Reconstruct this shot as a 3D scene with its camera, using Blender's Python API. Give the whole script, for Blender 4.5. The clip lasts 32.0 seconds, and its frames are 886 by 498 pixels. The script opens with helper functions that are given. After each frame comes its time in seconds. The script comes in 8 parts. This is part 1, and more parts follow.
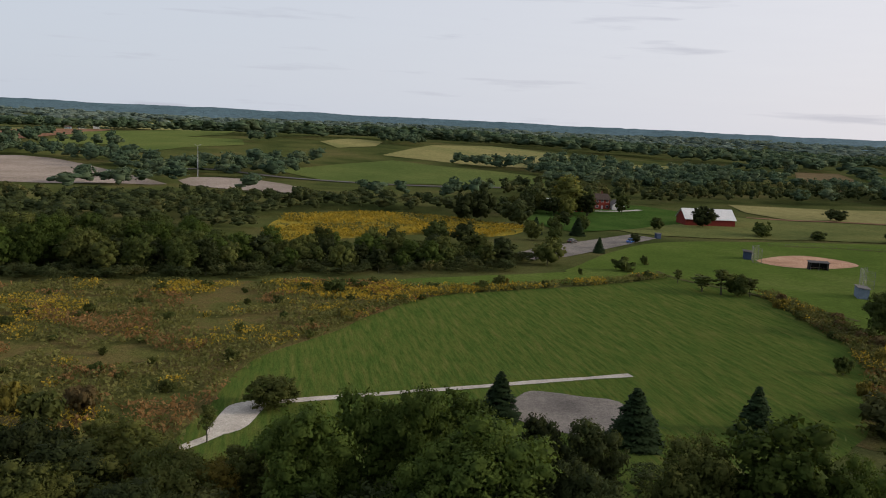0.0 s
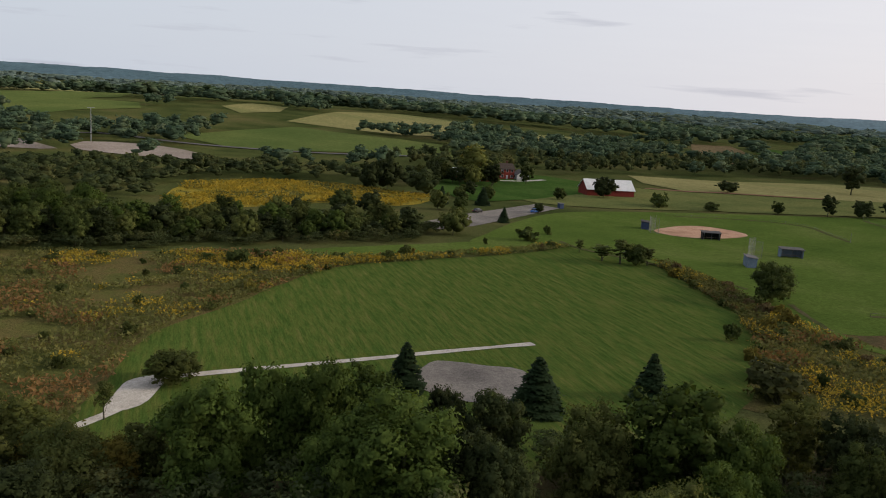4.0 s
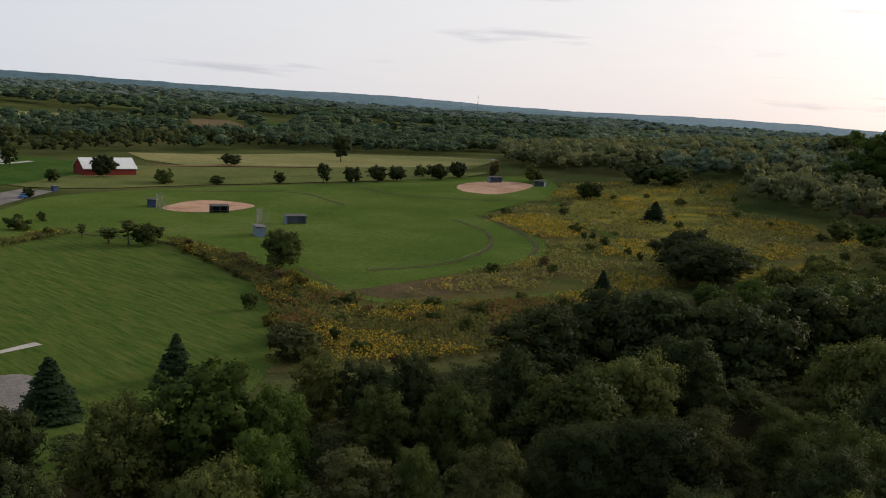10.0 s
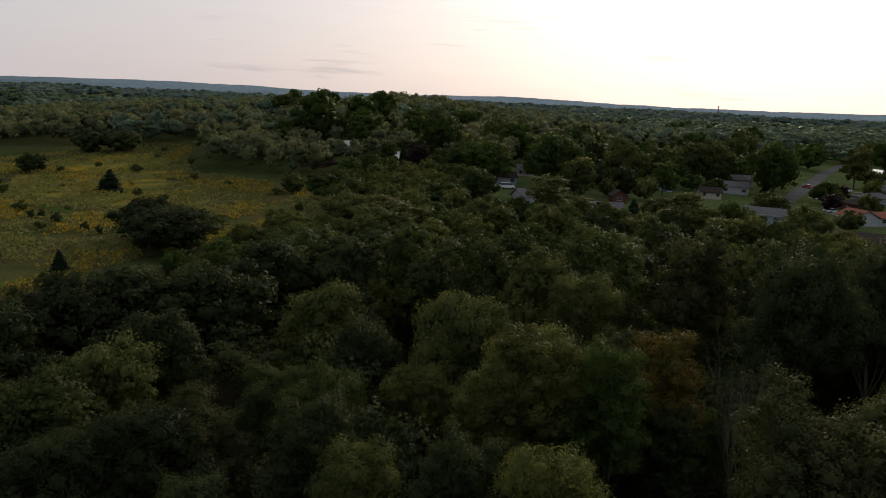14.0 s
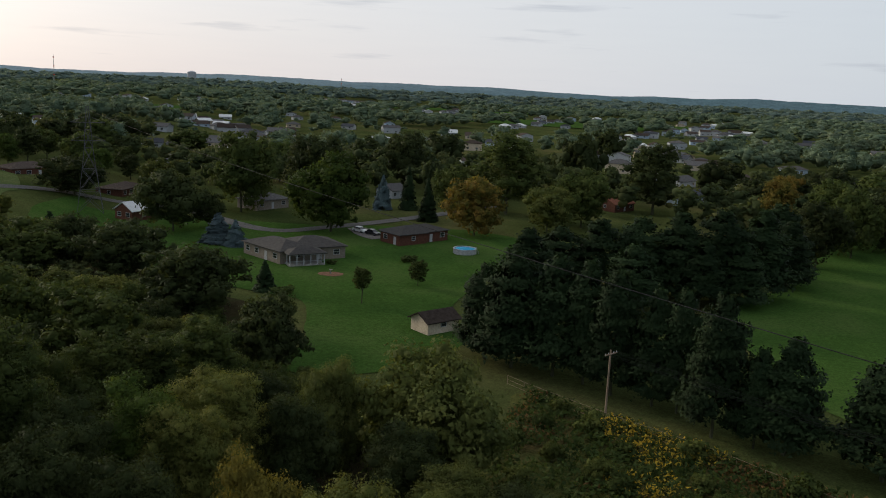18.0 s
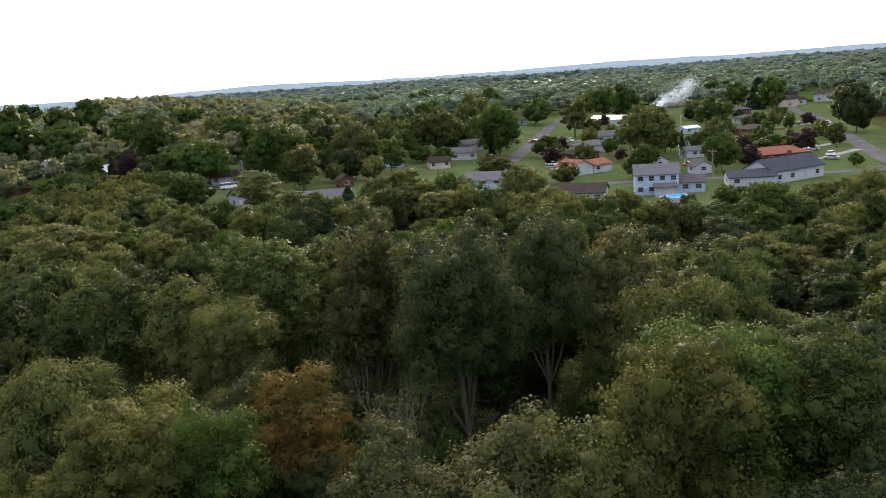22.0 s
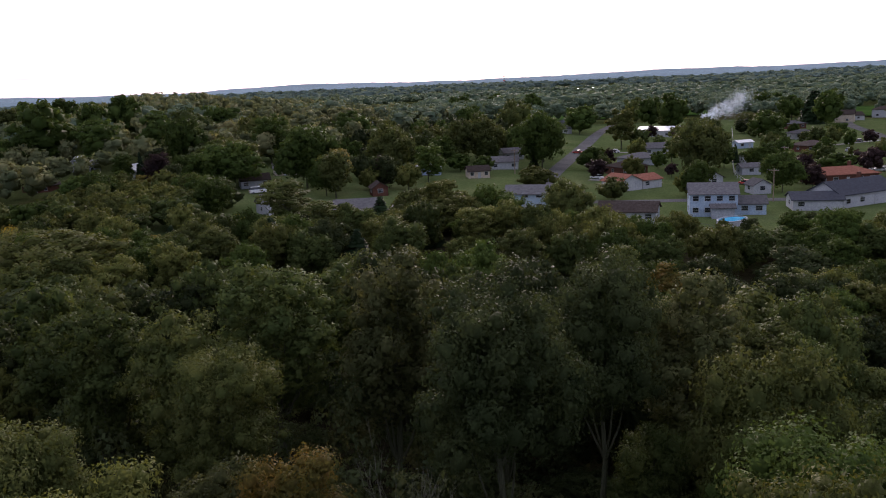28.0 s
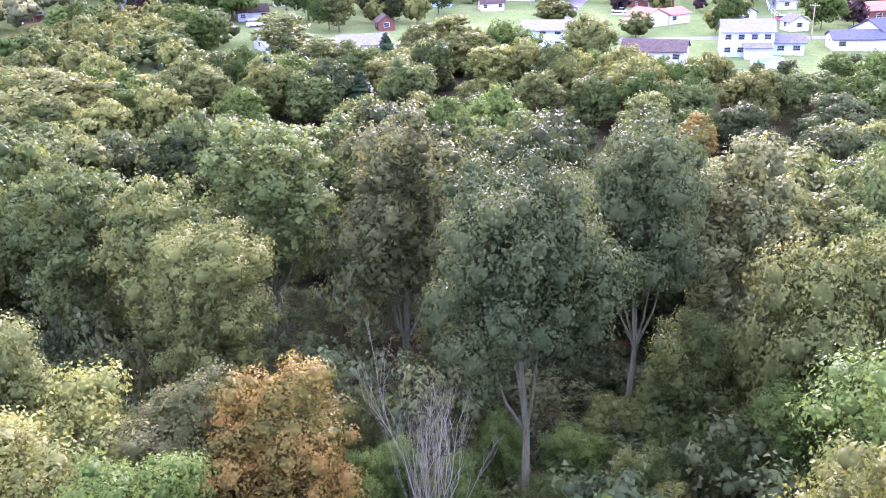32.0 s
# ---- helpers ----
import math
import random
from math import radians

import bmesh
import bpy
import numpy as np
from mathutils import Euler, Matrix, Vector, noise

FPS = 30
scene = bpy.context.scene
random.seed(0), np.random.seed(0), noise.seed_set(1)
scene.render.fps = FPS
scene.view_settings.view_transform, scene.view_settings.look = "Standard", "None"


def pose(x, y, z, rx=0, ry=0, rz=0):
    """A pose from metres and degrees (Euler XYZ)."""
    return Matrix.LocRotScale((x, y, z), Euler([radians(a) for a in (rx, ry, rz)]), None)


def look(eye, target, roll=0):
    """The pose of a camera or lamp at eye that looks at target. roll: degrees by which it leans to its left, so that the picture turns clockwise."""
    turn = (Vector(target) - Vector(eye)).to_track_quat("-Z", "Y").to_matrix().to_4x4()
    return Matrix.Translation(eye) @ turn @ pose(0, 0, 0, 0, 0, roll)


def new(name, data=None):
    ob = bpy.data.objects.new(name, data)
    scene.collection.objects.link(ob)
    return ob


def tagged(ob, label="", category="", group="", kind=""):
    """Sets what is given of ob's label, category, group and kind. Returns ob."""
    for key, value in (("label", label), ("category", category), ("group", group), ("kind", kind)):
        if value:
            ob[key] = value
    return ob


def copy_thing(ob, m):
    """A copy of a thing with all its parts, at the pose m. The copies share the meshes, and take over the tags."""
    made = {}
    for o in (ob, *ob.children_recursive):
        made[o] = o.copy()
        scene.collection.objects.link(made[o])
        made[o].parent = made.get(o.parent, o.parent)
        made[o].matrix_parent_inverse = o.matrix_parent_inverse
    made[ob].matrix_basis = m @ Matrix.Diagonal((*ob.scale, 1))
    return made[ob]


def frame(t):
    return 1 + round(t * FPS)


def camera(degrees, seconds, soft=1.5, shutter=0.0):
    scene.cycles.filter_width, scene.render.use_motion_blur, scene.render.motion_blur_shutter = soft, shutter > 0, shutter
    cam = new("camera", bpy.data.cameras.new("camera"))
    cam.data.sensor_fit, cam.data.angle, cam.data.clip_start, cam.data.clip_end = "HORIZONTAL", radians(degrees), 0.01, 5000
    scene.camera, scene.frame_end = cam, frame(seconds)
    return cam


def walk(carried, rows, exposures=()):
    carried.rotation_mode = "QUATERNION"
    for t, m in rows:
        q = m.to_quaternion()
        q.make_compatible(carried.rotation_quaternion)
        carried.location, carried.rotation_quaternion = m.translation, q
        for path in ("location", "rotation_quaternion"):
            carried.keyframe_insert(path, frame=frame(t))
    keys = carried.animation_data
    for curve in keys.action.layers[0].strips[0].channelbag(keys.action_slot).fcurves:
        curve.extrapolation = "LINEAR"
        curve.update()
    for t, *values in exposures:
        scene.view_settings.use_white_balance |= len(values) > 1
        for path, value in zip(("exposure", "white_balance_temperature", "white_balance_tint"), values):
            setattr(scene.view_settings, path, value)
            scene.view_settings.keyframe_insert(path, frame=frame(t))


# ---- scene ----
cam = camera(55.51, 32.0, soft=1.0)


def aim(x, y, z, heading, pitch, roll):
    """The pose of the camera by its compass heading, pitch and roll in degrees."""
    h, p = radians(heading), radians(pitch)
    way = Vector((math.sin(h) * math.cos(p), math.cos(h) * math.cos(p), math.sin(p)))
    return look((x, y, z), Vector((x, y, z)) + way * 50, roll)


EXPOSURE = [(0.0, 0.1, 6500, 10), (5.0, 0.1, 6500, 9), (9.0, 0.2, 6500, 7), (11.5, -0.15, 6500, 8), (13.0, -0.3, 6450, 9), (15.5, -0.45, 6400, 9), (17.5, -0.2, 6300, 6), (18.0, 0.0, 6300, 4), (19.0, 0.35, 6300, 3),
            (20.2, 1.2, 6300, 6), (21.0, 1.8, 6300, 13), (22.0, 1.5, 6250, 16), (23.0, 1.12, 6100, 20), (24.0, 0.78, 6000, 24), (25.0, 0.68, 5950, 25), (28.0, 0.5, 5950, 25), (28.7, 0.65, 5850, 27), (29.0, 1.3, 5650, 34), (29.4, 2.35, 5550, 38),
            (30.2, 3.8, 5300, 44), (32.0, 3.95, 5200, 48)]
walk(cam, [
    (0.0, aim(-0.53, -0.73, 39.29, 17.22, -8.46, 2.70)),
    (0.5, aim(-0.51, -0.67, 39.37, 18.61, -8.76, 2.95)),
    (1.0, aim(-0.49, -0.64, 39.48, 22.19, -8.99, 3.23)),
    (1.5, aim(-0.47, -0.65, 39.59, 22.78, -9.34, 3.42)),
    (2.0, aim(-0.48, -0.66, 39.67, 23.92, -9.56, 3.47)),
    (2.5, aim(-0.49, -0.62, 39.72, 23.94, -9.85, 3.54)),
    (4.5, aim(-0.46, -0.51, 39.78, 23.88, -10.49, 4.02)),
    (5.0, aim(-0.37, -0.34, 39.79, 30.24, -10.11, 4.18)),
    (5.5, aim(-0.27, -0.15, 39.76, 34.70, -9.93, 4.24)),
    (6.0, aim(-0.22, 0.00, 39.75, 35.00, -10.10, 4.25)),
    (6.5, aim(-0.20, 0.07, 39.77, 34.95, -10.27, 4.23)),
    (7.0, aim(-0.18, 0.12, 39.76, 35.19, -10.37, 4.24)),
    (7.5, aim(-0.13, 0.19, 39.74, 36.65, -10.43, 4.32)),
    (8.0, aim(-0.10, 0.24, 39.74, 39.61, -10.38, 4.27)),
    (8.5, aim(-0.07, 0.26, 39.75, 42.80, -10.33, 4.17)),
    (9.0, aim(-0.03, 0.28, 39.75, 45.87, -10.24, 4.16)),
    (9.5, aim(0.04, 0.31, 39.72, 51.01, -9.98, 4.07)),
    (10.0, aim(0.09, 0.31, 39.67, 56.70, -9.74, 3.94)),
    (10.5, aim(0.09, 0.28, 39.59, 63.42, -9.50, 3.74)),
    (11.0, aim(0.13, 0.29, 39.48, 65.89, -9.58, 3.55)),
    (11.5, aim(0.34, 0.37, 39.37, 69.78, -9.47, 3.39)),
    (12.0, aim(0.82, 0.54, 39.29, 73.36, -9.49, 3.19)),
    (12.5, aim(1.56, 0.76, 39.23, 75.07, -9.77, 3.06)),
    (13.0, aim(2.50, 0.98, 39.20, 79.19, -9.92, 2.87)),
    (13.5, aim(3.68, 1.16, 39.21, 85.44, -9.98, 2.81)),
    (14.0, aim(5.15, 1.28, 39.22, 92.40, -10.10, 2.75)),
    (14.5, aim(6.89, 1.22, 39.15, 104.60, -9.95, 2.86)),
    (15.0, aim(8.94, 0.60, 39.08, 118.72, -9.71, 2.89)),
    (15.5, aim(11.41, -1.02, 39.11, 133.47, -9.41, 2.96)),
    (17.5, aim(13.85, -3.46, 39.26, 164.62, -10.20, 2.94)),
    (18.0, aim(15.47, -5.92, 39.46, 167.45, -10.73, 2.75)),
    (18.5, aim(16.20, -7.99, 39.67, 169.22, -11.26, 2.44)),
    (19.0, aim(16.46, -9.77, 39.89, 170.07, -11.86, 2.08)),
    (19.5, aim(16.44, -11.13, 40.08, 171.19, -12.59, 1.58)),
    (20.0, aim(16.21, -11.93, 40.20, 155.32, -13.26, 0.06)),
    (20.2, aim(15.95, -12.26, 40.26, 142.86, -13.20, -1.03)),
    (20.5, aim(15.60, -12.88, 40.21, 122.50, -12.46, -2.71)),
    (21.0, aim(15.67, -13.46, 40.14, 108.11, -11.41, -3.76)),
    (21.5, aim(15.99, -14.18, 40.05, 108.00, -11.45, -3.94)),
    (22.0, aim(16.60, -14.88, 39.99, 107.48, -11.48, -4.03)),
    (22.5, aim(17.45, -15.48, 39.98, 106.99, -11.46, -3.86)),
    (23.0, aim(18.44, -15.96, 40.03, 106.64, -11.37, -3.74)),
    (23.5, aim(19.54, -16.37, 40.11, 106.15, -11.26, -3.65)),
    (24.0, aim(20.69, -16.72, 40.19, 105.81, -11.22, -3.50)),
    (24.5, aim(21.88, -17.03, 40.25, 105.60, -11.18, -3.34)),
    (25.0, aim(23.29, -17.37, 40.32, 105.34, -11.16, -3.20)),
    (25.5, aim(25.33, -17.85, 40.39, 105.28, -11.15, -3.08)),
    (27.5, aim(27.81, -18.44, 40.45, 105.06, -11.11, -2.63)),
    (28.0, aim(29.85, -18.93, 40.49, 105.02, -11.12, -2.54)),
    (28.5, aim(31.21, -19.26, 40.52, 104.67, -13.97, -2.62)),
    (29.0, aim(32.27, -19.53, 40.59, 104.50, -18.14, -2.59)),
    (29.5, aim(33.27, -19.78, 40.68, 104.29, -18.32, -2.38)),
    (30.0, aim(34.34, -20.03, 40.74, 103.93, -21.66, -2.47)),
    (30.5, aim(35.54, -20.29, 40.73, 103.97, -21.86, -2.46)),
    (31.0, aim(36.77, -20.56, 40.65, 104.00, -22.06, -2.38)),
    (31.5, aim(37.96, -20.84, 40.55, 103.99, -22.15, -2.38)),
    (32.0, aim(39.12, -21.13, 40.44, 103.94, -22.29, -2.37)),
], exposures=EXPOSURE)
# ---- world and sun ----
SUN_HEADING, SUN_HEIGHT = radians(112), radians(19)
sun_way = Vector((math.sin(SUN_HEADING) * math.cos(SUN_HEIGHT), math.cos(SUN_HEADING) * math.cos(SUN_HEIGHT), math.sin(SUN_HEIGHT)))
world = bpy.data.worlds.new("evening_sky")
scene.world = world
world.use_nodes = True
wn, wl = world.node_tree.nodes, world.node_tree.links
wn.clear()


def wnode(kind, **values):
    n = wn.new(kind)
    for key, value in values.items():
        n.inputs[key].default_value = value
    return n


def wmath(op, a, b=None, c=None, clamp=False):
    n = wn.new("ShaderNodeMath")
    n.operation, n.use_clamp = op, clamp
    for i, v in enumerate((a, b, c)):
        if v is None:
            continue
        if isinstance(v, (int, float)):
            n.inputs[i].default_value = v
        else:
            wl.new(v, n.inputs[i])
    return n.outputs[0]


def wmix(f, a, b, blend="MIX"):
    n = wn.new("ShaderNodeMix")
    n.data_type, n.blend_type = "RGBA", blend
    for i, v in ((0, f), (6, a), (7, b)):
        if isinstance(v, (int, float, tuple)):
            n.inputs[i].default_value = v
        else:
            wl.new(v, n.inputs[i])
    return n.outputs[2]


coord = wn.new("ShaderNodeTexCoord")
sky = wn.new("ShaderNodeTexSky")
sky.sky_type, sky.sun_disc = "NISHITA", False
sky.sun_elevation, sky.sun_rotation = SUN_HEIGHT, SUN_HEADING
sky.air_density, sky.dust_density, sky.ozone_density = 1.0, 2.5, 1.0
dot = wn.new("ShaderNodeVectorMath")
dot.operation = "DOT_PRODUCT"
wl.new(coord.outputs["Generated"], dot.inputs[0])
dot.inputs[1].default_value = sun_way
near_sun = wmath("MULTIPLY_ADD", dot.outputs["Value"], 0.5, 0.5, clamp=True)
split = wn.new("ShaderNodeSeparateXYZ")
wl.new(coord.outputs["Generated"], split.inputs[0])
height = wmath("MAXIMUM", split.outputs["Z"], 0.0)
# thin high overcast: grey blue away from the sun, white towards it, a pink rim on the horizon
veil = wmix(wmath("POWER", near_sun, 1.7), (0.58, 0.645, 0.745, 1), (1.05, 1.0, 1.02, 1))
rim = wmath("MULTIPLY", wmath("POWER", wmath("SUBTRACT", 1.0, height, clamp=True), 9.0), wmath("POWER", near_sun, 5.0))
veil = wmix(wmath("MULTIPLY", rim, 0.75), veil, (1.0, 0.72, 0.62, 1))
glow = wmath("POWER", near_sun, 26.0)
veil = wmix(1.0, veil, wmix(glow, (0, 0, 0, 1), (1.4, 1.2, 1.05, 1)), "ADD")
# thin streaks of darker cloud
stretch = wn.new("ShaderNodeMapping")
stretch.inputs["Scale"].default_value = (5.0, 5.0, 60.0)
wl.new(coord.outputs["Generated"], stretch.inputs["Vector"])
streak = wnode("ShaderNodeTexNoise", Scale=1.0, Detail=4.0, Roughness=0.55)
wl.new(stretch.outputs[0], streak.inputs["Vector"])
ramp = wn.new("ShaderNodeValToRGB")
ramp.color_ramp.elements[0].position, ramp.color_ramp.elements[1].position = 0.60, 0.72
wl.new(streak.outputs["Fac"], ramp.inputs[0])
soft = wn.new("ShaderNodeTexNoise")
soft.inputs["Scale"].default_value = 2.2
wl.new(stretch.outputs[0], soft.inputs["Vector"])
veil = wmix(wmath("MULTIPLY", ramp.outputs[0], 0.45), veil, (0.46, 0.47, 0.56, 1))
veil = wmix(wmath("MULTIPLY", soft.outputs["Fac"], 0.12), veil, (0.62, 0.62, 0.72, 1))
back_veil = wn.new("ShaderNodeBackground")
back_veil.inputs["Strength"].default_value = 1.0
wl.new(veil, back_veil.inputs[0])
back_sky = wn.new("ShaderNodeBackground")
back_sky.inputs["Strength"].default_value = 0.06
wl.new(sky.outputs[0], back_sky.inputs[0])
both = wn.new("ShaderNodeMixShader")
both.inputs[0].default_value = 0.82
wl.new(back_sky.outputs[0], both.inputs[1])
wl.new(back_veil.outputs[0], both.inputs[2])
out = wn.new("ShaderNodeOutputWorld")
wl.new(both.outputs[0], out.inputs[0])

sun = new("sun", bpy.data.lights.new("sun", "SUN"))
sun.data.energy, sun.data.angle, sun.data.color = 2.7, radians(9), (1.0, 0.85, 0.66)
sun.matrix_world = look(sun_way * 100, (0, 0, 0))


# ---- materials ----
def surface(name, colours, scale=1.0, fine=8.0, rough=0.85, bump=0.0, bump_scale=20.0, space="world", stretch_by=(1, 1, 1), turn=0.0,
            piece=0.0, shift=0.0, metal=0.0, spec=0.06, low=0.32, high=0.68, glow_through=0.0, grainy=0.45):
    """A material whose colours run along a broad noise, with a finer grain and relief. piece: change from piece to piece; shift: from thing to thing."""
    m = bpy.data.materials.new(name)
    m.use_nodes = True
    n, l = m.node_tree.nodes, m.node_tree.links
    bsdf = n["Principled BSDF"]
    bsdf.inputs["Roughness"].default_value, bsdf.inputs["Metallic"].default_value = rough, metal
    bsdf.inputs["Specular IOR Level"].default_value = spec
    if space == "world":
        src = n.new("ShaderNodeNewGeometry").outputs["Position"]
    else:
        src = n.new("ShaderNodeTexCoord").outputs["Object"]
    mp = n.new("ShaderNodeMapping")
    mp.vector_type = "TEXTURE"
    mp.inputs["Scale"].default_value, mp.inputs["Rotation"].default_value = tuple(1 / v for v in stretch_by), (0, 0, radians(turn))
    l.new(src, mp.inputs[0])

    def grain(s, detail=4.0, vec=None):
        t = n.new("ShaderNodeTexNoise")
        t.inputs["Scale"].default_value, t.inputs["Detail"].default_value, t.inputs["Roughness"].default_value = s, detail, 0.6
        l.new(vec or mp.outputs[0], t.inputs["Vector"])
        return t.outputs["Fac"]

    ramp = n.new("ShaderNodeValToRGB")
    els = ramp.color_ramp.elements
    while len(els) < len(colours):
        els.new(0.5)
    for i, c in enumerate(colours):
        els[i].position = low + (high - low) * i / max(1, len(colours) - 1)
        els[i].color = (*c, 1)
    l.new(grain(scale), ramp.inputs[0])
    col = ramp.outputs[0]

    def scaled(col, fac, lo, hi):
        mr = n.new("ShaderNodeMapRange")
        mr.inputs[3].default_value, mr.inputs[4].default_value = lo, hi
        l.new(fac, mr.inputs[0])
        mx = n.new("ShaderNodeVectorMath")
        mx.operation = "SCALE"
        l.new(col, mx.inputs[0])
        l.new(mr.outputs[0], mx.inputs["Scale"])
        return mx.outputs[0]

    col = scaled(col, grain(fine, 3.0), 1 - grainy, 1 + grainy)
    if space == "world" and not glow_through:
        col = scaled(col, grain(fine * 4.0, 3.0), 0.4, 1.6)
    if piece:
        col = scaled(col, n.new("ShaderNodeNewGeometry").outputs["Random Per Island"], 1 - piece, 1 + piece)
    if shift:
        col = scaled(col, n.new("ShaderNodeObjectInfo").outputs["Random"], 1 - shift, 1 + shift)
    l.new(col, bsdf.inputs["Base Color"])
    matt = rough > 0.82
    if matt:
        n.remove(bsdf)
        bsdf = n.new("ShaderNodeBsdfDiffuse")
        bsdf.inputs["Roughness"].default_value = 0.6
        l.new(col, bsdf.inputs["Color"])
        l.new(bsdf.outputs[0], n["Material Output"].inputs[0])
    if bump:
        b = n.new("ShaderNodeBump")
        b.inputs["Strength"].default_value, b.inputs["Distance"].default_value = min(1.0, bump * 4), bump
        l.new(grain(bump_scale, 3.0), b.inputs["Height"])
        l.new(b.outputs[0], bsdf.inputs["Normal"])
    if glow_through:
        tr = n.new("ShaderNodeBsdfTranslucent")
        through_leaf = n.new("ShaderNodeVectorMath")
        through_leaf.operation = "MULTIPLY"
        through_leaf.inputs[1].default_value = (1.2, 1.12, 0.75)
        l.new(col, through_leaf.inputs[0])
        l.new(through_leaf.outputs[0], tr.inputs[0])
        mx = n.new("ShaderNodeMixShader")
        mx.inputs[0].default_value = glow_through
        l.new(bsdf.outputs[0], mx.inputs[1])
        l.new(tr.outputs[0], mx.inputs[2])
        l.new(mx.outputs[0], n["Material Output"].inputs[0])
    return m


def foliage(name, colours, piece=0.16, shift=0.26, through_light=0.37, scale=0.25):
    return surface(name, colours, scale=scale, fine=1.1, rough=0.62, space="object", piece=piece, shift=shift, spec=0.03, glow_through=through_light, grainy=0.2)


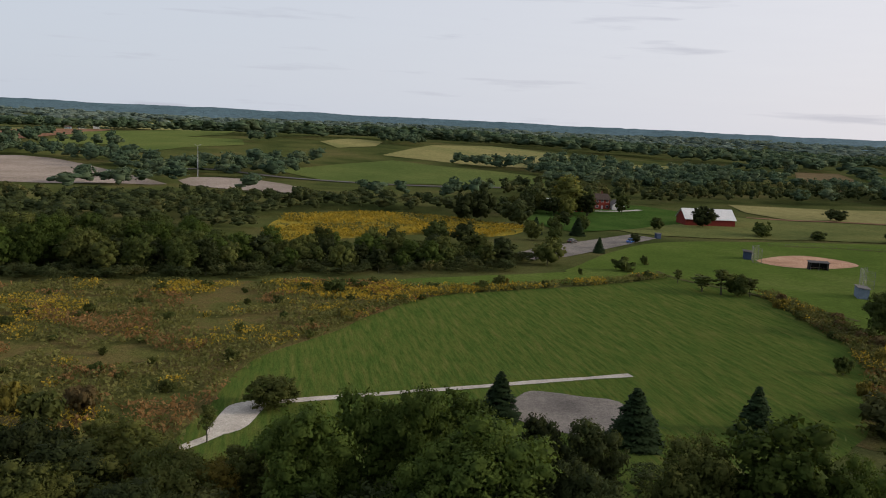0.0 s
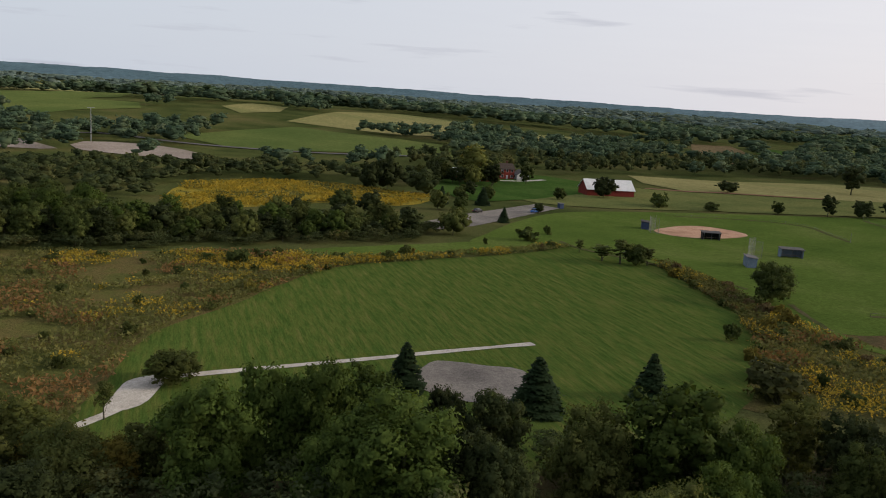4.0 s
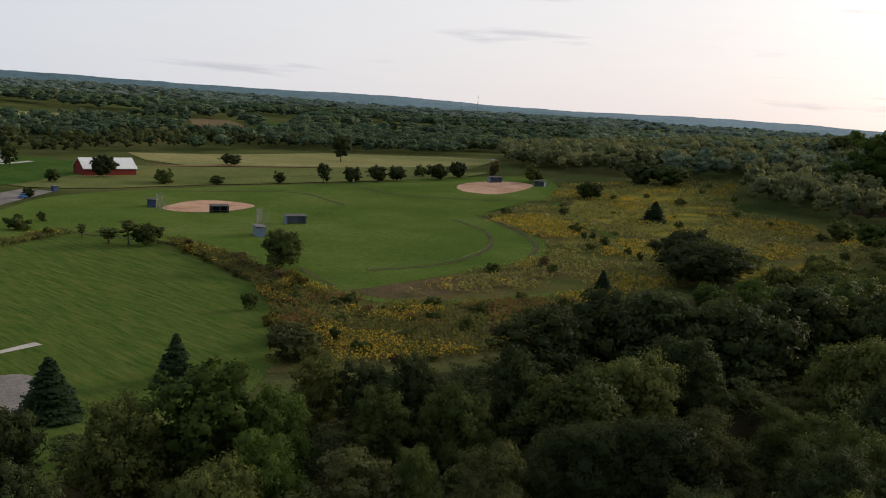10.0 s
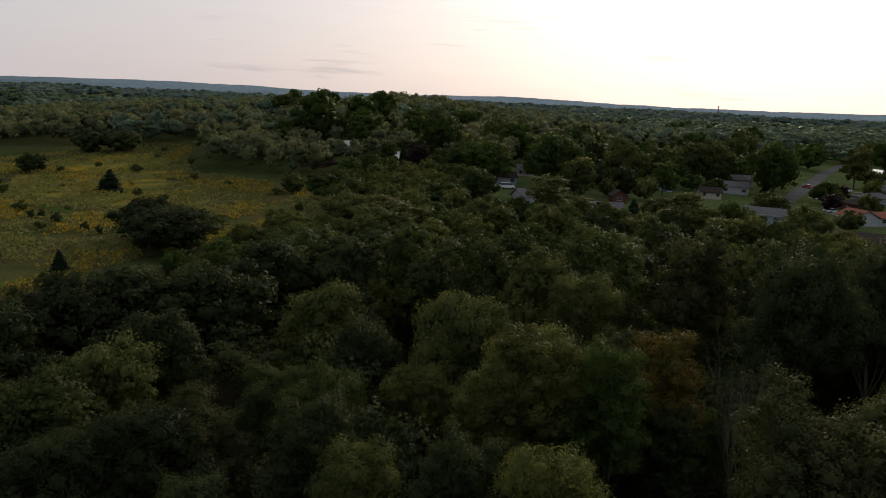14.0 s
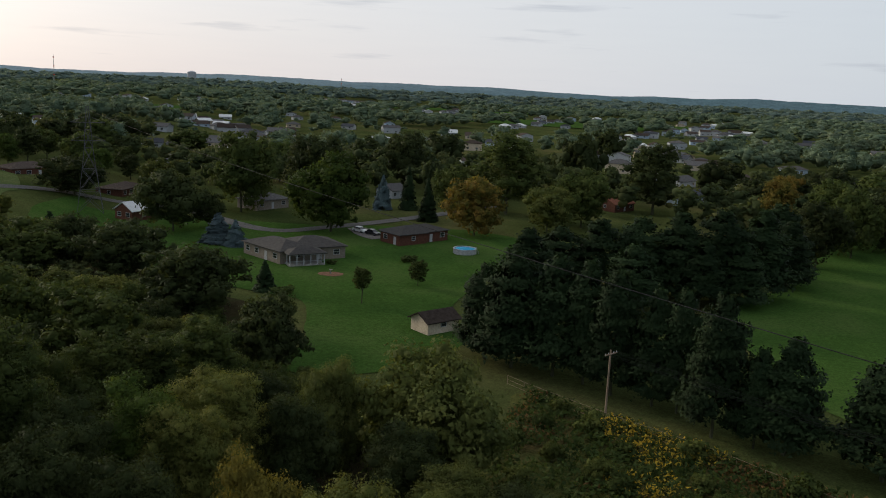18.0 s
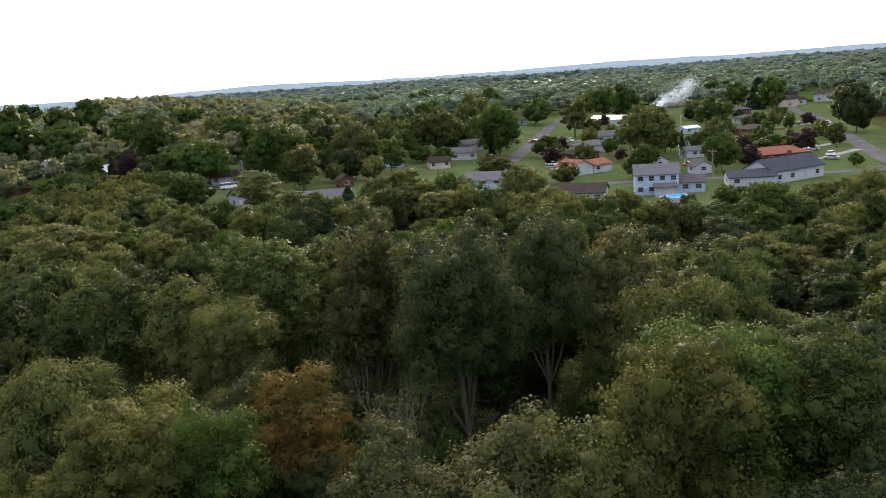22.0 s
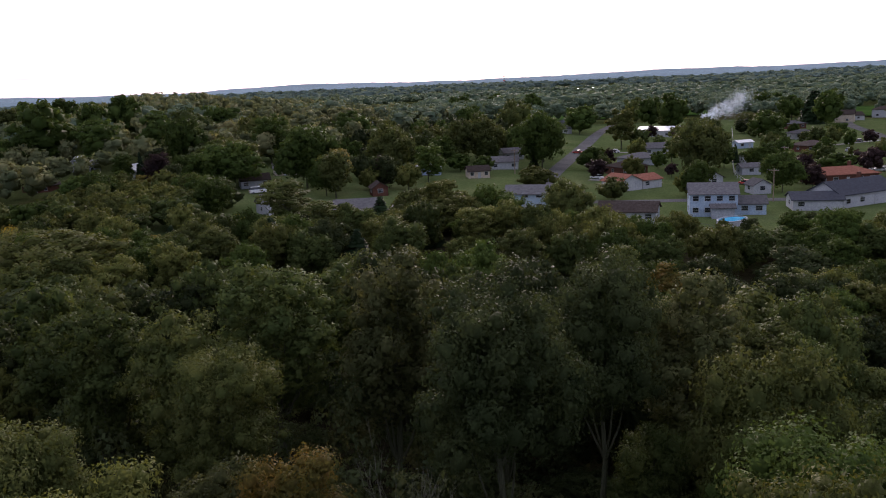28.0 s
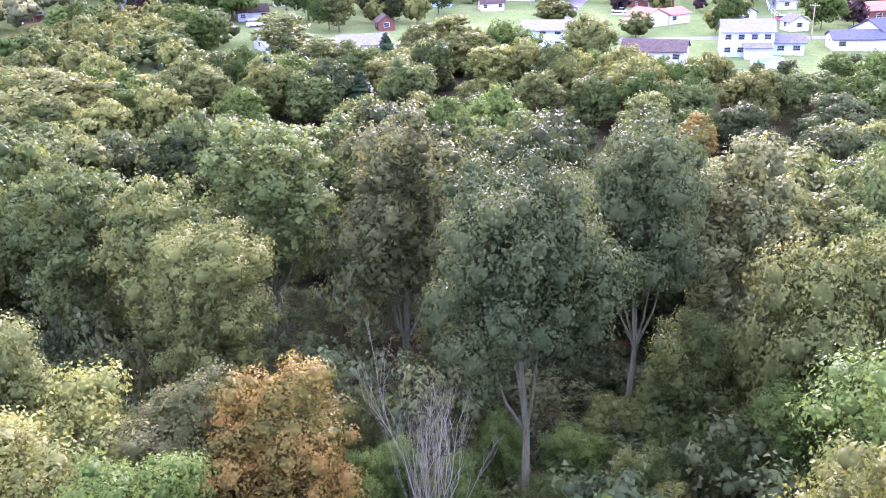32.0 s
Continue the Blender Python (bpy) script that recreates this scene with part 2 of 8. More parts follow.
M = {
    "ground": surface("rough_grassland", [(0.030, 0.042, 0.014), (0.055, 0.065, 0.022), (0.085, 0.078, 0.032)], 0.02, 0.9, bump=0.2, bump_scale=1.5),
    "lawn": surface("mown_grass", [(0.028, 0.0567, 0.0134), (0.037, 0.0712, 0.0159), (0.051, 0.0822, 0.0218)], 0.05, 1.2, bump=0.05, bump_scale=4),
    "slope": surface("mown_slope_grass", [(0.0365, 0.0644, 0.0139), (0.0487, 0.0766, 0.0174), (0.0644, 0.0853, 0.02), (0.087, 0.0957, 0.027)], 1.1, 5.0, stretch_by=(1, 0.1, 1), turn=-6, bump=0.05, bump_scale=4),
    "field": surface("sports_field_grass", [(0.0513, 0.0818, 0.0174), (0.0674, 0.0997, 0.0214), (0.0881, 0.1131, 0.0301)], 0.03, 0.9, bump=0.04, bump_scale=4),
    "meadow": surface("rust_meadow", [(0.0558, 0.0648, 0.0198), (0.0756, 0.0774, 0.0252), (0.0918, 0.0738, 0.0306), (0.0738, 0.081, 0.0234)], 0.07, 1.4, bump=0.5, bump_scale=1.2),
    "gold": surface("goldenrod_bloom", [(0.09, 0.09, 0.026), (0.2, 0.16, 0.028), (0.33, 0.235, 0.028)], 0.12, 1.5, bump=0.4, bump_scale=1.5),
    "gold_dull": surface("fading_goldenrod", [(0.075, 0.084, 0.026), (0.135, 0.125, 0.03), (0.23, 0.175, 0.03)], 0.10, 1.2, stretch_by=(1, 0.35, 1), turn=25, bump=0.3, bump_scale=1.5),
    "brown": surface("withered_herbs", [(0.058, 0.055, 0.026), (0.085, 0.064, 0.034), (0.105, 0.075, 0.042)], 0.12, 1.6, bump=0.4, bump_scale=1.4),
    "roof_dark": surface("dark_grey_shingles", [(0.0349, 0.0326, 0.0326), (0.0562, 0.0529, 0.0506)], 1.5, 8.0, rough=0.8, space="object", bump=0.01, bump_scale=10),
    # Tan of ripe corn, lightened further in place of haze.
    "corn": surface("ripening_corn", [(0.125, 0.135, 0.052), (0.175, 0.165, 0.07), (0.21, 0.19, 0.085)], 0.012, 0.5, stretch_by=(1, 0.15, 1), turn=20, bump=0.3, bump_scale=1.0),
    "crop": surface("green_crop", [(0.0603, 0.0861, 0.0258), (0.0758, 0.1, 0.0307), (0.0947, 0.1132, 0.0357)], 0.012, 0.5, bump=0.2, bump_scale=1.0),
    "stubble": surface("brown_stubble", [(0.095, 0.075, 0.042), (0.13, 0.098, 0.055), (0.15, 0.118, 0.066)], 0.02, 0.5, stretch_by=(1, 0.12, 1), turn=35, bump=0.2, bump_scale=1.0),
    "soil": surface("bare_soil", [(0.13, 0.075, 0.05), (0.19, 0.11, 0.075)], 0.02, 0.5),
    "dirt": surface("infield_dirt", [(0.26, 0.155, 0.105), (0.36, 0.225, 0.155), (0.41, 0.27, 0.19)], 0.12, 1.5, bump=0.02, bump_scale=6),
    "worn": surface("worn_track", [(0.05, 0.06, 0.022), (0.085, 0.075, 0.04)], 0.2, 2.0),
    "gravel": surface("pale_gravel", [(0.2952, 0.2747, 0.246), (0.41, 0.3854, 0.3526)], 0.25, 3.0, bump=0.02, bump_scale=12),
    "asphalt": surface("grey_asphalt", [(0.1057, 0.0977, 0.0918), (0.1627, 0.1486, 0.136), (0.2033, 0.1837, 0.1654)], 0.08, 2.0, rough=0.9, bump=0.01, bump_scale=15),
    "road": surface("road_asphalt", [(0.079, 0.0772, 0.0762), (0.1255, 0.1209, 0.1172)], 0.1, 2.0, rough=0.9, bump=0.01, bump_scale=15),
    "concrete": surface("concrete_drive", [(0.2, 0.192, 0.18), (0.272, 0.26, 0.24)], 0.2, 2.0, bump=0.01, bump_scale=10),
    "bark": surface("grey_brown_bark", [(0.0481, 0.0495, 0.0291), (0.0898, 0.0932, 0.0575)], 1.2, 9.0, space="object", stretch_by=(3, 3, 0.6), bump=0.04, bump_scale=6),
    "pale_bark": surface("pale_dead_bark", [(0.0996, 0.0973, 0.0662), (0.1585, 0.1542, 0.1091)], 1.2, 9.0, space="object", bump=0.02, bump_scale=6),
    "leaf": foliage("deep_green_leaves", [(0.0318, 0.047, 0.0143), (0.0478, 0.0647, 0.0187), (0.0731, 0.0877, 0.0252)]),
    "leaf_dark": foliage("dark_green_leaves", [(0.0216, 0.031, 0.0121), (0.0328, 0.0434, 0.0163), (0.0476, 0.0588, 0.0219)]),
    "leaf_yellow": foliage("yellow_green_leaves", [(0.0535, 0.0651, 0.0181), (0.0812, 0.0924, 0.0241), (0.1179, 0.1199, 0.0343)]),
    "leaf_olive": foliage("olive_leaves", [(0.0478, 0.0621, 0.0183), (0.0678, 0.0817, 0.0237), (0.1003, 0.1091, 0.0323)]),
    "leaf_silver": foliage("silvery_green_leaves", [(0.0418, 0.0501, 0.0186), (0.0628, 0.0705, 0.0258), (0.1025, 0.104, 0.043)]),
    "leaf_gold": foliage("golden_autumn_leaves", [(0.086, 0.085, 0.0221), (0.1368, 0.119, 0.0255), (0.1877, 0.1487, 0.0323)]),
    "leaf_orange": foliage("orange_autumn_leaves", [(0.0506, 0.063, 0.0151), (0.1135, 0.0936, 0.0227), (0.1877, 0.1188, 0.0302)], scale=0.35),
    "leaf_rust": foliage("rusty_leaves", [(0.072, 0.063, 0.029), (0.096, 0.072, 0.034), (0.115, 0.072, 0.037)]),
    "leaf_purple": foliage("dark_purple_leaves", [(0.022, 0.016, 0.018), (0.040, 0.026, 0.026), (0.055, 0.038, 0.030)]),
    "needle": foliage("dark_pine_needles", [(0.0109, 0.0211, 0.0093), (0.0172, 0.0304, 0.0126), (0.0265, 0.0429, 0.0172)], through_light=0.2),
    "needle_blue": foliage("blue_spruce_needles", [(0.045, 0.070, 0.075), (0.075, 0.105, 0.115), (0.100, 0.140, 0.150)], through_light=0.1),
    # Pale, bluish tones imitate haze over the distant trees.
    "far_leaf": surface("haze_paled_leaves", [(0.072, 0.108, 0.072), (0.1, 0.136, 0.088), (0.132, 0.16, 0.1)], 0.05, 0.25, rough=0.7, spec=0.025, piece=0.12, glow_through=0.3, grainy=0.25),
    "litter": surface("forest_floor", [(0.020, 0.018, 0.010), (0.035, 0.030, 0.016), (0.030, 0.036, 0.014)], 0.2, 2.0, bump=0.2, bump_scale=2.0),
    # Ridge colour carries the blue of haze instead of the woods' own green.
    "haze": surface("haze_blue_hills", [(0.06, 0.105, 0.125), (0.085, 0.135, 0.16)], 0.004, 0.03),
    "white": surface("white_paint", [(0.3098, 0.3203, 0.3379), (0.3661, 0.3731, 0.3802)], 0.6, 3.0, rough=0.6, space="object"),
    "siding_grey": surface("pale_grey_siding", [(0.272, 0.289, 0.3145), (0.34, 0.357, 0.3825)], 0.6, 3.0, rough=0.6, space="object"),
    "siding_blue": surface("pale_blue_siding", [(0.27, 0.342, 0.432), (0.342, 0.414, 0.504)], 0.6, 3.0, rough=0.6, space="object"),
    "siding_tan": surface("tan_siding", [(0.36, 0.30, 0.23), (0.46, 0.39, 0.30)], 0.6, 3.0, rough=0.7, space="object"),
    "brick": surface("red_brick", [(0.0759, 0.0343, 0.0237), (0.1116, 0.0527, 0.0369)], 2.0, 9.0, rough=0.8, space="object", bump=0.01, bump_scale=12),
    "stone": surface("buff_stone", [(0.1612, 0.1364, 0.1116), (0.2232, 0.1922, 0.1612)], 2.0, 9.0, rough=0.8, space="object"),
    "barn_red": surface("red_barn_boards", [(0.114, 0.021, 0.0168), (0.168, 0.033, 0.0252)], 1.0, 6.0, rough=0.75, space="object", stretch_by=(4, 4, 0.4)),
    "roof_grey": surface("grey_shingles", [(0.08, 0.077, 0.08), (0.13, 0.124, 0.124)], 1.5, 8.0, rough=0.85, space="object", shift=0.3, bump=0.01, bump_scale=10),
    "roof_brown": surface("brown_shingles", [(0.048, 0.037, 0.032), (0.082, 0.066, 0.058)], 1.5, 8.0, rough=0.85, space="object", shift=0.3, bump=0.01, bump_scale=10),
    "roof_red": surface("terracotta_shingles", [(0.19, 0.08, 0.055), (0.27, 0.12, 0.085)], 1.5, 8.0, rough=0.85, space="object", bump=0.01, bump_scale=10),
    "roof_navy": surface("dark_slate_shingles", [(0.030, 0.033, 0.042), (0.05, 0.054, 0.066)], 1.5, 8.0, rough=0.8, space="object", bump=0.01, bump_scale=10),
    "roof_white": surface("white_metal_roof", [(0.4080, 0.4216, 0.4352), (0.4896, 0.4964, 0.5032)], 0.5, 4.0, rough=0.4, space="object", spec=0.4),
    "glass": surface("dark_window_glass", [(0.012, 0.015, 0.020), (0.03, 0.035, 0.042)], 0.6, 2.0, rough=0.08, space="object", spec=0.6),
    "metal": surface("galvanised_steel", [(0.1500, 0.1550, 0.1600), (0.2100, 0.2150, 0.2200)], 0.8, 6.0, rough=0.5, space="object", metal=0.7, spec=0.4),
    "dark_metal": surface("dark_steel", [(0.045, 0.046, 0.05), (0.08, 0.08, 0.085)], 0.8, 6.0, rough=0.5, space="object", metal=0.5, spec=0.4),
    "wood": surface("weathered_wood", [(0.16, 0.12, 0.085), (0.26, 0.20, 0.15)], 1.0, 8.0, rough=0.8, space="object", stretch_by=(3, 3, 0.4)),
    "navy": surface("navy_painted_block", [(0.030, 0.045, 0.085), (0.05, 0.07, 0.12)], 0.8, 5.0, rough=0.6, space="object"),
    "steel_blue": surface("blue_grey_paint", [(0.10, 0.14, 0.19), (0.16, 0.20, 0.26)], 0.8, 5.0, rough=0.6, space="object"),
    "black": surface("black_rubber", [(0.012, 0.012, 0.013), (0.022, 0.022, 0.024)], 1.0, 6.0, rough=0.7, space="object"),
    "water": surface("pool_water", [(0.05, 0.36, 0.62), (0.10, 0.46, 0.70)], 0.7, 3.0, rough=0.08, space="object", spec=0.5, bump=0.01, bump_scale=4),
    "pond": surface("pond_water", [(0.05, 0.06, 0.06), (0.08, 0.09, 0.09)], 0.05, 0.5, rough=0.05, space="object", spec=0.5),
    "car_white": surface("white_car_paint", [(0.62, 0.63, 0.64), (0.70, 0.70, 0.71)], 0.5, 3.0, rough=0.3, space="object", spec=0.5),
    "car_black": surface("black_car_paint", [(0.015, 0.016, 0.018), (0.03, 0.03, 0.033)], 0.5, 3.0, rough=0.3, space="object", spec=0.5),
    "car_blue": surface("blue_car_paint", [(0.03, 0.12, 0.36), (0.05, 0.17, 0.45)], 0.5, 3.0, rough=0.3, space="object", spec=0.5),
    "car_red": surface("red_car_paint", [(0.34, 0.03, 0.03), (0.42, 0.05, 0.04)], 0.5, 3.0, rough=0.3, space="object", spec=0.5),
    "car_silver": surface("silver_car_paint", [(0.30, 0.32, 0.34), (0.40, 0.42, 0.44)], 0.5, 3.0, rough=0.3, space="object", spec=0.5, metal=0.4),
    "plastic_red": surface("red_plastic", [(0.42, 0.05, 0.03), (0.50, 0.08, 0.05)], 0.6, 3.0, rough=0.45, space="object"),
    "plastic_yellow": surface("yellow_plastic", [(0.60, 0.38, 0.04), (0.68, 0.45, 0.06)], 0.6, 3.0, rough=0.45, space="object"),
    # Blue-green pallor of haze is painted into the farthest leaves.
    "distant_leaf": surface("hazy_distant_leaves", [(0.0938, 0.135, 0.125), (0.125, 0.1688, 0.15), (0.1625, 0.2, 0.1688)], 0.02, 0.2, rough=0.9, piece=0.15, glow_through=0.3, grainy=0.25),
    "leaf_light": foliage("fresh_green_leaves", [(0.0319, 0.0535, 0.0124), (0.0464, 0.071, 0.0157), (0.0671, 0.0942, 0.0215)]),
    # Duller and yellower than mown_grass, standing in for haze and backlight.
    "estate_grass": surface("estate_mown_grass", [(0.0553, 0.0774, 0.0278), (0.0717, 0.0936, 0.0346), (0.0902, 0.1044, 0.0426)], 0.06, 1.2, bump=0.05, bump_scale=4),
    "dull_gravel": surface("dull_gravel", [(0.17, 0.145, 0.125), (0.25, 0.215, 0.19)], 0.03, 0.6, bump=0.02, bump_scale=5),
    "hay": surface("rough_hay_grass", [(0.070, 0.086, 0.03), (0.096, 0.108, 0.038), (0.125, 0.125, 0.045)], 0.03, 0.8, bump=0.2, bump_scale=1.5),
    # Lightened leaves stand in for haze over the eastern hill woods.
    "hill_leaf": surface("haze_paled_hill_leaves", [(0.0721, 0.0924, 0.0473), (0.124, 0.1386, 0.0681), (0.2018, 0.19, 0.0884)], 0.06, 0.3, rough=0.7, spec=0.025, piece=0.12, glow_through=0.42, grainy=0.25),
    # Haze put into the northern woods' colour, less than in far_leaf.
    "north_leaf": surface("north_hazed_leaves", [(0.039, 0.0676, 0.0416), (0.0624, 0.0962, 0.0572), (0.1014, 0.1274, 0.0728)], 0.05, 0.25, rough=0.7, spec=0.025, piece=0.12, glow_through=0.3, grainy=0.25),
    "mid_leaf": surface("woodland_leaves", [(0.0272, 0.0407, 0.0184), (0.0466, 0.0622, 0.0262), (0.0613, 0.075, 0.0305), (0.1114, 0.1114, 0.0412)], 0.09, 0.6, rough=0.7, spec=0.025, piece=0.14, glow_through=0.4, grainy=0.25),
}


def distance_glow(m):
    """Emission on the far ridges imitates bright hazy air, most towards the evening sun."""
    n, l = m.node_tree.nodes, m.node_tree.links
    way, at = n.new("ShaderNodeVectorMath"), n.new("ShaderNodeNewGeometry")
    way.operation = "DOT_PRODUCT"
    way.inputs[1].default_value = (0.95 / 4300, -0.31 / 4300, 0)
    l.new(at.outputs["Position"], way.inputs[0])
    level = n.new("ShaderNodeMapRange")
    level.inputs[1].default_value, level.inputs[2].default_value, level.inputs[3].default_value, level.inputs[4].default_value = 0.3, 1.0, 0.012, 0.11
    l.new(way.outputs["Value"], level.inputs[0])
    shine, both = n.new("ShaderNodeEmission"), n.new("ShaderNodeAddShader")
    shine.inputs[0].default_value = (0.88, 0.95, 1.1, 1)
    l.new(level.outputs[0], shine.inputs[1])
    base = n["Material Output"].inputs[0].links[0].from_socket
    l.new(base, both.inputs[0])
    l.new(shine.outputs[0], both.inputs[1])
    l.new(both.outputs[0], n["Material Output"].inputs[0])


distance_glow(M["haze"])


# ---- building helpers ----
def smooth(lo, hi, v):
    t = min(1.0, max(0.0, (v - lo) / (hi - lo)))
    return t * t * (3 - 2 * t)


def terrain(x, y):
    """Height of the ground: level fields, the terrace of the estate in the east, rolling hills far off."""
    x0 = 128 + 0.4 * max(0.0, -(y + 150))
    z = 7 * smooth(0, 55, x - x0) * smooth(50, 5, y)
    z += 23 * math.exp(-((x - 570) ** 2 + (y - 50) ** 2) / 42000)
    z += 17 * smooth(430, 950, y) * (1 - smooth(1150, 1700, y)) * math.exp(-((x - 220) / 480) ** 2)
    r = math.hypot(x, y)
    if r > 1500:
        z += smooth(1500, 3600, r) * (9 + 11 * noise.noise((x / 900, y / 900, 0.3)) + 5 * noise.noise((x / 320, y / 320, 1.7)))
    return z


def mesh_from(name, verts, faces, material=None, flat=True, normals=None):
    """A mesh from arrays of corners and triangles."""
    verts, faces = np.asarray(verts, np.float32), np.asarray(faces, np.int32)
    me = bpy.data.meshes.new(name)
    me.vertices.add(len(verts))
    me.vertices.foreach_set("co", verts.ravel())
    me.loops.add(faces.size)
    me.loops.foreach_set("vertex_index", faces.ravel())
    me.polygons.add(len(faces))
    me.polygons.foreach_set("loop_start", np.arange(0, faces.size, faces.shape[1], dtype=np.int32))
    me.update(calc_edges=True)
    if not flat or normals is not None:
        me.polygons.foreach_set("use_smooth", np.ones(len(faces), bool))
    if normals is not None:
        me.normals_split_custom_set_from_vertices(np.asarray(normals, np.float32))
    if material:
        me.materials.append(material)
    return me


def part(name, bm, material, parent, label="", smooth_faces=False):
    """Links a bmesh as one mesh object under a thing or a part."""
    me = bpy.data.meshes.new(name)
    bm.to_mesh(me)
    bm.free()
    if smooth_faces:
        for p in me.polygons:
            p.use_smooth = True
    me.materials.append(material)
    ob = new(name, me)
    ob.parent = parent
    return tagged(ob, label)


def thing(name, m, label, category, group="", kind=""):
    ob = new(name)
    ob.empty_display_size = 0.2
    ob.matrix_basis = m
    return tagged(ob, label, category, group, kind)


def add_box(bm, size, at=(0, 0, 0), bevel=0.0, turn=0.0):
    r = bmesh.ops.create_cube(bm, size=1.0, matrix=pose(*at, 0, 0, turn) @ Matrix.Diagonal((*size, 1)))
    if bevel:
        es = list({e for v in r["verts"] for e in v.link_edges})
        bmesh.ops.bevel(bm, geom=es, offset=bevel, segments=1, affect="EDGES")
    return bm


def box(size, at=(0, 0, 0), bevel=0.0, turn=0.0):
    return add_box(bmesh.new(), size, at, bevel, turn)


def add_tube(bm, a, b, ra, rb, sides=6):
    a, b = Vector(a), Vector(b)
    d = (b - a)
    m = Matrix.Translation((a + b) / 2) @ d.to_track_quat("Z", "Y").to_matrix().to_4x4()
    bmesh.ops.create_cone(bm, cap_ends=True, segments=sides, radius1=ra, radius2=rb, depth=d.length, matrix=m)
    return bm


def tube(a, b, ra, rb=None, sides=8):
    return add_tube(bmesh.new(), a, b, ra, ra if rb is None else rb, sides)


def rounded(points, steps=5, closed=True):
    """A smooth line through corner points."""
    pts = [Vector((*p[:2], 0)) for p in points]
    n, out = len(pts), []
    for i in range(n if closed else n - 1):
        p0, p1, p2, p3 = (pts[(i + k) % n] if closed else pts[min(n - 1, max(0, i + k))] for k in (-1, 0, 1, 2))
        for s in range(steps):
            t = s / steps
            out.append(0.5 * ((2 * p1) + (p2 - p0) * t + (2 * p0 - 5 * p1 + 4 * p2 - p3) * t * t + (3 * p1 - p0 - 3 * p2 + p3) * t ** 3))
    if not closed:
        out.append(pts[-1])
    return out


def patch(name, points, lift, material, label, category, ragged=0.0, steps=5, kind="structure", cell=14.0):
    """A piece of ground cover that lies on the terrain, with a rounded, uneven rim."""
    rim = rounded(points, steps) if steps > 1 else [Vector((*p, 0)) for p in points]
    if ragged:
        rim = [p + Vector((noise.noise(p * 0.11), noise.noise(p * 0.11 + Vector((9, 4, 0))), 0)) * ragged for p in rim]
    bm = bmesh.new()
    face = bm.faces.new([bm.verts.new(p) for p in rim])
    bmesh.ops.triangulate(bm, faces=[face])
    xs, ys = [p.x for p in rim], [p.y for p in rim]
    if any(terrain(x, y) > 0.01 for x, y in zip(xs, ys)):
        for k, (lo, hi) in enumerate(((min(xs), max(xs)), (min(ys), max(ys)))):
            step = max(cell, (hi - lo) / 60)
            v = lo + step
            while v < hi:
                co, no = [0, 0, 0], [0, 0, 0]
                co[k], no[k] = v, 1
                bmesh.ops.bisect_plane(bm, geom=bm.verts[:] + bm.edges[:] + bm.faces[:], plane_co=co, plane_no=no)
                v += step
    for v in bm.verts:
        v.co.z = terrain(v.co.x, v.co.y) + lift
    bmesh.ops.recalc_face_normals(bm, faces=bm.faces[:])
    if sum(f.normal.z for f in bm.faces) < 0:
        bmesh.ops.reverse_faces(bm, faces=bm.faces[:])
    ob = part(name, bm, material, None)
    return tagged(ob, label, category, kind=kind)


def strip(name, points, width, lift, material, label, category, kind="structure", steps=6, ragged=0.0):
    """A road, path or track of even width along a line."""
    line = rounded(points, steps, closed=False)
    verts, faces = [], []
    for i, p in enumerate(line):
        d = (line[min(i + 1, len(line) - 1)] - line[max(i - 1, 0)]).normalized()
        side = Vector((-d.y, d.x, 0))
        w = width * 0.5 * (1 + ragged * noise.noise(p * 0.2))
        for k in (-1, -0.33, 0.33, 1):
            q = p + side * w * k
            verts.append((q.x, q.y, terrain(q.x, q.y) + lift))
        if i:
            for k in range(3):
                a = 4 * i + k
                faces.append((a - 4, a, a + 1, a - 3))
    me = mesh_from(name, verts, faces, material)
    me.flip_normals() if me.polygons[0].normal.z < 0 else None
    return tagged(new(name, me), label, category, kind=kind)


def inside(points, x, y):
    hit, j = False, len(points) - 1
    for i in range(len(points)):
        (xi, yi), (xj, yj) = points[i], points[j]
        if (yi > y) != (yj > y) and x < (xj - xi) * (y - yi) / (yj - yi) + xi:
            hit = not hit
        j = i
    return hit


# ---- trees: leaves on clumps on lobes round a branching trunk ----
def directions(rng, n):
    v = rng.normal(size=(n, 3))
    return v / np.linalg.norm(v, axis=1)[:, None]


ICO_V, ICO_F = None, None


def ico():
    global ICO_V, ICO_F
    if ICO_V is None:
        bm = bmesh.new()
        bmesh.ops.create_icosphere(bm, subdivisions=1, radius=1)
        ICO_V = np.array([v.co[:] for v in bm.verts])
        ICO_F = np.array([[v.index for v in f.verts] for f in bm.faces])
        bm.free()
    return ICO_V, ICO_F


def unit(v):
    return v / (np.linalg.norm(v, axis=1)[:, None] + 1e-9)


def leaves_at(rng, p, normal, size, long=1.5):
    """One pointed leaf spray (a triangle) at each place, facing about along the normal, shaded mostly as the clump that it belongs to."""
    n = len(p)
    soft = unit(normal)
    nn = unit(soft + rng.normal(size=(n, 3)) * 0.42)
    a = unit(np.cross(nn, directions(rng, n)))
    b = np.cross(nn, a)
    s = (size * rng.uniform(0.6, 1.4, n))[:, None]
    v = np.stack([p - b * s * 0.5 - a * s * 0.5, p - b * s * 0.5 + a * s * 0.5, p + b * s * 0.5 * long], 1).reshape(-1, 3)
    return v, np.arange(3 * n).reshape(-1, 3), np.repeat(unit(soft * 0.6 + nn * 0.4), 3, axis=0)


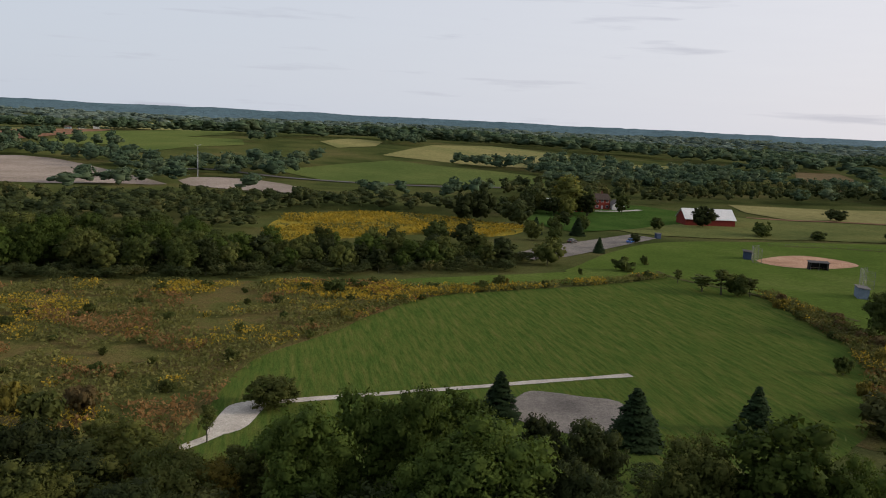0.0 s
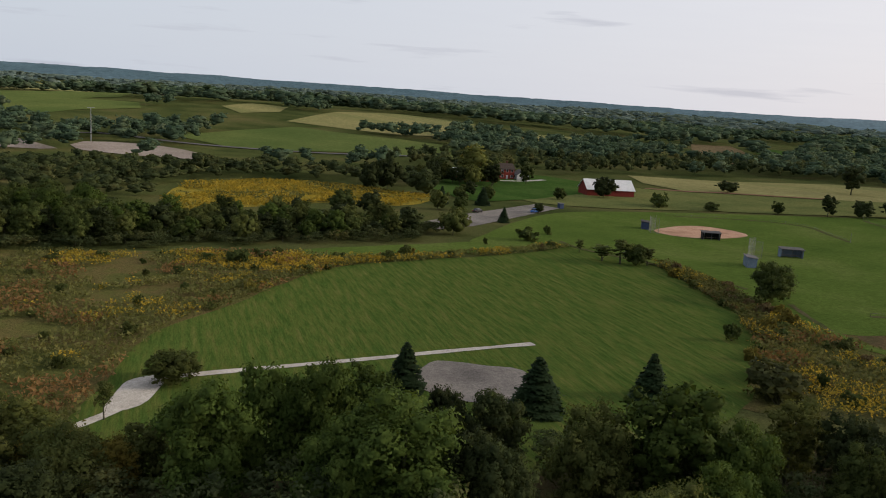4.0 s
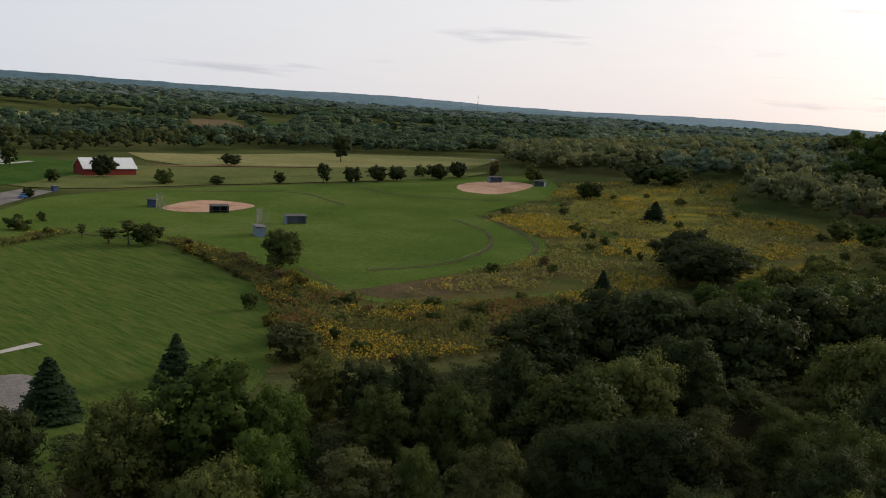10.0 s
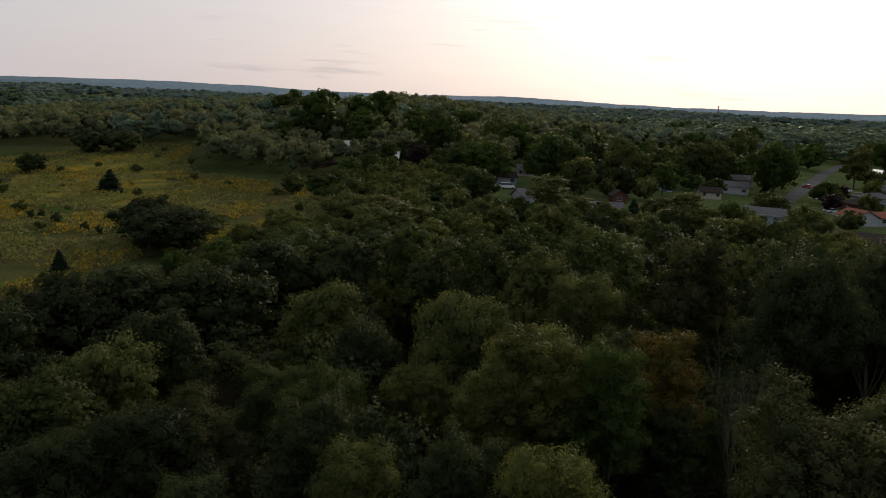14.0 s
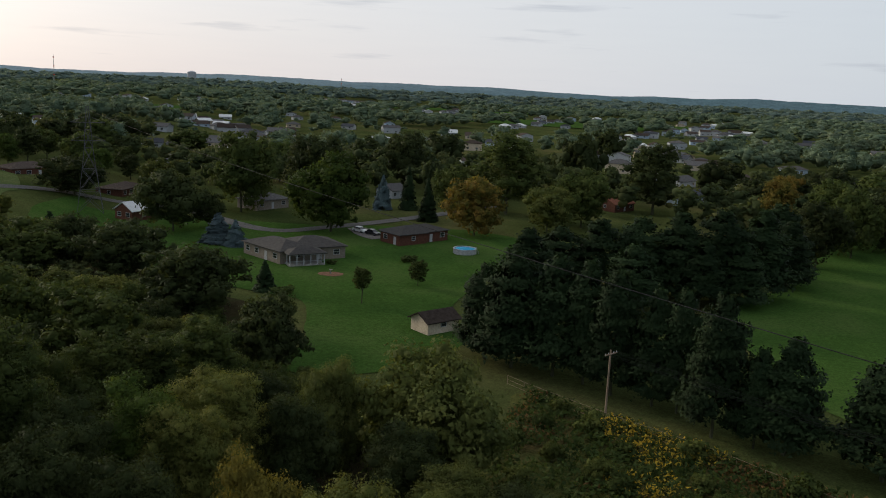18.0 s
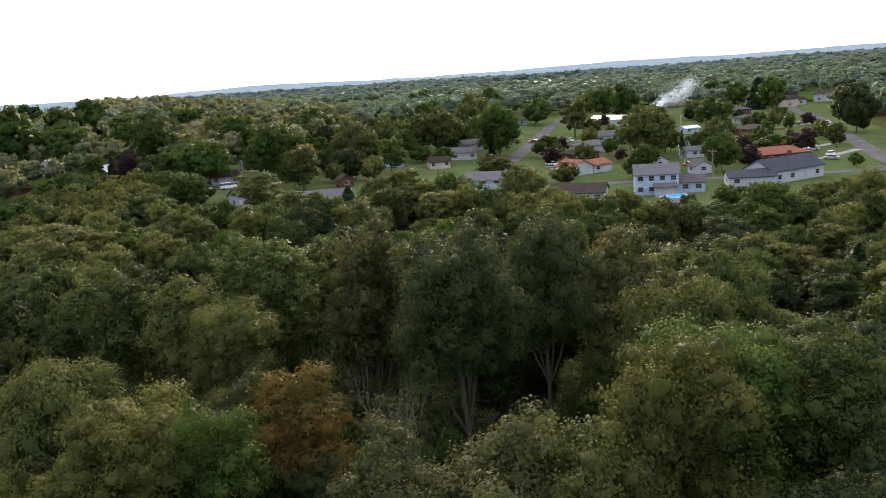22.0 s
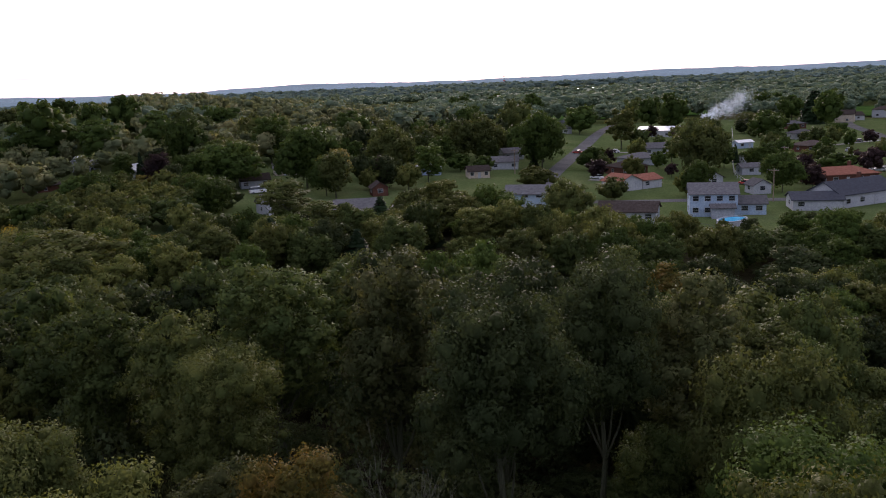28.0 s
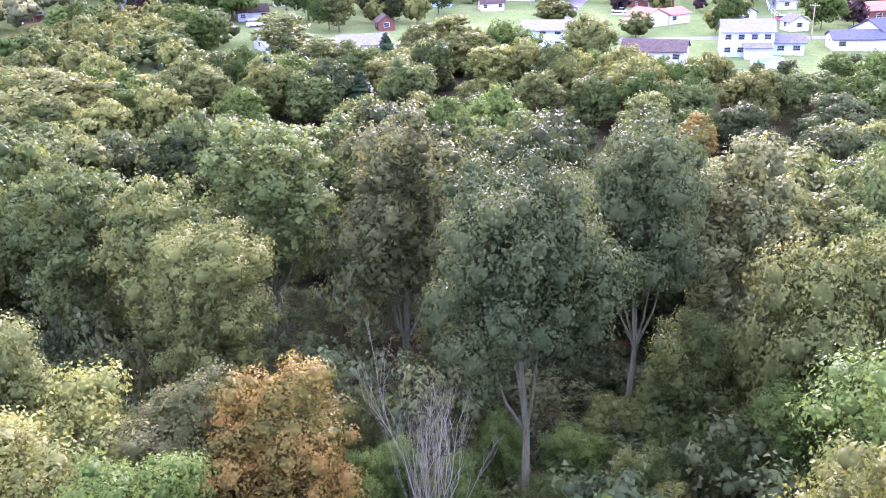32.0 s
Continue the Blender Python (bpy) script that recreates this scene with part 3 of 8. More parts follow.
def crown_arrays(seed, lobes, clumps, leaves, size, core=0.0, bodies=0, heart=0.8):
    """Leaves and a dense inner body for lobes given as (centre, radius) rows: corners, triangles and normals."""
    rng = np.random.default_rng(seed)
    c, r = np.array([l[0] for l in lobes], float), np.array([l[1] for l in lobes], float)
    V, T, N, base = [], [], [], 0
    mid = c.mean(0)
    if core:
        iv, if_ = ico()
        for i in range(len(c)):
            jitter = 1 + rng.uniform(-0.2, 0.2, len(iv))
            V.append(c[i] + iv * jitter[:, None] * r[i] * core)
            T.append(if_ + base)
            N.append(unit(iv + 0.5 * unit(c[i] - mid + iv * r[i])))
            base += len(iv)
    # broad inner sprays that close the crown
    n = leaves // (8 if core else 4)
    k = rng.choice(len(c), n, p=r ** 2 / (r ** 2).sum())
    d = directions(rng, n)
    v, t, m = leaves_at(rng, c[k] + d * r[k][:, None] * rng.uniform(0.5, 0.88, n)[:, None], d, size * 1.5)
    V.append(v)
    T.append(t + base)
    N.append(m)
    base += len(v)
    prob = r ** 2 / (r ** 2).sum()
    which = rng.choice(len(c), clumps, p=prob)
    d = directions(rng, clumps)
    d[:, 2] = np.where(d[:, 2] < -0.35, -d[:, 2], d[:, 2])
    sub = c[which] + d * r[which][:, None] * rng.uniform(0.74, 1.12, clumps)[:, None]
    dist = np.linalg.norm(sub[:, None] - c[None], axis=2) / r[None]
    keep = dist.min(1) > 0.62
    sub, which = sub[keep], which[keep]
    if not len(sub):
        sub, which = c, np.arange(len(c))
    rs = r[which] * rng.uniform(0.24, 0.46, len(sub))
    if not core:
        # puffs of leaves that stand apart, large ones first, small ones in the gaps
        rs = np.sort(r.mean() * (0.24 + 0.46 * rng.random(len(sub)) ** 1.6))[::-1]
        picked = []
        for i in range(len(sub)):
            if all(np.linalg.norm(sub[i] - sub[j]) > 0.56 * (rs[i] + rs[j]) for j in picked):
                picked.append(i)
        sub, which, rs = sub[picked], which[picked], rs[picked]
    if bodies:
        # dense heart of each clump
        iv, if_ = ico()
        m = min(bodies, len(sub))
        jitter = 1 + rng.uniform(-0.35, 0.35, (m, len(iv), 1))
        pts = sub[:m, None] + iv[None] * jitter * (rs[:m] * heart)[:, None, None] * np.array([1.12, 1.12, 0.9])
        V.append(pts.reshape(-1, 3))
        T.append((if_[None] + (np.arange(m) * len(iv))[:, None, None]).reshape(-1, 3) + base)
        N.append(unit(unit(np.repeat(sub[:m] - c[which[:m]], len(iv), axis=0)) * 0.4 + 0.9 * np.tile(iv, (m, 1)) + np.array([0, 0, 0.1])))
        base += m * len(iv)
    k = rng.choice(len(sub), leaves, p=rs ** 2 / (rs ** 2).sum())
    d = directions(rng, leaves)
    d[:, 2] = np.where(d[:, 2] < -0.5, -d[:, 2], d[:, 2])
    p = sub[k] + d * rs[k][:, None] * (rng.uniform(0.5, 1.16, leaves) + 0.2 * (rng.random(leaves) < 0.12))[:, None] * np.array([1.12, 1.12, 0.92])
    out = unit(p - c[which[k]])
    v, t, m = leaves_at(rng, p, 0.9 * d + 0.45 * out + np.array([0, 0, 0.1]), size)
    V.append(v)
    T.append(t + base)
    N.append(m)
    return np.concatenate(V), np.concatenate(T), np.concatenate(N)


def broad_lobes(seed, h, r, low=0.3, n=16, flat=1.0, ragged=0.2):
    """Lobes over a domed crown, widest above its middle, between low * h and h."""
    rng = np.random.default_rng(seed)
    mid, half = h * (low + 1) / 2, h * (1 - low) / 2
    out = [((0, 0, mid + half * 0.1), r * 0.6), ((0, 0, mid + half * 0.45), r * 0.48)]
    lean = rng.uniform(0, 6.28)
    for i in range(n):
        u = (i + 0.5) / n
        z = 1 - 1.7 * u
        a = i * 2.39996 + rng.uniform(-0.5, 0.5)
        w = math.sqrt(max(0.08, 1 - (z - 0.1) ** 2)) * (1 if z > -0.25 else 0.8)
        k = (rng.uniform(0.56, 0.74) + rng.uniform(-ragged, ragged)) * (1 + 0.14 * math.cos(a - lean))
        out.append(((math.cos(a) * w * r * k, math.sin(a) * w * r * k, mid + z * half * rng.uniform(0.62, 0.8) * flat), r * rng.uniform(0.24, 0.44)))
    return out


def limbs(segments):
    """Tapered round limbs that grow out of one another, as one connected mesh: rows of start, end, two radii, sides."""
    bm, joints = bmesh.new(), {}

    def joint(p):
        key = (round(p.x, 3), round(p.y, 3), round(p.z, 3))
        if key not in joints:
            joints[key] = bm.verts.new(p)
        return joints[key]

    for a, b, ra, rb, n in segments:
        a, b = Vector(a), Vector(b)
        turn = (b - a).to_track_quat("Z", "Y").to_matrix()
        rings = []
        for p, r in ((a, ra), (b, rb)):
            rings.append([bm.verts.new(p + turn @ Vector((math.cos(2 * math.pi * k / n) * r, math.sin(2 * math.pi * k / n) * r, 0))) for k in range(n)])
        ca, cb = joint(a), joint(b)
        for k in range(n):
            q = (k + 1) % n
            bm.faces.new((rings[0][k], rings[0][q], rings[1][q], rings[1][k]))
            bm.faces.new((ca, rings[0][q], rings[0][k]))
            bm.faces.new((cb, rings[1][k], rings[1][q]))
    return bm


def trunk_mesh(seed, h, lobes, girth, reach=10):
    """A tapered, slightly bent trunk with limbs out to the lobes."""
    rng = np.random.default_rng(seed)
    rows = []
    top = max(l[0][2] for l in lobes)
    at, r, n = Vector((0, 0, -0.3)), girth, 5
    joints = [at]
    for i in range(n):
        to = Vector((rng.uniform(-0.02, 0.02) * h * (i > 0), rng.uniform(-0.02, 0.02) * h * (i > 0), top * (i + 1) / n))
        rows.append((at, to, r, r * 0.74, 7))
        at, r = to, r * 0.74
        joints.append(to)
    for l in sorted(lobes, key=lambda l: -l[1])[:reach]:
        e = Vector(l[0])
        j = min(n - 1, max(1, int(n * (e.z / top) * 0.72)))
        s = joints[j]
        m = s.lerp(e, 0.5) + Vector((0, 0, -0.04 * h))
        g = girth * 0.74 ** j * 0.55
        rows += [(s, m, g, g * 0.7, 5), (m, e, g * 0.7, g * 0.25, 5)]
    return limbs(rows)


TEMPLATES = {}
KINDS = {
    # name: height, radius, lowest leaf share, lobes, leaf material, look
    "oak": (20, 6.5, -0.02, 20, "leaf", "broad deciduous tree with a deep green rounded crown"),
    "maple": (16, 5.5, -0.05, 16, "leaf", "full green deciduous tree with a clumpy rounded crown"),
    "dark_tree": (19, 6.0, -0.04, 18, "leaf_dark", "tall dark green deciduous tree with dense leaves"),
    "yellow_tree": (14, 4.6, -0.04, 15, "leaf_yellow", "yellow-green deciduous tree turning early"),
    "olive_tree": (14, 5.0, -0.05, 15, "leaf_olive", "olive green deciduous tree with dull leaves"),
    "silver_tree": (20, 5.5, 0.0, 18, "leaf_silver", "deciduous tree with pale silvery leaf undersides showing"),
    "gold_tree": (13, 4.2, 0.0, 14, "leaf_gold", "golden yellow deciduous tree in autumn"),
    "orange_tree": (15, 4.5, 0.02, 15, "leaf_orange", "deciduous tree turning orange at the top"),
    "green_tree": (15, 5.5, -0.05, 18, "leaf_light", "full bright green deciduous tree with leafy clumps"),
    "purple_tree": (9, 4.0, -0.02, 13, "leaf_purple", "dark purple-leaved ornamental tree"),
    "slim_tree": (12, 2.3, 0.08, 13, "leaf_olive", "slim young tree with loose pale leaves"),
    # Dark green leaves, which also stand in for shade in the hollow.
    "tall_tree": (25, 6.5, 0.46, 20, "leaf_dark", "tall forest tree with a bare trunk and high crown"),
}


def make_template(kind, level, variant):
    """A tree of a kind, of full or lesser detail, as an Empty with trunk and crown."""
    h, r, low, n, leaf, look_ = KINDS[kind]
    seed = sum(map(ord, kind)) * 10 + variant
    lobes = broad_lobes(seed, h, r, low, n)
    clumps, leaves, size = ((420, 12000, 0.245), (300, 5200, 0.34), (90, 1300, 0.56), (560, 28000, 0.158))[level]
    size *= (r / 5.5) ** 0.8
    if kind == "slim_tree":
        leaves = leaves // 2
    ob = thing(kind.replace("_high", "").replace("_wide", ""), pose(0, 0, 0), look_, "tree")
    part("trunk", trunk_mesh(seed, h, lobes, 0.018 * h, 4 if level == 2 else 10), M["bark"], ob)
    v, t, nn = crown_arrays(seed + 1, lobes, clumps, leaves, size, (0.0, 0.0, 0.72, 0.0)[level], (300, 300, 20, 300)[level], (0.5, 0.56, 0.7, 0.46)[level])
    zs, rs = np.percentile(v[:, 2], 99.7), np.percentile(np.hypot(v[:, 0], v[:, 1]), 96)
    v = v * np.array([r / rs, r / rs, h / zs])
    crown = new("crown", mesh_from("crown", v, t, M[leaf], normals=nn))
    crown.parent = ob
    return ob


USED = set()


def tree(kind, x, y, h, r, label="", group="woodland trees", level=None, sink=0.0):
    """One tree of a kind at a place, scaled to its height and crown radius."""
    rng = random.Random(int(x * 31 + y * 17))
    d = min(math.hypot(x, y), math.hypot(x - 40, y + 21))
    if h / r > 3.9 and kind + "_high" in KINDS:
        kind += "_high"
    elif h / r < 2.25 and kind + "_wide" in KINDS:
        kind += "_wide"
    level = (3 if d < 57 and kind in MAKERS_FINE else 0 if d < 76 else 1 if d < 190 or (d < 330 and (h > 9 or "spruce" in kind)) else 2) if level is None else level
    key = (kind, level, rng.randrange(2))
    if key not in TEMPLATES:
        TEMPLATES[key] = (MAKERS.get(kind, make_template))(*key)
    t = TEMPLATES[key]
    h0, r0 = KINDS[kind][0], KINDS[kind][1]
    m = Matrix.Translation((x, y, terrain(x, y) - sink)) @ Matrix.Rotation(rng.uniform(0, 6.28), 4, "Z") @ Matrix.Diagonal((r / r0, r / r0, h / h0, 1))
    if key not in USED:
        USED.add(key)
        t.matrix_basis = m
        ob = t
    else:
        ob = copy_thing(t, m @ Matrix.Diagonal((1 / t.scale[0], 1 / t.scale[1], 1 / t.scale[2], 1)))
    return tagged(ob, label, "", group)


def spruce_maker(kind, level, variant):
    """A conifer: whorls of drooping sprays round a straight stem."""
    h, r, low, n, leaf, look_ = KINDS[kind]
    rng = np.random.default_rng(sum(map(ord, kind)) + variant * 7)
    count, size = ((9000, 0.30), (7600, 0.38), (1300, 0.8), (9000, 0.30))[level]
    pine = kind == "pine"
    tiers = 13 if pine else 17
    V, T, base = [], [], 0
    tier_z = np.linspace(low, 0.97, tiers)
    P, N = [], []
    for i, u in enumerate(tier_z):
        if pine:
            prof = math.sin(math.pi * min(1.0, 0.28 + 0.72 * u)) ** 0.7 * rng.uniform(0.6, 1.15) + 0.08
        else:
            prof = (1 - u) ** 0.85 + 0.03
        branches = max(4, int((9 if pine else 11) * (0.5 + prof)))
        per = max(3, int(count * prof / branches / (tiers * 0.5)))
        for b in range(branches):
            a = rng.uniform(0, 6.28)
            reach = r * prof * rng.uniform(0.7, 1.08)
            s = rng.uniform(0.25, 1.0, per) ** 0.6
            wide = (0.22 if pine else 0.16) * reach * s + 0.12
            off = rng.normal(size=per) * wide
            dx, dy = math.cos(a), math.sin(a)
            z = u * h + (0.10 * reach * s * s if pine else -0.28 * reach * s) + rng.normal(size=per) * (0.42 if pine else 0.14)
            P.append(np.stack([dx * reach * s - dy * off, dy * reach * s + dx * off, z], 1))
            N.append(np.tile([dx, dy, 0.75], (per, 1)) + np.stack([-dy * off, dx * off, z * 0], 1) / (reach + 0.2))
    v, t, nn = leaves_at(rng, np.concatenate(P), np.concatenate(N), size, 2.0)
    ob = thing(kind, pose(0, 0, 0), look_, "tree")
    part("trunk", tube((0, 0, -0.3), (0, 0, h * 0.97), 0.014 * h, 0.01, 7), M["bark"], ob)
    crown = new("crown", mesh_from("crown", v, t, M[leaf], normals=nn))
    crown.parent = ob
    return ob


def shrub_maker(kind, level, variant):
    """A low bush: lobes down to the ground on short stems."""
    h, r, low, n, leaf, look_ = KINDS[kind]
    seed = sum(map(ord, kind)) + variant * 5
    rng = np.random.default_rng(seed)
    lobes = [((math.cos(i * 2.4) * r * 0.55 * math.sqrt((i + 0.5) / n), math.sin(i * 2.4) * r * 0.55 * math.sqrt((i + 0.5) / n), h * rng.uniform(0.28, 0.66)), r * rng.uniform(0.32, 0.46)) for i in range(n)]
    ob = thing(kind, pose(0, 0, 0), look_, "bush")
    part("stem", limbs([((0, 0, -0.2), l[0], 0.05, 0.02, 5) for l in lobes[:5]]), M["bark"], ob)
    v, t, nn = crown_arrays(seed, lobes, (90, 50, 24)[level], (1300, 600, 240)[level], (0.2, 0.3, 0.45)[level] * (r / 2) ** 0.6, 0.0, (30, 16, 8)[level], 0.65)
    crown = new("foliage", mesh_from("foliage", v, t, M[leaf], normals=nn))
    crown.parent = ob
    return ob


def dead_maker(kind, level, variant):
    """A bare tree: stems that fork again and again."""
    h, r, low, n, leaf, look_ = KINDS[kind]
    rng = random.Random(variant + 40)
    rows = []

    def grow(a, way, length, radius, depth):
        m, b = a + way * length * 0.55, a + way * length + Vector((rng.uniform(-1, 1), rng.uniform(-1, 1), 0)) * length * 0.06
        rows.append((a, m, radius, radius * 0.85, 5 if depth > 2 else 4))
        rows.append((m, b, radius * 0.85, radius * 0.6, 5 if depth > 2 else 4))
        if depth == 0:
            return
        for k in range(4 if depth > 1 else 3):
            w = (way + Vector((rng.uniform(-0.55, 0.55), rng.uniform(-0.55, 0.55), rng.uniform(0.0, 0.35)))).normalized()
            grow(m if k % 2 else b, w, length * rng.uniform(0.55, 0.8), radius * 0.55, depth - 1)

    for k in range(2):
        grow(Vector((0, 0, -0.3)), Vector((rng.uniform(-0.2, 0.2), rng.uniform(-0.2, 0.2), 1)).normalized(), h * 0.42, 0.07, 4)
    bm = limbs(rows)
    ob = thing(kind, pose(0, 0, 0), look_, "tree")
    part("trunk", bm, M["pale_bark"], ob)
    return ob


KINDS.update({
    "spruce": (13, 3.4, 0.04, 0, "needle", "dark green cone-shaped spruce tree"),
    "blue_spruce": (11, 3.6, 0.04, 0, "needle_blue", "blue-grey spruce with dense needles"),
    "pine": (19, 5.0, 0.16, 0, "needle", "white pine with layered dark needles"),
    "bush": (2.6, 2.2, 0, 9, "leaf", "rounded green bush on rough grass"),
    "olive_bush": (2.6, 2.2, 0, 9, "leaf_olive", "olive green bush in the rough grass"),
    "rust_bush": (1.9, 2.0, 0, 8, "leaf_rust", "rust-coloured bush of dry stems and leaves"),
    "gold_bush": (1.5, 1.7, 0, 8, "leaf_gold", "clump of yellow goldenrod in bloom"),
    "silver_bush": (4.0, 3.4, 0, 10, "leaf_silver", "grey-green autumn olive bush"),
    "dead_tree": (13, 3.5, 0, 0, "", "bare dead tree with pale forking stems"),
})
for kind_name in ("oak", "maple", "dark_tree", "yellow_tree", "olive_tree", "silver_tree", "orange_tree", "green_tree"):
    row = KINDS[kind_name]
    KINDS[kind_name + "_high"] = (24, 5.0, 0.2, 22, row[4], row[5])
    KINDS[kind_name + "_wide"] = (11, 6.5, -0.05, 20, row[4], row[5])
MAKERS_FINE = [k for k in KINDS if "tree" in k or k.startswith(("maple", "oak"))]
MAKERS_FINE.remove("dead_tree")
MAKERS = {"spruce": spruce_maker, "blue_spruce": spruce_maker, "pine": spruce_maker, "dead_tree": dead_maker}
MAKERS.update({k: shrub_maker for k in KINDS if k.endswith("bush")})


def grove(name, places, material, label, detail=1, seed=0, category="woodland"):
    """Trees too many to count, joined into one mesh: rows of x, y, height, radius."""
    rng = np.random.default_rng(seed)
    clumps, leaves, size, n, core = ((30, 125, 0.98, 3, 0.85), (12, 24, 1.9, 2, 0.92), (6, 6, 3.6, 1, 0.95), (50, 320, 0.56, 6, 0.0), (50, 720, 0.34, 5, 0.0))[detail]
    shapes = [crown_arrays(seed + s, broad_lobes(seed + s, 14, 5.0, 0.06, n), clumps, leaves, size, core, 60 if detail > 2 else 0, 0.36 if detail == 4 else 0.5) for s in range(8)]
    V, T, N, base = [], [], [], 0
    for x, y, h, r in places:
        v, t, m = shapes[rng.integers(8)]
        a = rng.uniform(0, 6.28)
        c, s = math.cos(a), math.sin(a)
        k = r / 5.0
        V.append(np.stack([(v[:, 0] * c - v[:, 1] * s) * k + x, (v[:, 0] * s + v[:, 1] * c) * k + y, v[:, 2] * h / 14 + terrain(x, y)], 1))
        N.append(np.stack([m[:, 0] * c - m[:, 1] * s, m[:, 0] * s + m[:, 1] * c, m[:, 2]], 1))
        T.append(t + base)
        base += len(v)
    ob = new(name, mesh_from(name, np.concatenate(V), np.concatenate(T), material, normals=np.concatenate(N)))
    return tagged(ob, label, category, kind="stuff")


def scatter(points, step, seed, keep=1.0):
    """Places on a jittered lattice inside an outline."""
    rng = random.Random(seed)
    xs, ys = [p[0] for p in points], [p[1] for p in points]
    out, y = [], min(ys)
    while y < max(ys):
        x = min(xs)
        while x < max(xs):
            px, py = x + rng.uniform(-0.42, 0.42) * step, y + rng.uniform(-0.42, 0.42) * step
            if inside(points, px, py) and rng.random() < keep:
                out.append((px, py))
            x += step
        y += step * 0.9
    return out


# ---- the ground ----
def ground_sheet():
    verts, faces = [(0, 0, -0.06)], []
    rings, r, sectors = [], 6.0, 160
    while r < 4700:
        rings.append(r)
        r *= 1.055
    rings.append(4800.0)
    for r in rings:
        for s in range(sectors):
            a = 2 * math.pi * s / sectors
            x, y = math.sin(a) * r, math.cos(a) * r
            verts.append((x, y, terrain(x, y) - 0.06))
    for k in range(len(rings) - 1):
        for s in range(sectors):
            a, b = 1 + k * sectors + s, 1 + k * sectors + (s + 1) % sectors
            faces += [(a, b, b + sectors), (a, b + sectors, a + sectors)]
    faces += [(0, 1 + (s + 1) % sectors, 1 + s) for s in range(sectors)]
    me = mesh_from("ground", verts, faces, M["ground"], flat=False)
    if me.polygons[0].normal.z < 0:
        me.flip_normals()
    tagged(new("ground", me), "rough grassland and field edges reaching the horizon", "ground", kind="structure")


ground_sheet()

ESTATE = [(222, -75), (196, -90), (176, -150), (172, -186), (186, -205), (205, -235), (300, -300), (470, -420), (560, -330), (520, -200), (420, -110), (320, -60)]
WOODS = [(-60, 10), (-30, 68), (0, 86), (25, 82), (45, 84), (65, 74), (82, 72), (100, 66), (125, 56), (170, 58), (210, 42), (228, 22), (224, 0), (222, -40), (222, -75), (196, -90), (182, -112),
         (176, -150), (160, -182), (138, -184), (112, -160), (95, -148), (76, -138), (64, -116), (48, -104), (36, -94), (28, -84), (5, -75), (-40, -70), (-70, -30)]

patch("forest_floor", WOODS, 0.01, M["litter"], "dark leaf litter under the trees", "ground", 2)
patch("mown_slope", [(-2, 88), (2, 112), (7, 127), (13, 138), (26, 151), (41, 169), (55, 181), (86, 188), (110, 193), (130, 200), (136, 176), (131, 152), (122, 126), (112, 110), (98, 97), (84, 84), (60, 74), (30, 76)], 0.05, M["slope"],
      "broad mown grass slope with pale mowing streaks", "lawn", 1.2)
patch("sports_field", [(103, 213), (129, 240), (162, 265), (201, 268), (256, 259), (306, 245), (340, 240), (372, 222), (384, 196), (345, 165), (328, 154), (290, 158), (254, 152), (238, 130), (226, 113), (201, 101), (168, 104), (143, 108), (132, 112), (133, 131),
      (136, 158), (139, 174), (130, 200), (110, 196), (72, 192), (43, 198), (60, 203), (98, 209)], 0.09, M["field"], "level mown grass of the ball fields", "lawn", 0.8)
patch("meadow_west", [(-2, 90), (2, 112), (7, 127), (13, 138), (26, 151), (41, 169), (55, 181), (70, 188), (43, 197), (20, 200), (-20, 204), (-60, 190), (-70, 110), (-40, 80)], 0.02, M["meadow"], "rust and olive meadow of tall dry herbs", "meadow", 1.5)
patch("meadow_east", [(84, 84), (98, 97), (112, 110), (122, 126), (131, 150), (136, 130), (133, 112), (168, 104), (201, 101), (226, 113), (254, 152), (300, 152), (360, 172), (405, 148), (420, 110), (341, 87), (313, 40), (254, 26), (217, 50), (177, 66), (130, 62), (104, 76)],
      0.03, M["meadow"], "olive and rust meadow of herbs and goldenrod", "meadow", 1.5)
patch("goldenrod_meadow", [(24, 283), (39, 339), (76, 353), (105, 337), (129, 306), (104, 279), (77, 285), (29, 265)], 0.05, M["gold"], "field of goldenrod in full yellow bloom", "meadow", 3)
patch("goldenrod_patch", [(285, 132), (303, 142), (345, 150), (384, 142), (380, 110), (320, 92), (262, 78), (268, 98)], 0.07, M["gold_dull"], "goldenrod in bloom among the rough grass", "meadow", 4)
patch("brown_meadow", [(137, 111), (149, 106.5), (172, 99), (194, 98.5), (205, 97), (190, 88), (177, 86), (148, 92.5), (133, 101)], 0.06, M["brown"], "brown strip of withered herbs beside the field", "meadow", 1.2)
strip("grass_track", [(139, 139), (134.5, 122), (130, 108), (131.5, 98), (143, 88), (160.5, 79), (175, 73)], 3.4, 0.10, M["field"], "mown grass lane beside the meadow", "track", ragged=0.3)
patch("goldenrod_patch", [(246, 146), (268, 145), (268, 121), (252, 113), (242, 130)], 0.09, M["gold_dull"], "band of goldenrod between the field and the path", "meadow", 3)
patch("asphalt_pad", [(42, 102), (48, 111.5), (52, 111), (56, 108), (60.5, 105), (59, 97), (50, 93)], 0.12, M["asphalt"], "weathered grey asphalt pad with soft edges", "pavement", 0.3, steps=3)
strip("gravel_path", [(-6, 94), (0, 99), (4, 103), (6, 108), (8, 112), (15, 113.2), (26, 114), (41, 115), (52, 116), (69, 117)], 1.5, 0.14, M["gravel"], "narrow pale gravel path across the grass", "path", ragged=0.3)
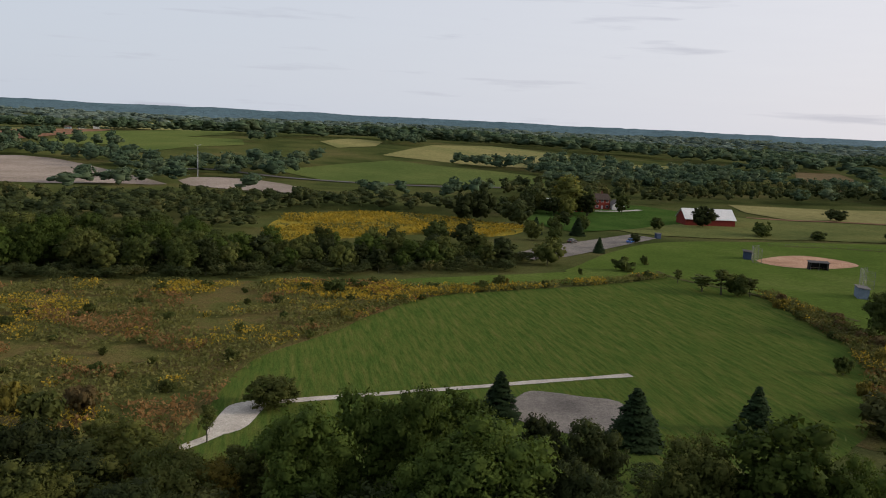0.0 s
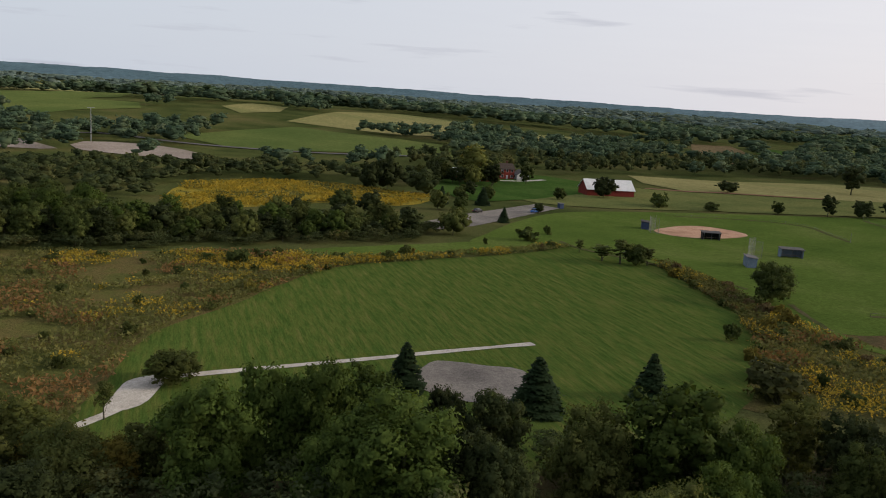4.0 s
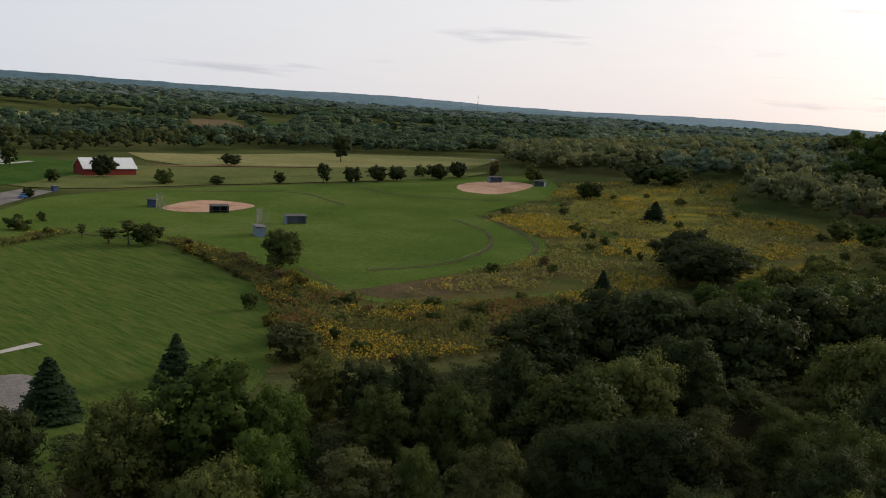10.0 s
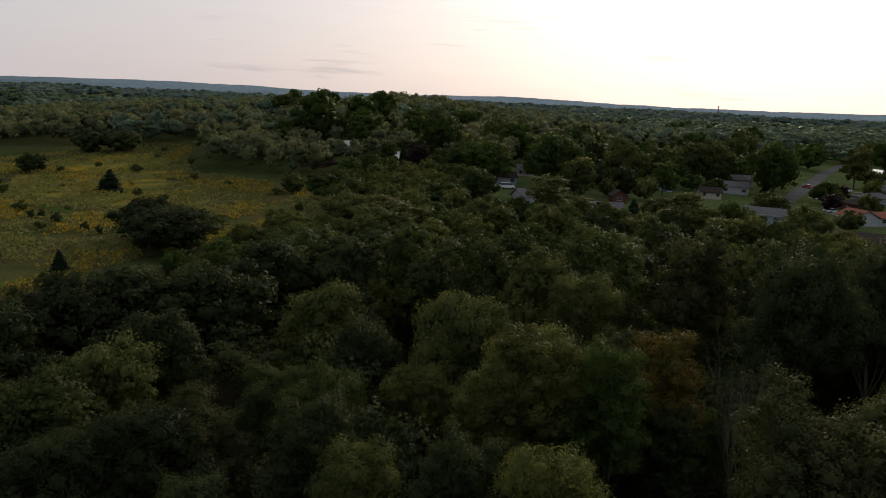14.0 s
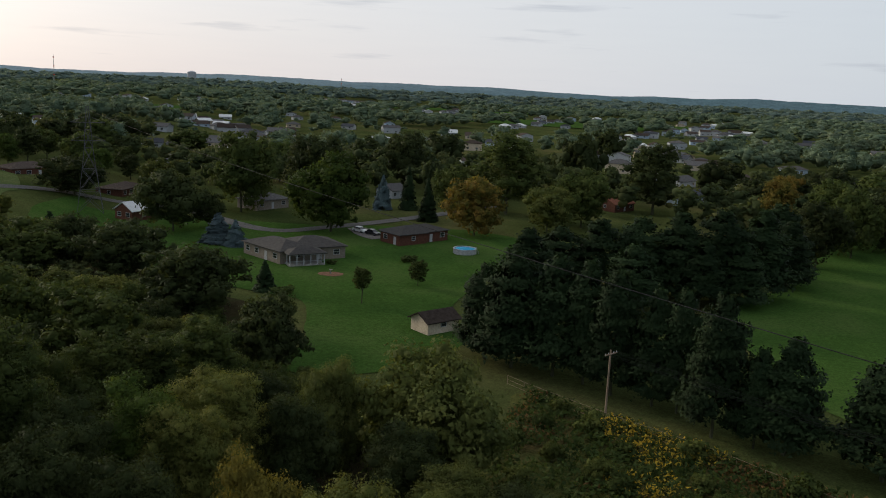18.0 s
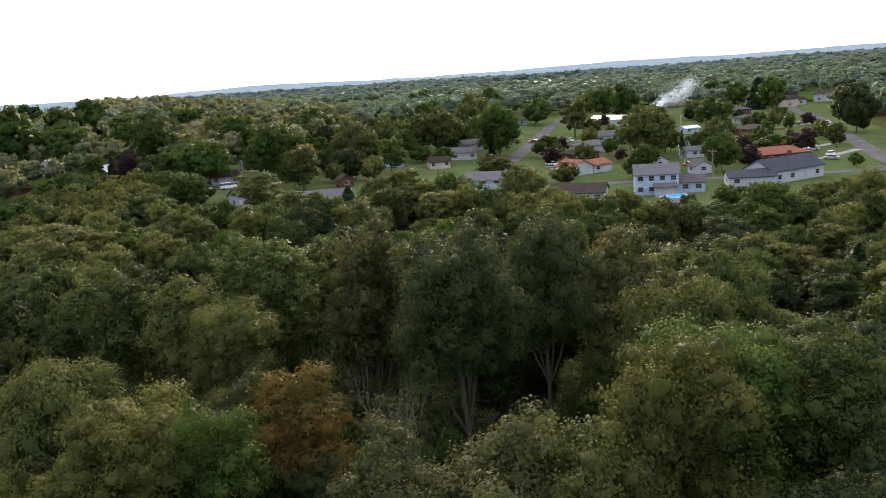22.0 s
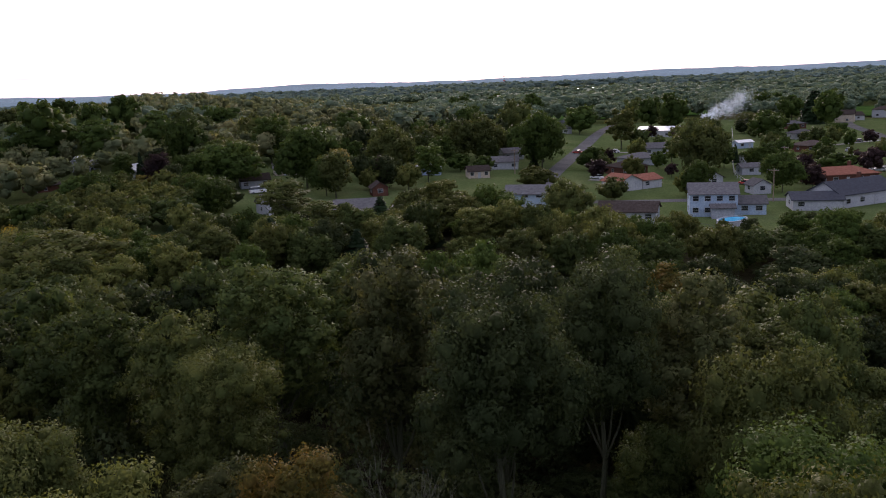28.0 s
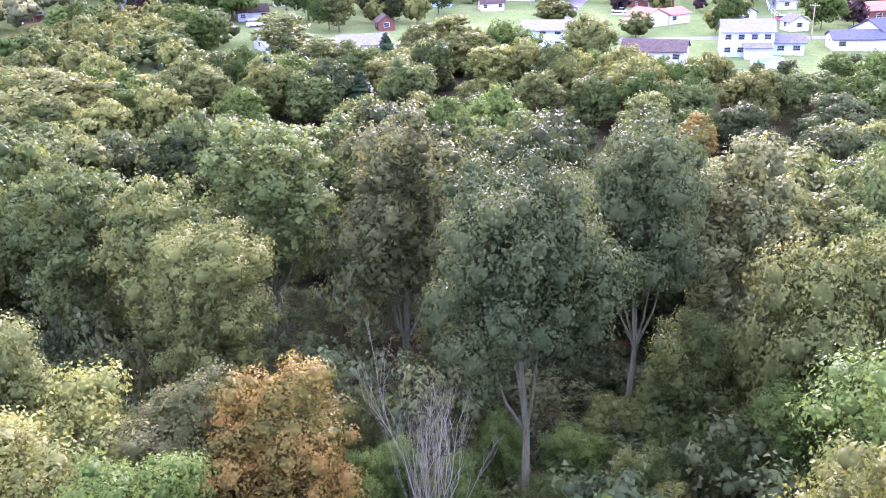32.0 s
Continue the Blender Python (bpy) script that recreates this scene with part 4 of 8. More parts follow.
patch("gravel_bend", [(2, 102), (4, 110), (6, 113), (11, 114), (9, 109), (6, 103)], 0.12, M["gravel"], "widened gravel bend of the path", "path", 0.3, steps=3)
patch("car_park", [(100, 244), (117, 258), (165, 288), (170, 277), (136, 252), (114, 236), (99, 230)], 0.10, M["asphalt"], "grey asphalt car park beside the field", "pavement", 0.2, steps=1)
patch("infield_near", [(176, 226), (189, 233), (201, 234), (207, 224), (205, 214), (194, 210), (182, 211), (175, 217)], 0.13, M["dirt"], "tan dirt infield of the ball field", "infield", 0.3)
patch("infield_far", [(321, 206), (338, 212), (354, 207), (359, 196), (353, 184), (334, 179), (312, 180), (310, 194)], 0.13, M["dirt"], "tan dirt infield of the far ball field", "infield", 0.3)
patch("corn_ridge", [(162, 717), (249, 864), (337, 915), (381, 803), (336, 711), (278, 645), (234, 645), (200, 676)], 0.3, M["corn"], "tan ripening cornfield on a rise", "field", 2, steps=1)
patch("crop_field", [(56, 575), (109, 629), (161, 671), (189, 639), (223, 615), (254, 577), (223, 500), (183, 493), (151, 508), (115, 505), (83, 515)], 0.3, M["crop"], "pale green crop field in rows", "field", 2, steps=1)
patch("corn_field", [(301, 418), (330, 405), (356, 395), (437, 389), (494, 330), (492, 280), (433, 262), (387, 285), (301, 332), (281, 340), (281, 375)], 0.25, M["corn"], "tan ripening cornfield behind the ball fields", "field", 2, steps=1)
patch("pasture", [(240, 372), (279, 336), (423, 311), (505, 297), (383, 246), (300, 262), (176, 284), (180, 330)], 0.2, M["hay"], "olive green pasture beside the barn", "field", 3)
patch("farmyard_lawn", [(140, 300), (165, 300), (205, 320), (240, 330), (235, 400), (190, 410), (150, 380)], 0.22, M["lawn"], "mown grass round the farm", "lawn", 3)
patch("gravel_lot", [(-128, 640), (-88, 627), (-42, 545), (-10, 473), (-37, 470), (-100, 470), (-150, 560)], 0.3, M["dull_gravel"], "wide pale gravel yard", "pavement", 2, steps=2)
patch("gravel_lot", [(3, 517), (39, 512), (62, 466), (53, 437), (0, 469)], 0.3, M["dull_gravel"], "pale gravel yard behind the trees", "pavement", 2, steps=2)
patch("ploughed_field", [(-230, 1146), (-80, 1355), (-104, 980), (-151, 798), (-220, 820)], 0.4, M["soil"], "bare red-brown ploughed field", "field", 2, steps=1)
patch("crop_field", [(-61, 855), (-16, 929), (54, 865), (51, 787), (-1, 749), (-35, 684), (-48, 661)], 0.34, M["crop"], "dark green crop field below the far houses", "field", 2, steps=1)
patch("corn_field", [(130, 863), (181, 972), (205, 896), (178, 814), (135, 779)], 0.36, M["corn"], "small tan field between hedgerows", "field", 2, steps=1)
patch("corn_field", [(354, 713), (391, 720), (472, 723), (428, 661), (375, 642), (341, 676)], 0.32, M["corn"], "tan strip of corn before the far woods", "field", 2, steps=1)
patch("stubble_field", [(610, 739), (683, 757), (557, 574), (504, 528), (447, 535)], 0.32, M["stubble"], "brown stubble field on a slope", "field", 2, steps=1)
patch("hay_field", [(696, 732), (738, 719), (585, 568), (545, 550)], 0.34, M["lawn"], "bright green hay strip on the slope", "field", 3)
patch("corn_strip", [(250, 334), (263, 321), (295, 301), (336, 283), (378, 243), (391, 234), (365, 228), (297, 252), (244, 268), (228, 284)], 0.24, M["hay"], "olive strip of tall grass before the corn", "field", 2)
strip("field_edge", [(262, 348), (281, 337), (301, 331), (345, 306)], 4.0, 0.5, M["soil"], "bare brown strip at the edge of the corn", "track", ragged=0.4)
patch("crop_field", [(-112, 1062), (85, 1346), (44, 1010), (-59, 764), (-118, 751)], 0.5, M["crop"], "dark green crop field in the distance", "field", 2, steps=1)
# gardens in the south
patch("house_lawn", [(83, -150), (73, -147), (64, -127), (60, -110), (44, -118), (40, -135), (46, -150), (44, -190), (40, -225), (60, -240), (100, -228), (116, -200), (160, -196), (166, -215), (180, -230), (175, -205), (160, -186), (138, -186), (112, -162)], 0.05, M["lawn"],
      "mown back lawn of the ranch house", "lawn", 1.0)
patch("green_field", [(-72, -300), (-41, -265), (-22, -205), (-6, -180), (-5, -151), (-13, -118), (-40, -100), (-150, -130), (-160, -290)], 0.05, M["lawn"], "smooth green hay field beyond the pines", "field", 2)
patch("weedy_bank", [(28, -103), (26, -113), (-3, -96), (-30, -80), (-30, -68), (5, -73), (28, -82)], 0.04, M["meadow"], "overgrown bank with goldenrod and brambles", "meadow", 1.5)
# the estate in the east
patch("estate_lawn", [(232, 15), (224, 0), (222, -40), (222, -75), (196, -90), (182, -112), (176, -150), (172, -186), (186, -205), (205, -235), (300, -300), (470, -420), (560, -330), (520, -180), (420, -60), (330, 10)], 0.05, M["estate_grass"],
      "mown lawns of the housing estate", "lawn", 2)
strip("estate_street", [(240, -100), (229, -125), (222, -143), (212, -163), (201, -190), (196, -208), (183, -232), (150, -235), (112, -214), (98, -225), (80, -256), (60, -300)], 5.0, 0.12, M["road"], "grey asphalt estate street", "road")
strip("estate_street", [(240, -100), (290, -127), (367, -173), (475, -236), (560, -290)], 6.0, 0.13, M["road"], "straight grey street between the houses", "road")
strip("estate_street", [(196, -208), (213, -216), (290, -272), (360, -323), (441, -375), (520, -440)], 6.0, 0.14, M["road"], "straight grey street with a grass verge", "road")


# ---- distant fields and hills ----
FIELDS = []


def far_fields():
    rng = random.Random(31)
    sorts = (("corn", "tan ripening cornfield in the distance"), ("crop", "pale green crop field in the distance"), ("lawn", "green hay field in the distance"), ("corn", "tan stubble field in the distance"))
    for k in range(16):
        a, r = math.radians(rng.uniform(-14, 84)), rng.uniform(1000, 2700)
        x, y = math.sin(a) * r, math.cos(a) * r
        t, w, d = rng.uniform(0, 3.14), rng.uniform(60, 110) * (1 + r / 2600), rng.uniform(40, 80) * (1 + r / 2600)
        c, s = math.cos(t), math.sin(t)
        outline = [(x + c * u * w - s * v * d, y + s * u * w + c * v * d) for u, v in ((-1, -1), (1, -0.8), (0.9, 1), (-0.8, 1.1))]
        if any(inside(f, px, py) for f in FIELDS for px, py in outline + [(x, y)]):
            continue
        FIELDS.append(outline)
        m, text = sorts[rng.randrange(4)]
        patch("farm_field", outline, 0.6 + 0.02 * k, M[m], text, "field", 12, cell=90)
    for k in range(12):
        a, r = math.radians(rng.uniform(100, 196)), rng.uniform(700, 2600)
        x, y = math.sin(a) * r, math.cos(a) * r
        w, d = rng.uniform(40, 80) * (1 + r / 1800), rng.uniform(30, 60) * (1 + r / 1800)
        outline = [(x - w, y - d), (x + w, y - d * 0.7), (x + w * 0.8, y + d), (x - w, y + d)]
        FIELDS.append(outline)
        patch("farm_field", outline, 0.6 + 0.02 * k, M["lawn"], "pale green meadow among distant trees", "field", 10, cell=90)


far_fields()


def far_hills():
    """Wooded ridges behind everything, the blue of haze painted into their colour."""
    for k, (r, low, high, seed) in enumerate(((3500, 16, 40, 4.0), (4050, 26, 52, 2.0), (4650, 42, 72, 7.0))):
        verts, faces, n = [], [], 900
        for i in range(n + 1):
            a = math.radians(-40 + 270 * i / n)
            up = low + (high - low) * (0.5 + 0.5 * noise.noise((a * 5, seed, 0)) + 0.2 * noise.noise((a * 17, seed, 2)) + 0.07 * noise.noise((a * 90, seed, 5)) + 0.07 * noise.noise((a * 260, seed, 8)))
            up *= 1.0 + 0.15 * smooth(0.9, -0.2, a)
            x, y = math.sin(a) * r, math.cos(a) * r
            verts += [(x * 0.93, y * 0.93, -20), (x, y, up), (x * 1.01, y * 1.01, -20)]
            if i:
                b = 3 * i
                faces += [(b - 3, b, b + 1, b - 2), (b - 2, b + 1, b + 2, b - 1)]
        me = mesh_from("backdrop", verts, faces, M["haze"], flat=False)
        tagged(new("backdrop", me), "low haze-blue wooded ridge on the horizon", "hills", kind="structure")


far_hills()


# ---- woods ----
HOUSES = []
TOWN_SOUTH = [(254, -379, 268, -609, 7), (377, -612, 321, -628, 6), (848, -1833, 585, -1811, 16), (687, -1493, 521, -1609, 12), (296, -1015, 282, -1284, 5), (159, -834, 115, -1338, 5), (42, -786, 2, -914, 4), (8, -906, -166, -1678, 8), (-14, -721, -105, -1104, 6), (-10, -603, -28, -515, 4), (-106, -775, -167, -934, 3), (1368, -1720, 1356, -1922, 4), (1812, -2855, 1994, -3321, 2), (343, -1279, 333, -1577, 4), (328, -576, 250, -566, 5), (-42, -1008, -129, -1139, 4), (26, -730, -18, -624, 4), (386, -468, 320, -426, 3)]
TOWN_REST = [(440, -189, 524, -244, 3), (454, -371, 476, -441, 3), (531, -96, 628, -178, 3), (1168, -275, 1023, -256, 1), (-187, 1458, -152, 1723, 3), (98, 1552, 201, 1663, 4), (217, 1543, 249, 1583, 1), (675, 284, 735, 295, 1)]


def town_places():
    rng = random.Random(60)
    for x0, y0, x1, y1, n in [(*row[:4], int(row[4] * 1.7)) for row in TOWN_SOUTH] + TOWN_REST:
        for k in range(n):
            t = (k + rng.uniform(0.2, 0.8)) / n
            HOUSES.append((x0 + (x1 - x0) * t + rng.uniform(-8, 8), y0 + (y1 - y0) * t + rng.uniform(-8, 8)))
    for k in range(112):
        a, r = math.radians(rng.uniform(138, 194)), 400 + 1150 * rng.random() ** 1.2
        x, y = math.sin(a) * r, math.cos(a) * r
        if all(math.hypot(x - hx, y - hy) > 22 for hx, hy in HOUSES):
            HOUSES.append((x, y))


town_places()


def by_house(x, y, before=0.055):
    """Whether a place is at a town house or hides it from the camera."""
    for hx, hy in HOUSES:
        if abs(hx - x) < 420 and abs(hy - y) < 420:
            r = math.hypot(hx, hy)
            u, v = ((x - hx) * hx + (y - hy) * hy) / r, ((x - hx) * -hy + (y - hy) * hx) / r
            if abs(v) < 12 + 0.004 * r and -(32 + before * r) < u < 11:
                return True
    return False


def far_woods():
    rng = random.Random(5)
    fields = [[(162, 717), (249, 864), (337, 915), (381, 803), (336, 711), (278, 645), (234, 645), (200, 676)], [(56, 575), (109, 629), (161, 671), (189, 639), (223, 615), (254, 577), (223, 500), (183, 493), (151, 508), (115, 505), (83, 515)], [(-128, 640), (-88, 627), (-42, 545), (-10, 473), (-37, 470), (-100, 470), (-150, 560)],
              [(-230, 1146), (-80, 1355), (-104, 980), (-151, 798), (-220, 820)], [(-112, 1062), (85, 1346), (44, 1010), (-59, 764), (-118, 751)], [(240, 262), (391, 225), (520, 262), (540, 300), (500, 350), (437, 402), (300, 428), (228, 335)],
              [(3, 517), (39, 512), (62, 466), (53, 437), (0, 469)], [(-61, 855), (-16, 929), (54, 865), (51, 787), (-1, 749), (-35, 684), (-48, 661)],
              [(130, 863), (181, 972), (205, 896), (178, 814), (135, 779)], [(354, 713), (391, 720), (472, 723), (428, 661), (375, 642), (341, 676)], [(610, 739), (683, 757), (557, 574), (504, 528), (447, 535)],
              [(696, 732), (738, 719), (585, 568), (545, 550)], [(30, 425), (310, 425), (265, 505), (60, 525)]]
    fields += [ESTATE] + FIELDS
    bands = ((430, 900, 14.5, 0, 0.02), (900, 1900, 27, 1, 0.0), (1900, 3500, 48, 2, -0.1))
    for k, (r0, r1, step, detail, bare) in enumerate(bands):
        rows, north = [], []
        r = r0
        while r < r1:
            n = int(math.radians(235) * r / step)
            for i in range(n):
                a = math.radians(-22) + math.radians(235) * (i + rng.uniform(-0.4, 0.4)) / n
                q = r + rng.uniform(-0.45, 0.45) * step
                x, y = math.sin(a) * q, math.cos(a) * q
                if noise.noise((x / 210, y / 210, 3.3)) + 0.5 * noise.noise((x / 80, y / 80, 1.3)) < bare + (-0.08 if a < 1.3 else -0.2) or any(inside(f, x, y) for f in fields) or by_house(x, y):
                    continue
                s = step / 13 if detail else 1.0
                # Trees between the camera and the houses stay low to fit the view.
                if q > 430 and by_house(x, y, 0.09):
                    rows.append((x, y, rng.uniform(3.5, 6.5), rng.uniform(3.4, 4.6) * s ** 0.6))
                    continue
                # Darker leaves in the north, paler ones imitating haze towards the sun.
                (north if a < 1.15 else rows).append((x, y, (rng.uniform(8, 14) if a < 1.2 and q < 900 else rng.uniform(10, 17)) * (1 + 0.15 * (s - 1)), rng.uniform(5.4, 8.8) * (s ** 0.92)))
            r += step * 0.85
        grove(("middle_woods", "far_woods", "distant_woods")[k], north, M["distant_leaf" if k == 2 else "north_leaf"], "dark hedgerows and woods between far fields", (0, 1, 2)[k], 60 + k)
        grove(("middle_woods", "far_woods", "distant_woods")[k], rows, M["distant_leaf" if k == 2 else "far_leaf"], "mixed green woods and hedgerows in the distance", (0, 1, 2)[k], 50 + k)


far_woods()


# ---- trees that stand out, by place, height and crown radius ----
TALL = []


def stand(kind, x, y, h, r, group="woodland trees"):
    if h >= 17:
        r = max(r, 0.2 * h)
    TALL.append((x, y, r))
    tree(kind, x, y, h, min(r, 11.5), group=group)


stand("green_tree", 60.0, -47.0, 23.5, 5.5)
stand("yellow_tree", 56.0, -39.5, 24.6, 3.6)
stand("maple", 58.5, -53.5, 22.5, 4.8)
stand("silver_tree", 55.0, -24.6, 22.6, 3.3)
stand("silver_tree", 53.8, -28.5, 22.8, 3.2)
stand("olive_tree", 54.0, -32.0, 21.8, 2.8)
stand("yellow_tree", 78.6, -11.0, 19.0, 5.2)
stand("yellow_tree", 72.0, -6.0, 17.5, 4.2)
stand("olive_tree", 85.8, -5.2, 20.3, 4.6)
stand("silver_tree", 76.7, -16.2, 19.6, 2.0)
stand("orange_tree", 75.5, -21.0, 20.0, 4.4)
stand("dead_tree", 75.0, -28.8, 17.6, 2.9)
stand("tall_tree", 80.7, -36.2, 27.0, 5.6)
stand("tall_tree", 88.4, -47.2, 26.8, 4.4)
stand("silver_tree", 91.0, -56.0, 24.0, 4.0)
stand("silver_tree", 103.8, -33.5, 26.0, 5.0)
stand("oak", 110.6, -23.5, 24.0, 6.0)
stand("olive_tree", 102.0, -14.7, 22.2, 3.2)
stand("olive_tree", 93.4, -17.7, 21.2, 2.6)
stand("oak", 107.6, -8.0, 22.5, 5.0)
stand("oak", 132.0, 1.5, 19.9, 5.5)
stand("olive_tree", 102.6, -72.0, 17.8, 6.6)
stand("maple", 94.2, -70.6, 19.2, 5.0)
stand("olive_tree", 76.8, -55.5, 21.2, 6.0)
stand("dark_tree", 97.0, -42.0, 25.0, 5.0)
stand("dark_tree", 120.0, -38.0, 22.0, 6.0)
# Dark kind instead of a maple, its colour imitating the hollow's shade.
stand("dark_tree", 118.0, -52.0, 20.0, 5.5)
stand("green_tree", 10.1, 72.1, 14.0, 5.0)
stand("green_tree", 16.1, 74.3, 14.0, 4.1)
stand("green_tree", 20.4, 72.4, 15.0, 4.0)
stand("green_tree", 25.0, 72.8, 14.0, 3.3)
stand("green_tree", 24.3, 61.0, 15.0, 6.2)
stand("green_tree", 19.4, 63.1, 13.0, 4.3)
stand("dark_tree", 32.3, 70.3, 12.0, 3.1)
stand("dark_tree", 36.7, 68.0, 12.0, 3.3)
stand("dark_tree", 30.2, 59.3, 12.0, 3.7)
stand("dark_tree", 65.4, 51.1, 13.0, 3.8)
stand("yellow_tree", -5.0, 82.7, 9.0, 3.9)
stand("olive_tree", -1.8, 75.3, 9.0, 4.7)
stand("gold_tree", 1.9, 74.9, 8.0, 3.0)
stand("olive_tree", 4.8, 76.9, 8.0, 3.1)
stand("green_tree", 49.5, 57.9, 15.0, 6.2)
stand("yellow_tree", 63.4, 56.5, 13.0, 3.0)
stand("green_tree", 54.2, 52.6, 13.0, 3.5)
stand("olive_tree", 42.6, 59.7, 13.0, 3.9)
stand("dark_tree", 31.4, 57.4, 12.0, 3.6)
stand("olive_tree", 40.0, 46.2, 12.0, 4.5)
stand("green_tree", 47.7, 48.0, 12.0, 3.4)
stand("dark_tree", 68.3, 47.4, 14.0, 4.4)
stand("maple", 64.6, 39.6, 14.0, 4.0)
stand("silver_tree", 47.5, 38.0, 14.0, 3.3)
stand("maple", 50.0, 34.4, 14.0, 2.0)
stand("silver_tree", 53.8, 30.4, 14.0, 3.6)
stand("dark_tree", -15.6, 85.9, 9.0, 4.5)
stand("dark_tree", -10.6, 78.0, 9.0, 4.0)
stand("olive_tree", -14.7, 74.9, 9.0, 4.0)
stand("yellow_tree", -8.0, 86.4, 8.0, 3.2)
stand("yellow_tree", -9.1, 77.3, 8.0, 3.0)
stand("gold_tree", -3.8, 81.8, 7.0, 3.0)
stand("olive_tree", -0.1, 76.4, 8.0, 3.2)
stand("olive_bush", -17.4, 107.0, 4.5, 3.4)
stand("rust_bush", -13.5, 111.7, 3.5, 2.6)
stand("dark_tree", -4.9, 69.5, 9.0, 4.0)
stand("gold_bush", -21.8, 114.5, 3.0, 2.4)
stand("yellow_tree", -11.8, 73.1, 8.0, 3.4)
stand("dark_tree", 98.8, 48.5, 14.0, 6.1)
stand("dark_tree", 110.5, 42.6, 15.0, 8.1)
stand("dark_tree", 116.8, 36.9, 15.0, 6.3)
stand("maple", 73.4, 32.5, 15.0, 6.2)
stand("olive_tree", 82.4, 29.8, 15.0, 6.1)
stand("dark_tree", 78.3, 40.9, 14.0, 4.3)
stand("dark_tree", 96.0, 27.9, 15.0, 5.2)
stand("maple", 61.1, 46.0, 13.0, 2.7)
stand("dark_tree", 64.1, 26.4, 14.0, 5.0)
stand("dark_tree", 67.5, 21.1, 15.0, 5.5)
stand("dark_tree", 121.3, 28.9, 15.0, 9.8)
stand("dark_tree", 116.1, 42.0, 14.0, 7.6)
stand("olive_tree", 206.6, 56.0, 10.0, 9.4)
stand("silver_tree", 71.1, 17.1, 15.0, 3.9)
stand("maple", 78.2, 13.0, 15.0, 3.6)
stand("olive_tree", 106.9, 11.0, 16.0, 5.5)
stand("yellow_tree", 76.5, -0.3, 16.0, 3.5)
stand("gold_tree", 64.0, 4.6, 14.0, 2.3)
stand("dead_tree", 72.2, 12.3, 10.0, 2.1)
stand("dark_tree", 139.1, 23.0, 15.0, 6.2)
stand("dark_tree", 146.0, 8.8, 15.0, 9.9)
stand("yellow_tree", 187.5, 8.7, 10.0, 10.1)
stand("maple", 128.7, -6.0, 16.0, 6.6)
stand("maple", 75.1, 7.5, 16.0, 4.5)
stand("dark_tree", 88.8, 4.9, 16.0, 4.6)
stand("dark_tree", 57.8, 15.1, 14.0, 3.3)
stand("olive_tree", 84.5, -4.2, 20.0, 5.5)
stand("yellow_tree", 70.5, -9.8, 21.0, 5.1)
stand("green_tree", 69.3, -15.5, 21.0, 4.2)
stand("dark_tree", 132.8, 8.5, 17.0, 5.7)
stand("maple", 158.0, 19.3, 12.0, 7.3)
stand("yellow_tree", 187.5, 7.0, 10.0, 11.1)
stand("yellow_tree", 162.0, 18.7, 10.0, 8.1)
stand("maple", 149.3, 3.7, 15.0, 5.9)
stand("dark_tree", 144.9, -6.0, 15.0, 6.7)
stand("dark_tree", 140.1, -15.0, 16.0, 6.0)
stand("maple", 143.0, 24.0, 14.0, 6.2)
stand("dark_tree", 197.4, 56.0, 11.0, 10.8)
stand("yellow_tree", 51.7, -8.5, 19.0, 2.1)
stand("dark_tree", 56.5, -3.1, 18.0, 3.4)
stand("dark_tree", 65.7, 7.8, 17.0, 3.9)
stand("dark_tree", 71.2, -20.8, 15.0, 3.0)
stand("olive_tree", 57.4, 3.9, 17.0, 2.5)
stand("olive_tree", 32.9, -80.4, 15.0, 8.0)
stand("olive_tree", 41.2, -76.4, 14.0, 3.8)
stand("maple", 58.4, -83.9, 15.0, 3.8)
stand("maple", 59.7, -75.9, 15.0, 3.8)
stand("maple", 63.8, -74.4, 15.0, 3.6)
stand("dark_tree", 60.7, -104.9, 12.0, 5.4)
stand("dark_tree", 84.4, -127.5, 13.0, 8.7)
stand("maple", 78.3, -93.0, 14.0, 6.0)
stand("maple", 92.1, -96.6, 14.0, 6.6)
stand("dark_tree", 77.7, -74.0, 15.0, 6.5)
stand("maple", 126.1, -139.2, 12.0, 8.9)
stand("dark_tree", 109.7, -146.3, 12.0, 8.7)
stand("dark_tree", 123.1, -150.5, 12.0, 7.4)
stand("yellow_tree", 162.0, -169.6, 9.0, 7.5)
stand("yellow_tree", 43.8, -55.5, 17.0, 2.3)
stand("green_tree", 48.4, -57.0, 18.0, 4.2)
stand("yellow_tree", 45.6, -64.2, 17.0, 4.0)
stand("gold_tree", 35.1, -48.2, 18.0, 2.1)
stand("yellow_tree", 29.9, -46.8, 18.0, 1.7)
stand("dark_tree", 59.8, -56.2, 18.0, 4.8)
stand("dark_tree", 50.4, -51.7, 18.0, 3.8)
stand("dark_tree", 41.7, -45.8, 18.0, 3.6)
stand("dark_tree", 47.3, -43.8, 19.0, 3.3)
stand("dark_tree", 40.9, -67.5, 14.0, 3.7)
stand("dark_tree", 32.8, -71.2, 11.0, 3.8)
stand("yellow_tree", 188.1, 9.0, 9.0, 8.8)
stand("yellow_tree", 170.3, -2.3, 9.0, 6.3)
stand("gold_tree", 202.9, -3.3, 6.0, 4.5)
stand("gold_tree", 201.6, -12.3, 6.0, 5.0)
stand("maple", 240.3, -10.3, 8.0, 6.8)
stand("slim_tree", 222.2, -35.2, 11.0, 6.2)
stand("slim_tree", 205.2, -40.5, 9.0, 4.0)
stand("yellow_tree", 189.1, -51.0, 8.0, 5.7)
stand("yellow_tree", 206.6, -65.2, 8.0, 7.6)
